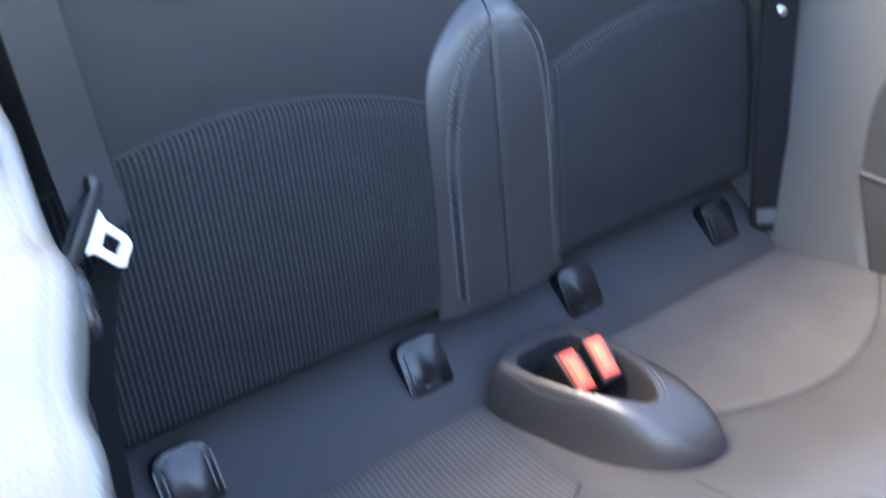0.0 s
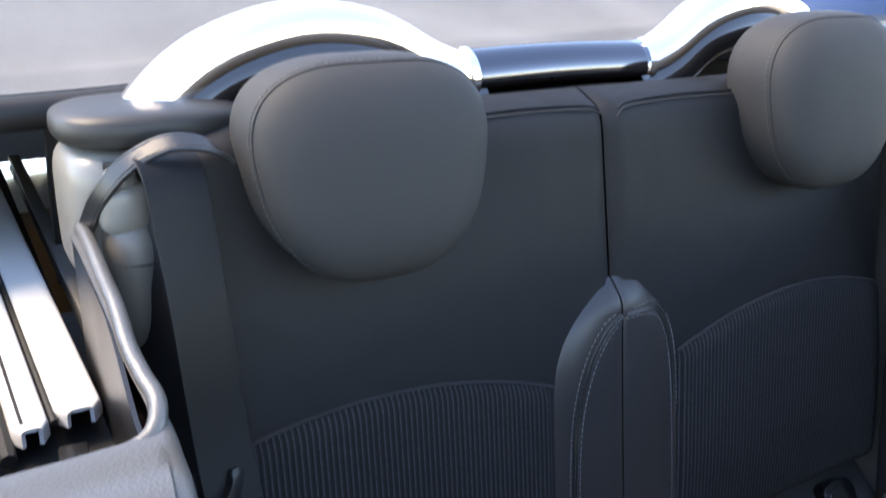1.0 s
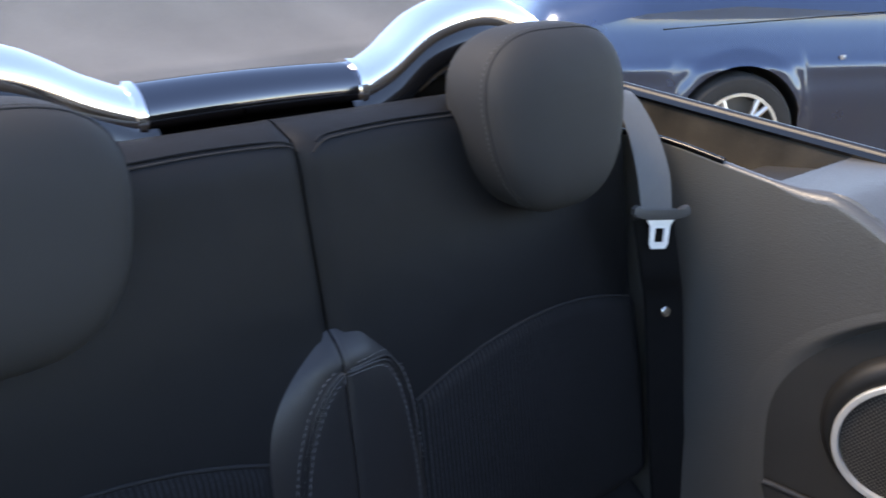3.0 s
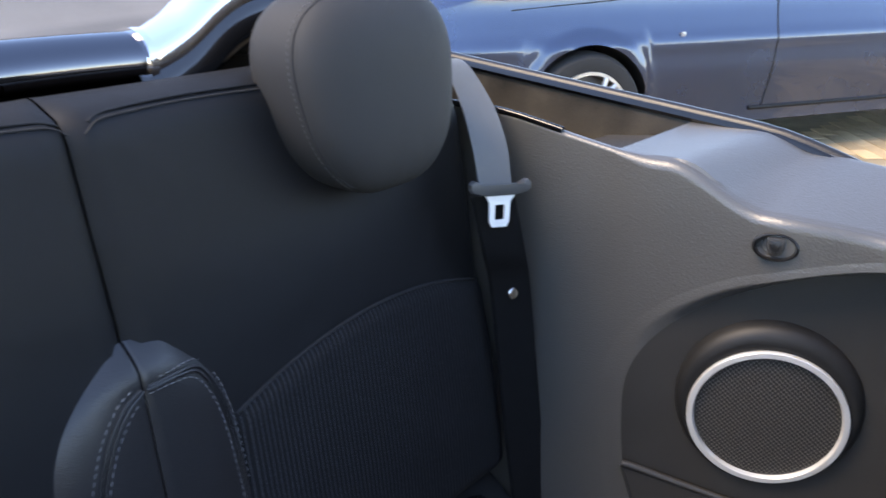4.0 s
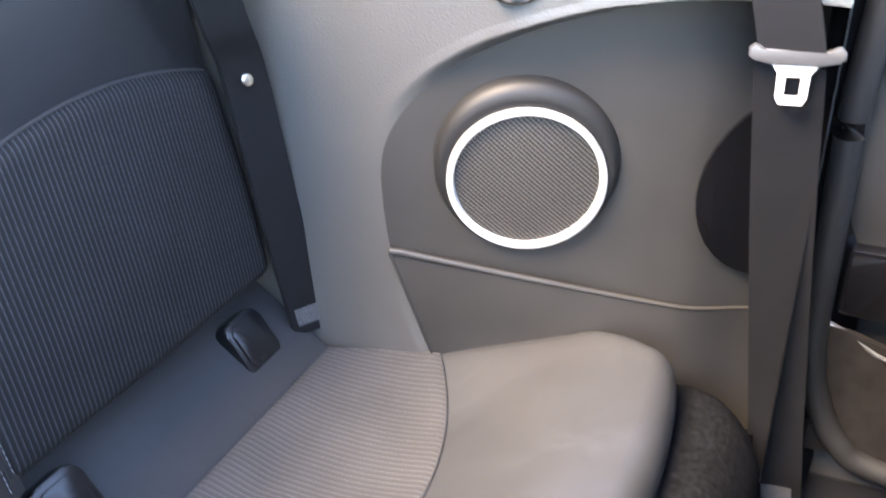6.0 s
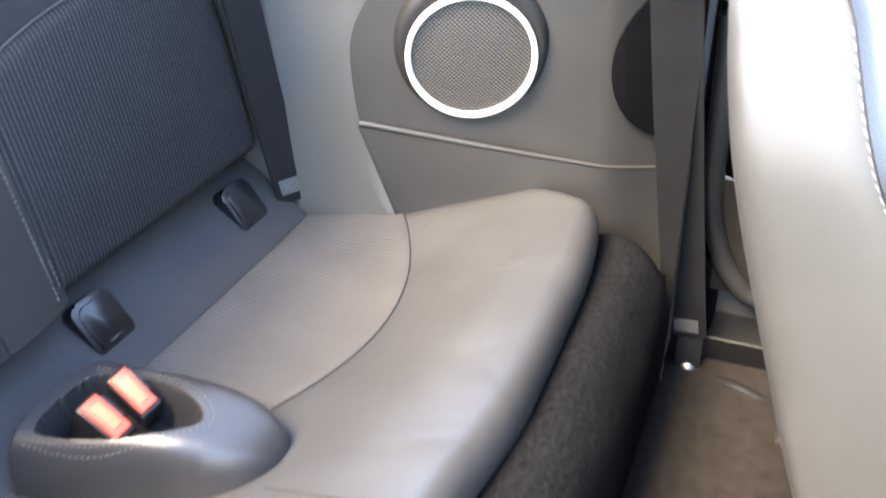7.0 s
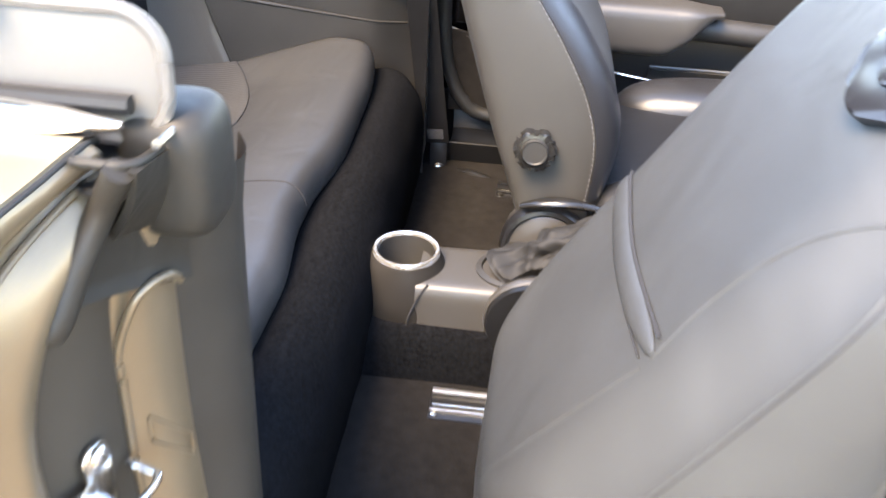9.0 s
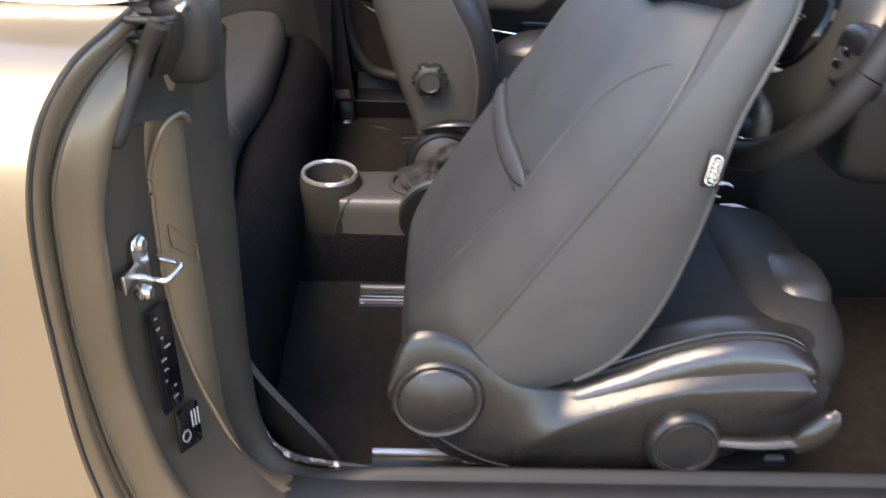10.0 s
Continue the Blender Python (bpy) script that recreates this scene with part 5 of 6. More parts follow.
    part("side_welt", tube([p + Vector((0.005, 0, 0)) + out * 0.0006 for p in side], 0.0024, 8), SEATBACK, root)
    crease = spline(((0.300, -0.160), (0.375, -0.158), (0.452, -0.172), (0.500, -0.192), (0.520, -0.207)), 30)
    fold = [rear(c[0], c[1], -0.0010) for c in crease]
    part("fold", tube(fold, lambda t: 0.0024 * math.sin(math.pi * (0.12 + 0.80 * t)) ** 0.5, 8), SEATBACK, root)
    fold = [rear(lerp(0.285, 0.03, k / 24), lerp(-0.160, -0.105, k / 24), -0.0012) for k in range(25)]
    part("fold", tube(fold, lambda t: 0.0030 * math.sin(math.pi * (0.10 + 0.86 * t)) ** 0.5, 8), SEATBACK, root)
    rim = []
    for k in range(51):
        t = lerp(0.15, 0.66, k / 50)
        rim.append(base + along * t + Vector((-wide(t) + 0.006, 0, 0)) + out * lerp(depth(t, 1.0), front(t), 0.955))
    part("front_piping", tube(rim, 0.0030, 8), SEATBACK, root)
    # release handle near the top
    mh = facing(rear(0.603, -0.146, 0.002), out + Vector((-0.24, 0, 0)), along) @ pose(0, 0, 0, 0, 0, 27)
    handle = part("release_handle", prism(rounded(0.146, 0.082, 0.026), 0.034, mh @ pose(0, 0, -0.004), 0.006), BLUEGREY, root, "dark plastic tilt release handle")
    part("handle_flap", prism(rounded(0.100, 0.052, 0.010), 0.010, mh @ pose(0.006, 0.010, 0.013), 0.004), BLUEGREY, handle)

    # airbag tag on the outer edge
    ta = 0.460
    at = base + along * ta + out * -0.114 + Vector((-wide(ta) - 0.0078, 0, 0))
    ma = facing(at, (-1, 0.05, 0.03), (0, -0.10, 0.98)) @ Matrix.Scale(0.78, 4)
    tag = part("airbag_tag", prism(rounded(0.024, 0.052, 0.002), 0.002, ma, 0.0005), BLACKPL, root, "black tag with white airbag lettering")
    part("tag_oval", prism(rounded(0.0155, 0.044, 0.0075, 8), 0.0012, ma @ pose(0, 0, 0.0012), 0.0002), WHITEPRINT, tag)
    part("tag_field", prism(rounded(0.0130, 0.0415, 0.0063, 8), 0.0012, ma @ pose(0, 0, 0.0016), 0.0002), BLACKPL, tag)
    letters = bpy.data.curves.new("tag_letters", "FONT")
    letters.body, letters.size, letters.align_x, letters.align_y, letters.extrude = "AIRBAG", 0.0098, "CENTER", "CENTER", 0.0002
    lo = new("tag_letters", letters)
    deps = bpy.context.evaluated_depsgraph_get()
    me = bpy.data.meshes.new_from_object(lo.evaluated_get(deps))
    bpy.data.objects.remove(lo)
    lm = bmesh.new()
    lm.from_mesh(me)
    bmesh.ops.transform(lm, matrix=ma @ pose(0, 0, 0.0026, 0, 0, 90), verts=lm.verts)
    part("tag_letters", lm, WHITEPRINT, tag)

    # cushion, its knee roll and the leather side bolster
    part("cushion", blob((-0.360, -1.085, 0.452), 0.205, 0.25, 0.072, 0.5, 0.4, 44, 20, warp=lambda q, p: p + Vector((0, 0, -0.028 * q.y))), CLOTH, root)
    part("knee_roll", blob((-0.360, -1.272, 0.470), 0.200, 0.084, 0.088, 0.85, 0.6, 48, 28), KNEE, root, "matt black knee roll")
    part("knee_pad", blob((-0.420, -1.294, 0.528), 0.062, 0.046, 0.036, 0.8, 0.7, 32, 18), LEATHER, root, "glossy black leather pad on the knee roll")
    upper = shaped(((-1.282, 0.502), (-1.272, 0.522), (-1.228, 0.549), (-1.162, 0.552), (-1.099, 0.535), (-1.01, 0.495), (-0.92, 0.452)))
    lower = shaped(((-1.282, 0.498), (-1.251, 0.488), (-1.20, 0.478), (-1.109, 0.466), (-1.01, 0.450), (-0.92, 0.436)))
    rings = []
    for k in range(50):
        y = lerp(-0.92, -1.282, k / 49)
        zc, h = (upper(y) + lower(y)) / 2, (upper(y) - lower(y)) / 2
        ring = []
        for i in range(32):
            a = 2 * math.pi * i / 32
            ca, sa = math.cos(a), math.sin(a)
            crease = 0.0022 * noise.noise((y * 26 + sa * 1.2, sa * 0.8, 2.1)) * (1 - abs(ca) ** 3)
            ring.append((-0.552 + (0.046 + crease) * math.copysign(abs(ca) ** 0.7, ca) * min(1.0, 0.4 + h / 0.03), y, zc + (h + crease) * math.copysign(abs(sa) ** 0.75, sa)))
        rings.append(ring)
    part("side_bolster", loft(rings), CREASED, root, "creased black leather side bolster")
    for dx, dz, r in ((-0.024, 0.000, 0.0018), (-0.016, 0.0025, 0.0015)):
        part("piping", tube([(-0.552 + dx, y, upper(y) + dz - 0.001) for y in [lerp(-0.95, -1.255, k / 40) for k in range(41)]], r, 6), SEAM if dx < -0.02 else CREASED, root)
    part("lower_piping", tube([(-0.594, y, lower(y) + 0.008) for y in [lerp(-0.94, -1.27, k / 40) for k in range(41)]], 0.0022, 6), CREASED, root)
    part("cushion_side", sheet(lambda u, v: (-0.590 + 0.004 * v, lerp(-0.90, -1.282, u), lerp(lower(lerp(-0.90, -1.282, u)) + 0.006, 0.40, v)), 30, 6, 0.02), CLOTH, root)

    # plastic valance beside the sill
    top = shaped(((-1.264, 0.505), (-1.258, 0.524), (-1.235, 0.532), (-1.161, 0.525), (-1.09, 0.512), (-1.02, 0.489), (-0.967, 0.475), (-0.935, 0.480), (-0.909, 0.491), (-0.885, 0.505), (-0.862, 0.526), (-0.837, 0.551), (-0.81, 0.564), (-0.785, 0.567), (-0.765, 0.558), (-0.752, 0.535), (-0.744, 0.500)), 160)
    low = shaped(((-1.264, 0.495), (-1.256, 0.452), (-1.21, 0.392), (-1.157, 0.362), (-1.08, 0.350), (-0.981, 0.348), (-0.892, 0.353), (-0.823, 0.370), (-0.783, 0.405), (-0.755, 0.440), (-0.744, 0.472)), 120)
    ridge = shaped(((-1.264, 0.504), (-1.139, 0.498), (-1.076, 0.486), (-1.005, 0.460), (-0.961, 0.440), (-0.916, 0.412), (-0.85, 0.37)))

    def valance(u, v):
        y = lerp(-0.744, -1.264, u)
        zt, zb = top(y), low(y)
        z = lerp(zb, zt, v)
        bulge = 0.020 * max(0.0, math.sin(math.pi * v)) ** 0.45
        amp = smooth(-0.865, -0.96, y)
        zr = ridge(y)
        bulge -= amp * 0.016 * smooth(-0.15, 1.0, (z - zr) / max(zt - zr, 0.004)) * (1 if z > zr else 0)
        bulge -= amp * 0.006 * smooth(0.0, 0.06, zr - z)
        return (-0.594 - bulge - 0.004 * math.sin(math.pi * u), y, z)
    part("side_valance", sheet(valance, 130, 50, 0.004), VALANCE, root, "satin black plastic seat valance")
    groove = [Vector(valance(lerp(0.06, 0.30, k / 20), lerp(0.30, 0.07, (k / 20) ** 0.6))) + Vector((-0.0004, 0, 0)) for k in range(21)]
    part("valance_groove", tube(groove, 0.0016, 6), SEAM, root)
    mr = facing((-0.606, -0.804, 0.479), (-1, 0, 0.12)) @ Matrix.Diagonal((1.0, 0.95, 1, 1))
    rec = part("recliner_cover", lathe([(0.0600, -0.016), (0.0585, 0.006), (0.0560, 0.0135), (0.0525, 0.0160), (0.0490, 0.0150), (0.0470, 0.0110), (0.0455, 0.0135), (0.0430, 0.0155), (0.0, 0.0175)], 72, mr), VALANCE, root, "round recliner cover")
    part("recliner_joint", tube([mr @ Vector((0.0470 * math.cos(2 * math.pi * k / 48), 0.0470 * math.sin(2 * math.pi * k / 48), 0.0112)) for k in range(49)], 0.0012, 5), SEAM, rec)
    # the same cover on the tunnel side
    mi = facing((-0.135, -0.815, 0.466), (1, 0, 0.05))
    ins = part("inner_recliner_cover", lathe([(0.0, -0.022), (0.066, -0.020), (0.068, -0.004), (0.066, 0.010), (0.060, 0.016), (0.056, 0.012), (0.0, 0.014)], 56, mi), BLACKPL, root, "black round cover of the inner recliner")
    part("cover_band", lathe([(0.0680, -0.012), (0.0705, -0.008), (0.0705, 0.000), (0.0680, 0.004)], 56, mi), CONSOLE, ins)

    mk = facing((-0.618, -1.113, 0.420), (-1, 0, 0.10))
    kn = part("height_knob", lathe([(0.050, -0.016), (0.0495, 0.000), (0.046, 0.010), (0.040, 0.014), (0.0355, 0.013), (0.0345, 0.009), (0.033, 0.012), (0.0, 0.014)], 56, mk), BLACKPL, root)
    part("knob_rim", lathe([(0.0362, 0.0125), (0.0352, 0.0150), (0.0335, 0.0150), (0.0325, 0.0125)], 56, mk), VALANCE, kn)
    part("height_lever", tube(spline(((-0.622, -1.150, 0.426), (-0.630, -1.20, 0.430), (-0.632, -1.252, 0.438)), 12), lambda t: 0.0085 + 0.002 * t, 12, flat=0.75), VALANCE, root)
    part("lever_grip", tube(spline(((-0.632, -1.246, 0.428), (-0.634, -1.262, 0.446), (-0.635, -1.276, 0.466), (-0.635, -1.287, 0.490)), 24), lambda t: 0.0125 + 0.007 * math.sin(math.pi * min(1.0, t * 1.05)) - 0.007 * smooth(0.85, 1.0, t), 18, up=(1, 0, 0), flat=0.7), GLOSSPL, root)
    part("seat_frame", box((0.40, 0.42, 0.07), pose(-0.36, -1.05, 0.345), 0.01), BLACKPL, root)
    return root


VALANCE = material("satin_valance_plastic", (0.0125, 0.0118, 0.011), 0.27, vary=0.12, scale=12, grain=0.3, grain_scale=1300)
CREASED = leather_grain(material("creased_leather", (0.016, 0.016, 0.016), 0.24, vary=0.2, scale=14, grain=0.3, spec=0.75), 500, 0.3)
SEATBACK = material("black_seat_back_cloth", (0.0355, 0.0368, 0.0366), 0.5, vary=0.14, scale=5, grain=0.3, grain_scale=1300, spec=0.45, folds=0.5, fold_scale=7)
BLUEGREY = material("dark_grey_handle_plastic", (0.016, 0.016, 0.018), 0.24, vary=0.1, scale=15)
driver_seat()


# ---------------------------------------------------------------- the car's body
car = thing("convertible_body", "gold-beige metallic body of an open two-door convertible", "car", at=(0, -0.5, 0.07))


# jamb gold darkened further: the groove's shade is put into this colour
JAMBSHADE = material("shaded_groove_gold", (0.085, 0.062, 0.038), 0.5, vary=0.2, scale=20)
CLAD = material("warm_grey_cladding", (0.038, 0.031, 0.0235), 0.6, vary=0.15, scale=14, grain=0.3, spec=0.14)
SEALRUBBER = material("worn_seal_rubber", (0.021, 0.0182, 0.0150), 0.5, vary=0.2, scale=25, grain=0.2, spec=0.25)


# door opening of the driver side, from the shoulder down and along the sill: (y, z) of each step of the jamb
JAMB = (
    ((-0.705, -0.533, 0.972), (-0.74, -0.524, 0.966), (-0.79, -0.508, 0.953), (-0.825, -0.490, 0.917), (-0.84, -0.476, 0.848), (-0.84, -0.471, 0.727), (-0.84, -0.478, 0.568), (-0.84, -0.520, 0.40), (-0.84, -0.62, 0.300), (-0.84, -0.85, 0.272), (-0.84, -1.75, 0.272)),
    ((-0.700, -0.538, 0.957), (-0.73, -0.526, 0.950), (-0.775, -0.509, 0.933), (-0.808, -0.492, 0.896), (-0.822, -0.481, 0.837), (-0.822, -0.478, 0.701), (-0.822, -0.492, 0.55), (-0.822, -0.535, 0.40), (-0.822, -0.63, 0.312), (-0.822, -0.86, 0.284), (-0.822, -1.75, 0.284)),
    ((-0.695, -0.539, 0.947), (-0.72, -0.527, 0.938), (-0.76, -0.510, 0.914), (-0.79, -0.494, 0.878), (-0.80, -0.484, 0.825), (-0.80, -0.481, 0.684), (-0.80, -0.500, 0.527), (-0.80, -0.550, 0.395), (-0.80, -0.65, 0.325), (-0.80, -0.87, 0.300), (-0.80, -1.75, 0.300)),
    ((-0.695, -0.537, 0.930), (-0.72, -0.523, 0.903), (-0.745, -0.513, 0.872), (-0.763, -0.501, 0.802), (-0.763, -0.500, 0.731), (-0.763, -0.503, 0.624), (-0.762, -0.532, 0.486), (-0.76, -0.590, 0.395), (-0.76, -0.70, 0.345), (-0.76, -0.90, 0.330), (-0.76, -1.75, 0.330)),
    ((-0.690, -0.545, 0.925), (-0.695, -0.535, 0.895), (-0.700, -0.528, 0.859), (-0.700, -0.524, 0.805), (-0.700, -0.523, 0.698), (-0.700, -0.534, 0.614), (-0.700, -0.554, 0.538), (-0.70, -0.590, 0.455), (-0.70, -0.66, 0.390), (-0.70, -0.85, 0.372), (-0.70, -1.75, 0.372)),
    ((-0.655, -0.560, 0.925), (-0.655, -0.555, 0.890), (-0.655, -0.551, 0.845), (-0.655, -0.550, 0.737), (-0.655, -0.553, 0.655), (-0.655, -0.556, 0.564), (-0.655, -0.563, 0.463), (-0.655, -0.590, 0.405), (-0.655, -0.68, 0.385), (-0.655, -0.86, 0.383), (-0.655, -1.75, 0.383)),
    ((-0.578, -0.575, 0.925), (-0.578, -0.572, 0.900), (-0.578, -0.570, 0.869), (-0.580, -0.568, 0.740), (-0.582, -0.566, 0.600), (-0.588, -0.568, 0.500), (-0.600, -0.578, 0.440), (-0.62, -0.610, 0.388), (-0.62, -0.69, 0.362), (-0.62, -0.87, 0.356), (-0.62, -1.75, 0.356)),
)
CURVES = [spline(pts, 90) for pts in JAMB]


def jamb_band(name, i, j, mat, bulge, label="", sill=None):
    ca, cb = CURVES[i], CURVES[j]

    def f(u, v):
        p = ca[round(u * 90)].lerp(cb[round(u * 90)], v)
        b = bulge * math.sin(math.pi * v)
        return (p.x, p.y - b * smooth(-0.75, -0.62, p.y), p.z + b * smooth(-0.62, -0.75, p.y))
    ob = part(name, sheet(f, 90, 8), mat, car, label)
    if sill is not None:
        ob.data.materials.append(sill)
        for p in ob.data.polygons:
            if p.center.y + car.location.y < -0.63:
                p.material_index = 1
    return ob


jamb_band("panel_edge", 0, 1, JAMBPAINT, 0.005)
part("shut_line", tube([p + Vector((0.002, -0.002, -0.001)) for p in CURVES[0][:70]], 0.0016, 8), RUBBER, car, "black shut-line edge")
part("jamb_groove", tube([CURVES[1][k].lerp(CURVES[2][k], 0.7) + Vector((0, 0.002, 0)) for k in range(76)], 0.0022, 8), JAMBSHADE, car)
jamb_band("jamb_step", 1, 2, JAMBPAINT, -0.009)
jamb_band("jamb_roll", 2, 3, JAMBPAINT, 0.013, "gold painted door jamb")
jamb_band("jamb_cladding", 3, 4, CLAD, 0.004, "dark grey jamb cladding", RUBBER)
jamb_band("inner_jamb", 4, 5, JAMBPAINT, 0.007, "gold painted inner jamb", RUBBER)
low_ = [k for k in range(91) if 0.47 < CURVES[4][k].z < 0.825 and CURVES[4][k].y > -0.60]
arch = [Vector(p) for p in ((-0.660, -0.5575, 0.855), (-0.672, -0.556, 0.866), (-0.686, -0.550, 0.868), (-0.697, -0.541, 0.858))]
part("inner_jamb_rim", tube(spline(arch + [CURVES[4][k] + Vector((0.002, -0.002, 0)) for k in low_[::3]], 90), lambda t: 0.0030 * min(1.0, 0.3 + 12 * (1 - t)), 10), JAMBPAINT, car, "rolled gold edge of the inner jamb")
near = [min(range(91), key=lambda k: abs(CURVES[4][k].z - z) + (9 if CURVES[4][k].y < -0.60 else 0)) for z in (0.778, 0.752)]
mark = [CURVES[4][k].lerp(CURVES[5][k], v) + Vector((0, -0.0065, 0)) for k, v in ((near[0], 0.22), (near[0], 0.80), (near[1], 0.80), (near[1], 0.22))]
part("pressed_mark", tube([mark[i % 4].lerp(mark[(i + 1) % 4], f) for i in range(4) for f in (0.0, 0.25, 0.5, 0.75)] + [mark[0]], 0.0013, 6), JAMBPAINT, car)
jamb_band("door_seal", 5, 6, SEALRUBBER, 0.022, "black rubber door seal", RUBBER)


def quarter(s, label):
    """Outer rear wing from the shut line to the tail, and the waist strip on its shoulder."""
    edge = CURVES[0]

    def f(u, v):
        e = edge[round(u * 66)]
        y = lerp(e.y, 1.38, v ** 1.5)
        swell = 0.020 * smooth(-0.45, 0.1, y) * smooth(0.96, 0.80, e.z) * smooth(0.3, 0.5, e.z)
        rise = 0.045 * smooth(-0.30, 0.20, y) * smooth(0.85, 0.97, e.z)
        tail = 0.16 * smooth(0.9, 1.38, y) ** 2
        return (-s * (e.x - swell + tail), y, e.z + rise)
    part("rear_wing", sheet(f, 66, 44, 0.002), PAINT, car, label)

    def strip(k, n, dz=0.0, dx=0.0):
        y = lerp(-0.553, 0.75, k / n)
        return (s * (0.698 + dx), y, lerp(0.980, strip_z(y) if y > -0.4 else 0.99, smooth(-0.50, -0.2, y)) + dz)
    if s < 0:
        part("waist_strip", tube([strip(k, 40) for k in range(41)], lambda t: 0.011 * (0.25 + 0.75 * smooth(0.0, 0.04, t)), 12, flat=0.9), CHROME, car, "bright chrome waist strip")
        part("waist_seal", tube([strip(k, 40, 0.006, -0.014) for k in range(41)], 0.006, 8), RUBBER, car)
    else:
        part("waist_strip", tube([strip(k, 40, 0.004) for k in range(41)], 0.0085, 10, flat=0.8), BLACKTRIM, car, "black waist strip")
        part("waist_seal", tube([strip(k, 40, 0.000, -0.012) for k in range(41)], 0.0055, 8), GLOSS, car)


BLACKTRIM = material("satin_black_strip", (0.012, 0.012, 0.013), 0.36, vary=0.1, scale=30, spec=0.3)
quarter(-1, "gold-beige rear wing, driver side")
quarter(1, "gold-beige rear wing, passenger side")
# sills, floor pan, tail and nose that close the car round the cabin
for s in (-1, 1):
    part("sill", sheet(lambda u, v: (s * lerp(0.845, 0.80, v), lerp(-0.62, -1.75, u), lerp(0.275, 0.18, v)), 20, 4, 0.004), PAINT, car)
    part("inner_sill", sheet(lambda u, v: (s * lerp(0.622, 0.655, v), lerp(-0.56, -1.75, u), lerp(0.358, 0.275, v)), 20, 4, 0.004), RUBBER, car)
part("tail", box((1.62, 0.08, 0.62), pose(0, 1.34, 0.62), 0.03, 3), PAINT, car)
part("boot_lid", sheet(lambda u, v: (lerp(-0.72, 0.72, u), lerp(0.66, 1.36, v), 0.93 - 0.05 * v + 0.02 * math.sin(math.pi * u)), 20, 12, 0.02), PAINT, car)
part("bulkhead", box((1.30, 0.03, 0.62), pose(0, 0.30, 0.62), 0.005), SOFTTOP, car)
part("under_floor", box((1.50, 3.3, 0.03), pose(0, -0.35, 0.235), 0.005), BLACKPL, car)
part("front_bulkhead", box((1.70, 0.04, 0.74), pose(0, -2.01, 0.60), 0.01), TRIMDARK, car)

# the padded end of the pillar, with its latch
CAPRUBBER = material("grey_cap_rubber", (0.0180, 0.0158, 0.0128), 0.5, vary=0.2, scale=20, grain=0.3, spec=0.25, folds=0.2, fold_scale=25)
pad = thing("pillar_end_cap", "grey rubber end cap on the door pillar", "end cap", at=(-0.65, -0.57, 0.86))
part("cap", blob((-0.650, -0.562, 0.936), 0.033, 0.030, 0.042, 0.45, 0.6, 36, 20), CAPRUBBER, pad)
part("cap_roll", tube(spline(((-0.722, -0.560, 0.966), (-0.716, -0.543, 0.937), (-0.730, -0.531, 0.908), (-0.746, -0.522, 0.879), (-0.750, -0.514, 0.868)), 24), lambda t: 0.0085 * (1 - 0.6 * smooth(0.88, 1.0, t)), 14), CAPRUBBER, pad, "padded roll of the cap")
mpk = pose(-0.690, -0.546, 0.962, 0, 10, 0)
rim_ = rounded(0.062, 0.040, 0.012)
part("pocket_rim", tube([mpk @ Vector((x, y, 0)) for x, y in rim_ + rim_[:1]], 0.0032, 10), CAPRUBBER, pad)
part("latch_pocket", prism(rounded(0.056, 0.034, 0.010), 0.004, mpk @ pose(0, 0, -0.018), 0.001), BLACKPL, pad)
part("latch_pin", tube([(-0.70, -0.572, 0.972), (-0.66, -0.572, 0.968)], 0.003, 8), STEEL, pad)


def web(u, v):
    k = u * lerp(15.5, 16.8, v)
    i, f = int(k), k - int(k)
    p = CURVES[3][i].lerp(CURVES[3][i + 1], f).lerp(CURVES[5][i].lerp(CURVES[5][i + 1], f), v)
    return p + Vector((0, -0.010 + 0.004 * math.sin(math.pi * v) - 0.003 * smooth(0.85, 1.0, u), 0.0))


part("cap_web", sheet(web, 16, 14, 0.006), CAPRUBBER, pad)
part("web_lining", sheet(lambda u, v: web(u, v) + Vector((0.006, 0.008, 0)), 12, 10, 0.004), CAPRUBBER, pad)
part("apron", sheet(lambda u, v: Vector((lerp(-0.724, -0.655, v), -0.570, lerp(0.966, 0.956, v))).lerp(web(0.35, v) + Vector((0, -0.006, 0)), u) + Vector((0, -0.004 * math.sin(math.pi * u), 0)), 12, 14, 0.005), CAPRUBBER, pad)
# pale colour that holds the sunlight falling on the shoulder cover
SUNCOVER = material("matt_sunlit_cover", (0.105, 0.100, 0.092), 0.6, vary=0.06, scale=7, grain=0.2, grain_scale=1300, spec=0.2)
shoulder = thing("pillar_shoulder", "shoulder cover of the driver-side belt outlet, pale with painted sunlight", "trim cover", at=(-0.64, -0.46, 1.0))
part("cover", prism(rounded(0.30, 0.075, 0.028, 8), 0.010, facing((-0.668, -0.420, 0.998), (-1, 0, 0.08)), 0.004), SUNCOVER, shoulder)
ms_ = facing((-0.668, -0.420, 0.998), (-1, 0, 0.08))
edge_ = rounded(0.30, 0.075, 0.028, 8)
part("border", tube([ms_ @ Vector((x, y, 0.004)) for x, y in list(edge_) + [edge_[0]]], 0.0045, 8), PLASTIC, shoulder, "raised grey border")

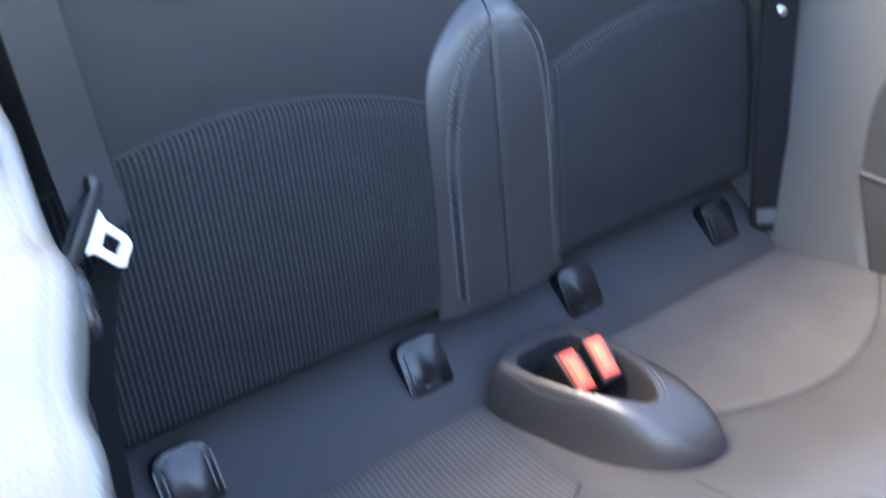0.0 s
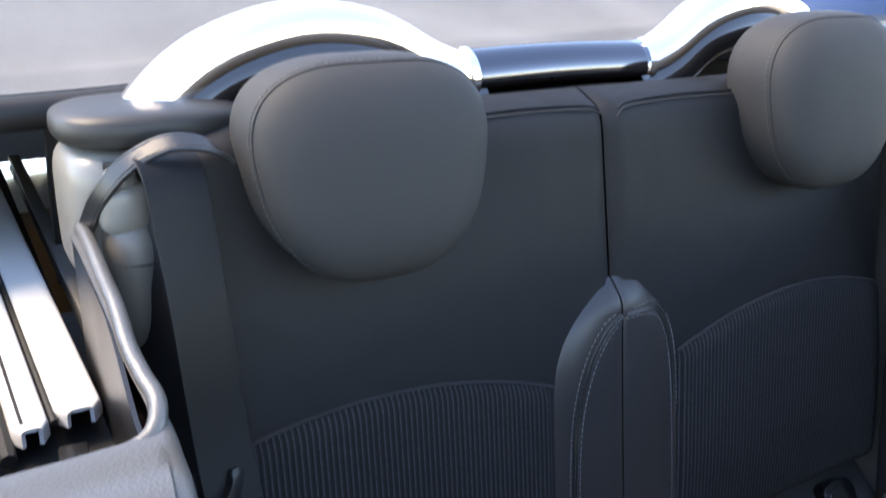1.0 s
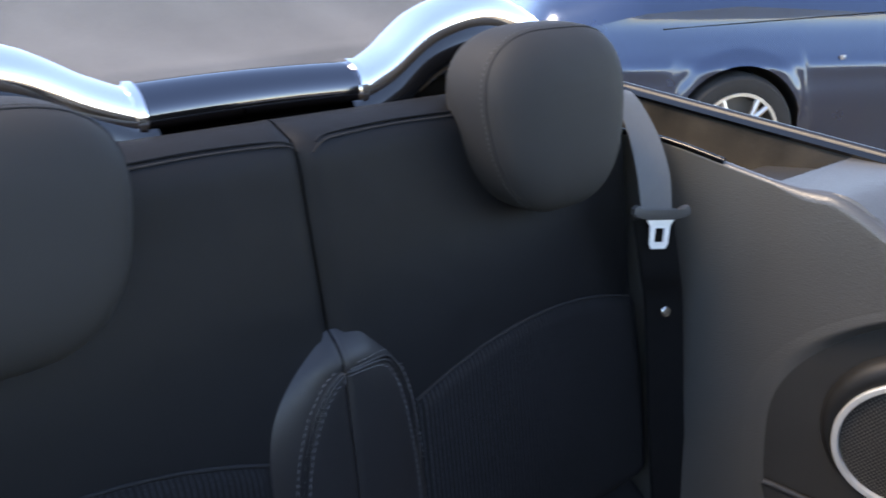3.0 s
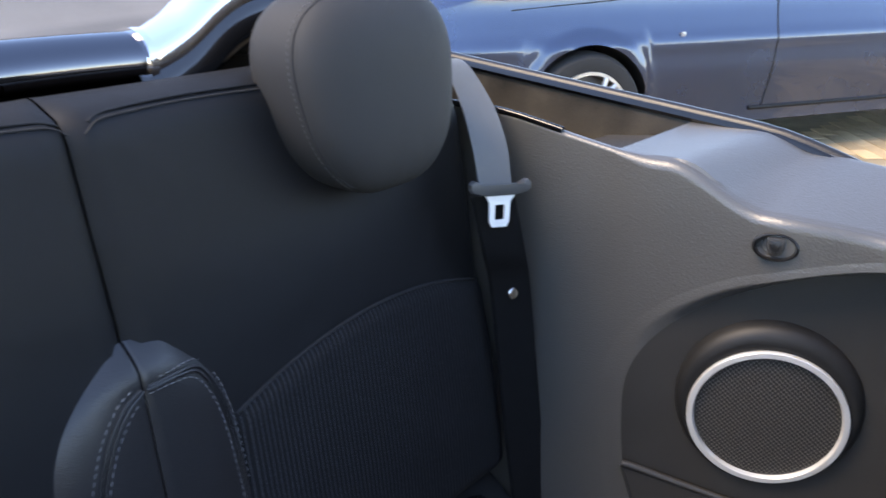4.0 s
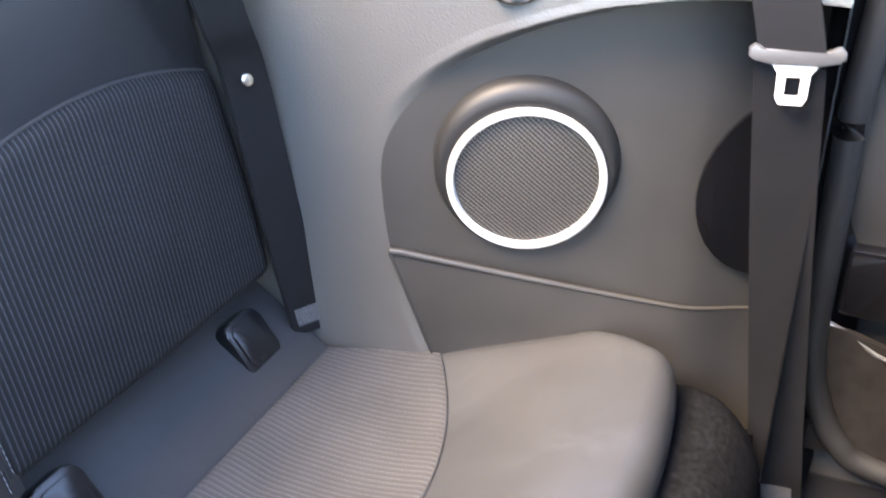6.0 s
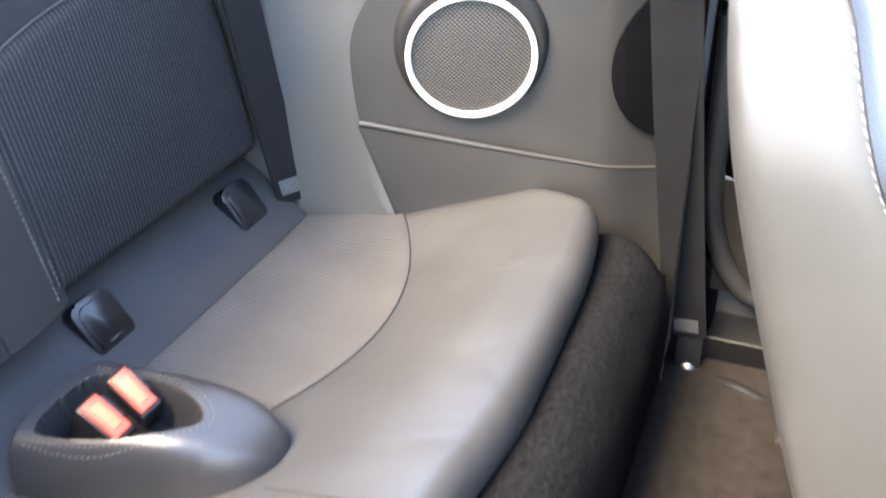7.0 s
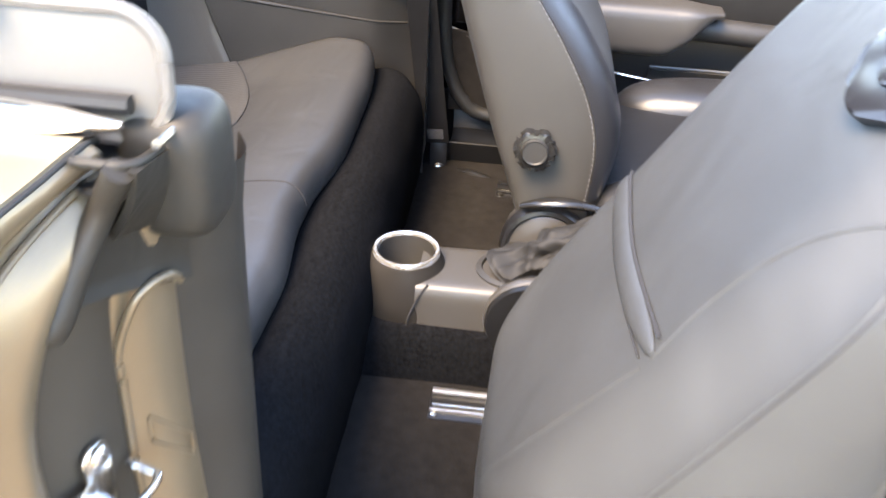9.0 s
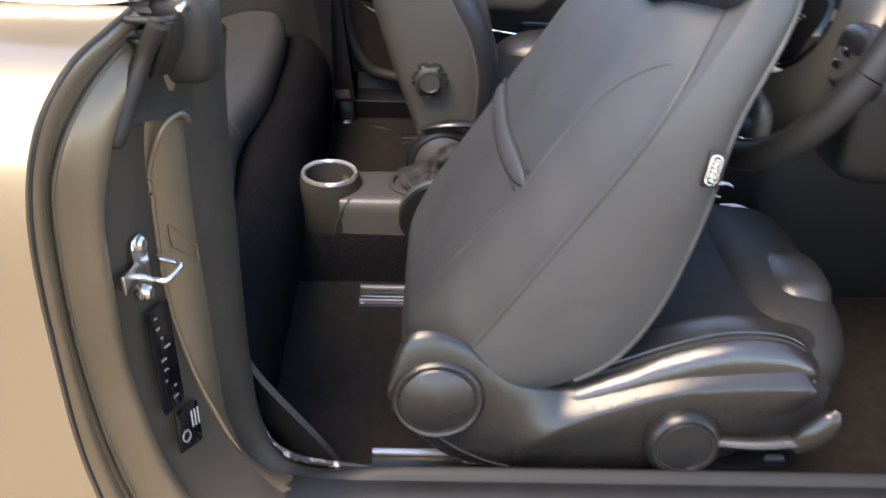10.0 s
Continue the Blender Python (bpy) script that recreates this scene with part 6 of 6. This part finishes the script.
striker = thing("door_striker", "shiny zinc door striker on the pillar", "door striker", at=(-0.735, -0.52, 0.74))
ms = facing((-0.735, -0.518, 0.738), (-0.25, -0.97, 0.0))
part("base_plate", prism(rounded(0.022, 0.070, 0.010), 0.004, ms, 0.0015), STEEL, striker)
loopm = [(-0.010, 0.0, 0.0), (-0.010, 0.0, 0.020), (-0.007, 0.0, 0.027), (0.006, 0.0, 0.029), (0.019, 0.0, 0.027), (0.023, 0.0, 0.020), (0.022, 0.002, 0.0)]
part("loop", tube(spline([ms @ Vector((x + 0.004, y - 0.006, z)) for x, y, z in loopm], 30), 0.0030, 10), CHROME, striker)
for y in (-0.027, 0.027):
    part("screw", lathe([(0.0072, 0.002), (0.0072, 0.005), (0.005, 0.0075), (0.0, 0.007)], 18, ms @ pose(0, y, 0)), STEEL, striker)
part("side_tab", box((0.026, 0.020, 0.004), ms @ pose(-0.022, 0.002, 0.003), 0.001), STEEL, striker)

WORN = material("scuffed_black_edge", (0.012, 0.012, 0.013), 0.5, vary=0.2, scale=70)
ramp_ = [n for n in WORN.node_tree.nodes if n.type == "VALTORGB"][0]
ramp_.color_ramp.elements[0].position, ramp_.color_ramp.elements[1].position = 0.55, 0.60
ramp_.color_ramp.elements[1].color = (0.45, 0.45, 0.44, 1)
part("worn_sill_edge", tube([CURVES[6][k] + Vector((0.004, 0, 0.006)) for k in range(58, 78)], 0.0045, 8), WORN, car, "scuffed edge of the sill")

# stickers on the jamb: dark plate with unreadable print
plate = thing("type_plate_sticker", "black type plate sticker with small white print", "sticker", at=(-0.72, -0.53, 0.58))
mp = facing((-0.7375, -0.5285, 0.634), (-0.32, -0.93, 0.12), (0.05, -0.2, 0.97))
part("plate", prism(rounded(0.034, 0.115, 0.003), 0.0016, mp, 0.0004), GLOSS, plate)
random.seed(4)
for k in range(9):
    part("print_bar", box((random.uniform(0.003, 0.010), 0.0012, 0.0006), mp @ pose(random.uniform(-0.007, 0.007), 0.046 - 0.0115 * k, 0.001), 0), GREYPRINT, plate)
tyreplate = thing("pressure_sticker", "black and white pressure sticker on the pillar", "sticker", at=(-0.70, -0.55, 0.50))
mt = facing((-0.7420, -0.5425, 0.548), (-0.36, -0.91, 0.2), (0.10, -0.30, 0.93))
part("plate", prism(rounded(0.036, 0.046, 0.003), 0.0016, mt, 0.0004), GLOSS, tyreplate)
part("symbol", lathe([(0.008, 0.0012), (0.008, 0.0018), (0.0065, 0.0018), (0.0065, 0.0012)], 28, mt @ pose(-0.006, -0.008, 0) @ Matrix.Diagonal((0.8, 0.8, 1, 1))), GREYPRINT, tyreplate)
for k in range(3):
    part("print_bar", box((0.0022, 0.018, 0.0006), mt @ pose(0.006 + 0.005 * k, 0.006, 0.001), 0), GREYPRINT, tyreplate)


# ---------------------------------------------------------------- passenger door, shut
pdoor = thing("passenger_door", "shut passenger door with grey armrest and chrome strip", "car door", at=(0.68, -1.15, 0.36))


def door_skin(u, v):
    y, z = lerp(-0.60, -1.99, u), lerp(0.30, 0.985, v)
    x = 0.668 + 0.03 * smooth(0.75, 0.60, z) * smooth(0.36, 0.5, z)
    return (x, y, z)


part("inner_panel", sheet(door_skin, 40, 30, 0.03), TRIMDARK, pdoor)
part("outer_skin", sheet(lambda u, v: (0.86, lerp(-0.58, -1.99, u), lerp(0.26, 0.98, v)), 8, 8, 0.004), PAINT, pdoor)
part("sill_cap", box((0.19, 1.39, 0.03), pose(0.765, -1.295, 0.985), 0.01), TRIM, pdoor)
rings_ = []
for k in range(31):
    y = lerp(-0.70, -1.136, k / 30)
    top = 0.698 - 0.012 * smooth(-1.06, -1.136, y)
    low = min(lerp(0.596, 0.676, smooth(-1.02, -1.16, y) * 1.25), top - 0.014)
    dx = 0.046 - 0.018 * smooth(-1.08, -1.136, y)
    rings_.append([(0.660 - dx + dx * 1.0 * math.copysign(abs(math.cos(a)) ** 0.55, math.cos(a)), y, (top + low) / 2 + (top - low) / 2 * math.copysign(abs(math.sin(a)) ** 0.5, math.sin(a))) for a in [2 * math.pi * i / 28 for i in range(28)]])
part("armrest", loft(rings_), CONSOLE, pdoor, "rounded grey armrest")
part("pull", tube([(0.645, -1.09, 0.642), (0.648, -1.20, 0.636), (0.655, -1.32, 0.628)], 0.024, 14), TRIMDARK, pdoor)
part("pocket_rim", tube(spline(((0.645, -0.90, 0.546), (0.640, -0.95, 0.538), (0.640, -1.04, 0.526), (0.638, -1.13, 0.520), (0.645, -1.36, 0.530)), 24), 0.0036, 8), CHROME, pdoor, "chrome strip along the door pocket")
part("door_pocket", sheet(lambda u, v: (lerp(0.640, 0.655, v), lerp(-1.018, -1.40, u), lerp(0.558, 0.516, v)), 24, 4, 0.010), TRIMDARK, pdoor, "charcoal face of the door pocket")
part("pocket_ridge", tube([(0.637, lerp(-1.018, -1.40, k / 20), 0.559) for k in range(21)], 0.0030, 8), TRIM, pdoor)
part("lower_strip", tube([(0.642, lerp(-0.90, -1.30, k / 16), 0.478 - 0.010 * k / 16) for k in range(17)], 0.0028, 8), PLASTIC, pdoor)
part("rear_pocket_lip", tube(spline(((0.655, -0.610, 0.598), (0.652, -0.641, 0.587), (0.650, -0.676, 0.569), (0.650, -0.76, 0.556)), 16), 0.0038, 8), TRIM, pdoor)
part("rear_pocket", sheet(lambda u, v: (0.656 + 0.004 * v, lerp(-0.608, -0.90, u), lerp(lerp(0.598, 0.548, smooth(0, 0.6, u)), 0.42, v)), 20, 8, 0.008), MATCARPET, pdoor, "carpeted rear pocket of the door")
md = facing((0.652, -1.38, 0.600), (-1, 0.25, 0.1))
part("door_speaker", lathe([(0.085, -0.02), (0.085, 0.004), (0.070, 0.014), (0.0, 0.016)], 44, md), TRIMDARK, pdoor)
part("speaker_ring", lathe([(0.064, 0.008), (0.064, 0.017), (0.057, 0.020), (0.054, 0.014)], 48, md), SILVER, pdoor)
part("weather_seal", tube(spline(((0.648, -0.598, 0.96), (0.648, -0.592, 0.842), (0.648, -0.594, 0.714), (0.648, -0.597, 0.592), (0.648, -0.609, 0.517), (0.648, -0.644, 0.445), (0.650, -0.706, 0.412), (0.655, -0.95, 0.385)), 48), 0.015, 12), RUBBER, pdoor)
part("window_switch_trim", box((0.03, 0.20, 0.085), pose(0.676, -0.715, 0.648), 0.006), GLOSS, pdoor)
part("latch_bezel", box((0.008, 0.05, 0.014), pose(0.656, -0.625, 0.905), 0.003), CHROME, pdoor)
pillar = thing("passenger_pillar_trim", "black lower trim of the passenger door pillar", "pillar trim", at=(0.65, -0.58, 0.3))
part("lower_trim", sheet(lambda u, v: (lerp(0.590, 0.665, u), lerp(-0.552, -0.625, u), lerp(0.285, 0.469, v)), 10, 10, 0.01), CARPET, pillar)
part("upper_trim", sheet(lambda u, v: (lerp(0.640, 0.690, u), lerp(-0.560, -0.640, u), lerp(0.44, 0.965, v)), 10, 20, 0.01), GLOSS, pillar)
part("sill_cover", sheet(lambda u, v: (lerp(0.60, 0.665, math.sin(v * math.pi / 2)), lerp(-0.60, -1.75, u), lerp(0.287, 0.372, 1 - math.cos(v * math.pi / 2))), 20, 10, 0.004), BLACKPL, pillar)
dpillar = thing("driver_pillar_trim", "black lower trim of the driver door pillar", "pillar trim", at=(-0.6, -0.56, 0.3))
part("lower_trim", sheet(lambda u, v: (lerp(-0.53, -0.602, u), lerp(-0.525, lerp(-0.70, -0.558, smooth(0, 0.5, v)), u), lerp(0.287, 0.87, v)), 12, 20, 0.008), RUBBER, dpillar)


# ---------------------------------------------------------------- dashboard and steering wheel
dash = thing("dashboard", "black dashboard under the windscreen", "dashboard", at=(0, -1.8, 0.6))
part("top_roll", blob((0, -1.80, 0.86), 0.66, 0.17, 0.13, 0.5, 0.25, 48, 20), TRIMDARK, dash)
part("lower_panel", blob((0, -1.86, 0.62), 0.66, 0.12, 0.18, 0.4, 0.2, 40, 16), BLACKPL, dash)
part("centre_panel", blob((0, -1.58, 0.56), 0.125, 0.235, 0.30, 0.35, 0.3, 36, 20), RUBBER, dash)
part("panel_trim", tube(spline(((-0.118, -1.290, 0.490), (-0.120, -1.318, 0.487), (-0.120, -1.345, 0.476), (-0.116, -1.372, 0.458)), 16), lambda t: 0.0012 + 0.0042 * math.sin(math.pi * t), 8), SILVER, dash, "curved silver trim strip")
part("panel_trim", tube([(-0.118, -1.288 + 0.019 * math.sin(radians(a)), 0.517 + 0.013 * math.cos(radians(a))) for a in range(-60, 190, 10)], lambda t: 0.0015 + 0.002 * math.sin(math.pi * t), 8), SILVER, dash, "curved silver trim strip")
part("knee_panel", blob((0, -1.74, 0.55), 0.66, 0.12, 0.20, 0.4, 0.2, 40, 16), RUBBER, dash)
# unseen panel, added to keep light from the left out of the footwell
part("footwell_light_block", sheet(lambda u, v: (-0.665, lerp(-1.52, -2.0, u), lerp(0.29, 0.92, v)), 6, 6, 0.02), BLACKPL, dash)

BOSS = material("grey_airbag_cover_plastic", (0.030, 0.031, 0.027), 0.36, vary=0.1, scale=9, grain=0.3, grain_scale=1300)
wheel = thing("steering_wheel", "black leather steering wheel with a gloss hub", "steering wheel", at=(-0.37, -1.25, 0.87))
mw = facing((-0.37, -1.245, 0.878), (0, 0.90, 0.44))
part("rim", tube([mw @ Vector((0.178 * math.cos(2 * math.pi * k / 72), 0.178 * math.sin(2 * math.pi * k / 72), 0)) for k in range(73)], 0.018, 16, up=(0, 0.9, 0.44)), RUBBER, wheel)
part("hub", lathe([(0.058, -0.020), (0.060, 0.004), (0.055, 0.014), (0.040, 0.021), (0.0, 0.025)], 48, mw), GLOSS, wheel, "gloss black hub cover")
part("hub_edge", lathe([(0.060, -0.004), (0.0625, 0.003), (0.0615, 0.007), (0.058, 0.006)], 48, mw), GLOSS, wheel)
emblem = part("emblem", lathe([(0.0105, 0.0), (0.0105, 0.003), (0.0085, 0.0042), (0.0, 0.0045)], 24, mw @ pose(0, 0.004, 0.0235)), CHROME, wheel, "small winged metal emblem")
for sx in (-1, 1):
    for k in range(4):
        part("emblem_wing", box((0.017 - 0.003 * k, 0.0024, 0.0022), mw @ pose(sx * (0.0195 - 0.0015 * k), 0.008 - 0.0046 * k, 0.0232, 0, sx * 8, 0), 0.0004), CHROME, emblem)
    part("spoke", blob(mw @ Vector((sx * 0.135, 0.004, -0.010)), 0.040, 0.020, 0.040, 0.6, 0.6, 24, 14), BLACKPL, wheel)
    pod = part("button_pod", lathe([(0.035, -0.012), (0.035, 0.004), (0.031, 0.009), (0.0, 0.010)], 36, mw @ pose(sx * 0.142, 0.008, 0.004) @ Matrix.Diagonal((0.85, 1.05, 1, 1))), TRIMDARK, wheel)
    for k in range(3):
        part("button", box((0.016, 0.007, 0.003), mw @ pose(sx * (0.138 + 0.003 * k), -0.008 + 0.015 * k, 0.0145), 0.001), GLOSS, pod)
part("boss", lathe([(0.125, -0.055), (0.124, -0.030), (0.116, -0.013), (0.098, -0.002), (0.070, 0.004), (0.0, 0.005)], 56, mw), BOSS, wheel, "smooth dark grey airbag cover round the hub")
part("silver_crescent", tube([mw @ Vector((0.0635 * math.cos(radians(a)), 0.0635 * math.sin(radians(a)), 0.004)) for a in range(238, 303, 5)], lambda t: 0.0006 + 0.0058 * math.sin(math.pi * t), 8), SILVER, wheel, "bright silver crescent under the hub")
part("lower_spoke", blob(mw @ Vector((0, -0.128, -0.016)), 0.052, 0.016, 0.040, 0.6, 0.6, 24, 14), BOSS, wheel)
part("rim_trim", tube([mw @ Vector((0.158 * math.cos(radians(a)), 0.158 * math.sin(radians(a)), 0.004)) for a in range(215, 326, 3)], lambda t: 0.0010 + 0.0026 * math.sin(math.pi * t), 8), CHROME, wheel, "chrome arc inside the lower rim")
for k in range(3):
    part("spoke_screw", lathe([(0.006, 0.0), (0.006, 0.004), (0.0, 0.007)], 16, mw @ pose(-0.022 + 0.022 * k, -0.140, 0.002)), CHROME, wheel)
part("column_shroud", blob((-0.37, -1.43, 0.765), 0.061, 0.125, 0.085, 0.4, 0.35, 32, 18), BLACKPL, wheel)
part("column", tube([mw @ Vector((0, 0, -0.03)), mw @ Vector((0, 0, -0.50))], 0.055, 20), BLACKPL, wheel)
note = thing("warning_sticker", "small yellow warning sticker beyond the steering wheel", "sticker", at=(-0.43, -1.385, 0.72))
part("sticker", box((0.002, 0.030, 0.026), pose(-0.4315, -1.385, 0.722, 10), 0.0005), YELLOW, note)
part("print_bar", box((0.001, 0.018, 0.002), pose(-0.4328, -1.385, 0.724, 10), 0), BLACKPL, note)


# ---------------------------------------------------------------- parked blue car
def blue_car():
    fw, rw = Vector((3.64, 1.655, 0)), Vector((5.95, 0.20, 0))
    ax = (fw - rw).normalized()
    base_len = (fw - rw).length
    side = Vector((ax.y, -ax.x, 0))
    if side.dot(Vector((-1, 0, 0))) < 0:
        side = -side
    m = Matrix((ax, side, Vector((0, 0, 1)))).transposed().to_4x4()
    m.translation = rw + Vector((0, 0, GROUND)) - side * 0.86
    root = thing("parked_car", "dark blue hatchback parked alongside, silver alloy wheels", "car", at=m.translation)
    R = 0.317
    # side line: (distance ahead of the rear hub, lower edge, shoulder, roof or bonnet line)
    stations = [(-0.72, 0.42, 0.62, 0.70), (-0.60, 0.27, 0.80, 0.98), (-0.30, 0.22, 0.86, 1.30), (0.3, 0.20, 0.87, 1.44), (1.0, 0.20, 0.87, 1.46), (1.55, 0.20, 0.87, 1.34),
                (2.15, 0.20, 0.92, 1.16), (base_len, 0.21, 0.95, 1.17), (base_len + 0.50, 0.22, 0.92, 1.13), (base_len + 0.92, 0.26, 0.82, 1.00), (base_len + 1.20, 0.34, 0.58, 0.64)]
    L0, L1 = stations[0][0], stations[-1][0]

    def val(x, k):
        return table_linear([(a[0], a[k]) for a in stations], x)

    def half(x):
        return 0.83 - 0.16 * smooth(base_len + 0.3, base_len + 1.20, x) ** 1.5 - 0.10 * smooth(-0.35, -0.72, x)

    def flank(u, v, sgn):
        x = lerp(L0, L1, u)
        lo, sh = val(x, 1), val(x, 2)
        # wheel arches cut the lower edge
        for hub in (0.0, base_len):
            d = abs(x - hub)
            if d < 0.355:
                lo = max(lo, R + math.sqrt(0.355 ** 2 - d * d) - 0.0)
        z = lerp(lo, sh, v)
        lip = 0.0
        for hub in (0.0, base_len):
            q = math.hypot(x - hub, z - R)
            lip += 0.018 * smooth(0.44, 0.37, q)
        y = half(x) - 0.055 * smooth(0.55, 0.20, z) - 0.05 * smooth(0.62, 0.9, z) + lip + 0.010 * math.exp(-((z - 0.66) / 0.035) ** 2)
        return m @ Vector((x, sgn * y, z))
    for sgn in (1, -1):
        part("flank", sheet(lambda u, v: flank(u, v, sgn), 170, 26), BLUEPAINT, root)

        def inner(u, v):
            p = m.inverted() @ flank(u, 0.0, sgn)
            return m @ Vector((p.x, p.y - sgn * 0.30 * v, p.z))
        part("arch_lining", sheet(inner, 170, 3), RUBBER, root)

    def upper(u, v):
        x = lerp(L0, L1, u)
        sh, top = val(x, 2), val(x, 3)
        w = half(x) - 0.05 * smooth(0.62, 0.9, sh)
        a = lerp(-1, 1, v)
        rise = max(0.0, 1 - abs(a) ** lerp(3.0, 5.0, smooth(1.9, 2.2, x)))
        return m @ Vector((x, w * a * (1 - 0.12 * rise * smooth(1.0, 1.3, top) * 0), sh + (top - sh) * rise ** 0.8))
    part("bonnet_and_roof", sheet(upper, 120, 40), BLUEPAINT, root)
    part("underside", sheet(lambda u, v: m @ Vector((lerp(L0 + 0.1, L1 - 0.1, u), lerp(-0.70, 0.70, v), 0.20)), 10, 4), RUBBER, root)

    def line(xz, dy=0.004, sgn=1):
        out = []
        for x, z in xz:
            lo, sh = val(x, 1), val(x, 2)
            p = m.inverted() @ flank((x - L0) / (L1 - L0), max(0, min(1, (z - lo) / (sh - lo))), sgn)
            out.append(m @ Vector((x, p.y + sgn * dy * 0.2, z)))
        return out
    part("door_gap", tube(line([(0.50, 0.26 + 0.028 * k) for k in range(22)]), 0.004, 6), RUBBER, root)
    part("door_gap", tube(line([(1.62 - 0.002 * k, 0.26 + 0.028 * k) for k in range(22)]), 0.004, 6), RUBBER, root)
    part("bonnet_gap", tube(line([(1.95 + 0.07 * k, 0.915 - 0.004 * k) for k in range(18)]), 0.0035, 6), RUBBER, root)
    part("sill_strip", tube(line([(0.42 + 0.08 * k, 0.275) for k in range(17)]), 0.012, 8), RUBBER, root)
    head = facing(m @ Vector((base_len + 0.84, half(base_len + 0.84) - 0.05, 0.66)), (m.to_3x3() @ Vector((0.55, 0.83, 0.1))))
    part("headlight", blob(head.translation, 0.13, 0.07, 0.03, 0.8, 0.8, 28, 14, m=head.to_3x3().to_4x4()), LENS, root, "clear headlight")
    part("side_repeater", box((0.05, 0.012, 0.025), Matrix.Translation(line([(base_len - 0.55, 0.70)])[0]), 0.004), LENS, root)
    for k, (x0, x1) in enumerate(((0.12, 0.86), (0.92, 1.60))):
        part("side_window", sheet(lambda u, v: m @ Vector((lerp(x0 + 0.05 * v, x1 - 0.22 * v * k, u), lerp(0.792, 0.60, v), lerp(0.90, 1.30, v))), 8, 6, 0.006), GLOSS, root)

    for hub in (0.0, base_len):
        for sgn in (1, -1):
            mh = m @ Matrix.Translation((hub, sgn * 0.755, R)) @ Euler((radians(-90 * sgn), 0, 0)).to_matrix().to_4x4()
            wheel_ = part("wheel", lathe([(0.215, -0.09), (0.28, -0.10), (0.30, -0.085), (R, -0.05), (R, 0.05), (0.303, 0.085), (0.29, 0.098), (0.25, 0.100), (0.222, 0.090), (0.215, 0.02)], 64, mh), TYRE, root)
            part("rim", lathe([(0.222, 0.080), (0.220, 0.094), (0.208, 0.096), (0.200, 0.080), (0.195, 0.02), (0.0, 0.018)], 56, mh), ALLOYDARK, wheel_)
            part("rim_edge", lathe([(0.224, 0.088), (0.222, 0.099), (0.206, 0.099), (0.203, 0.088)], 56, mh), ALLOY, wheel_)
            for k in range(5):
                for d in (-9, 9):
                    a = radians(72 * k + 18)
                    b = a + radians(d)
                    part("spoke", tube([mh @ Vector((0.045 * math.cos(a), 0.045 * math.sin(a), 0.078)), mh @ Vector((0.13 * math.cos((a + b) / 2), 0.13 * math.sin((a + b) / 2), 0.092)), mh @ Vector((0.208 * math.cos(b), 0.208 * math.sin(b), 0.088))], 0.015, 8), ALLOY, wheel_)
            part("hub_cap", lathe([(0.055, 0.06), (0.052, 0.088), (0.03, 0.096), (0.0, 0.097)], 28, mh), ALLOY, wheel_)
    return root


JOINT = material("sand_joint", (0.20, 0.16, 0.10), 0.95, vary=0.3, scale=6)
ALLOYDARK = material("dark_alloy", (0.10, 0.10, 0.10), 0.5, metal=0.6, vary=0.1, scale=20)
blue_car()


# ---------------------------------------------------------------- paving beside the blue car
paving = thing("brick_paving", "buff brick paving under the blue car", "paving", kind="structure", at=(6.5, 0.2, GROUND))
part("bedding", sheet(lambda u, v: (lerp(4.4, 12.0, u), lerp(-3.5, 1.4 - 0.9 * u, v), GROUND + 0.004), 4, 4), JOINT, paving)
brick_bm = box((0.196, 0.096, 0.012), None, 0.004, 1)
brick_me = bpy.data.meshes.new("brick")
brick_bm.to_mesh(brick_me)
brick_me.materials.append(BRICKS)
turn = Euler((0, 0, radians(38))).to_matrix().to_4x4()
random.seed(11)
spots = []
for i in range(-30, 40):
    for j in range(-40, 60):
        p = turn @ Vector((0.2 * i + (0.1 if j % 2 else 0.0), 0.1 * j, 0)) + Vector((7.0, -0.2, 0))
        if 4.9 < p.x < 10.5 and -1.4 < p.y < 1.2 - 0.12 * (p.x - 4.4):
            spots.append(p)
spots.sort(key=lambda p: (p - Vector((6.3, 0.25, 0))).length)
for p in spots[:300]:
    ob = new("brick", brick_me)
    ob.parent = paving
    ob.matrix_basis = Matrix.Translation(p + Vector((0, 0, 0.006 + random.uniform(-0.001, 0.0015))) - Vector((6.5, 0.2, 0))) @ turn @ pose(0, 0, 0, random.uniform(-0.6, 0.6), random.uniform(-0.6, 0.6), random.uniform(-1, 1))
verts, faces = [], []
for p in spots[300:]:
    n0 = len(verts)
    for dx, dy, dz in ((-1, -1, 0), (1, -1, 0), (1, 1, 0), (-1, 1, 0)):
        verts.append(p + turn.to_3x3() @ Vector((dx * 0.097, dy * 0.047, 0)) + Vector((0, 0, GROUND + 0.004)))
    for dx, dy, dz in ((-1, -1, 0), (1, -1, 0), (1, 1, 0), (-1, 1, 0)):
        verts.append(p + turn.to_3x3() @ Vector((dx * 0.094, dy * 0.044, 0)) + Vector((0, 0, GROUND + 0.012)))
    faces += [(n0 + 4, n0 + 5, n0 + 6, n0 + 7)] + [(n0 + k, n0 + (k + 1) % 4, n0 + 4 + (k + 1) % 4, n0 + 4 + k) for k in range(4)]
rest = bpy.data.meshes.new("outer_bricks")
rest.from_pydata([v - Vector((6.5, 0.2, GROUND)) for v in verts], [], faces)
rest.materials.append(BRICKS)
outer = new("outer_bricks", rest)
outer.parent = paving
tagged(outer, kind="stuff")
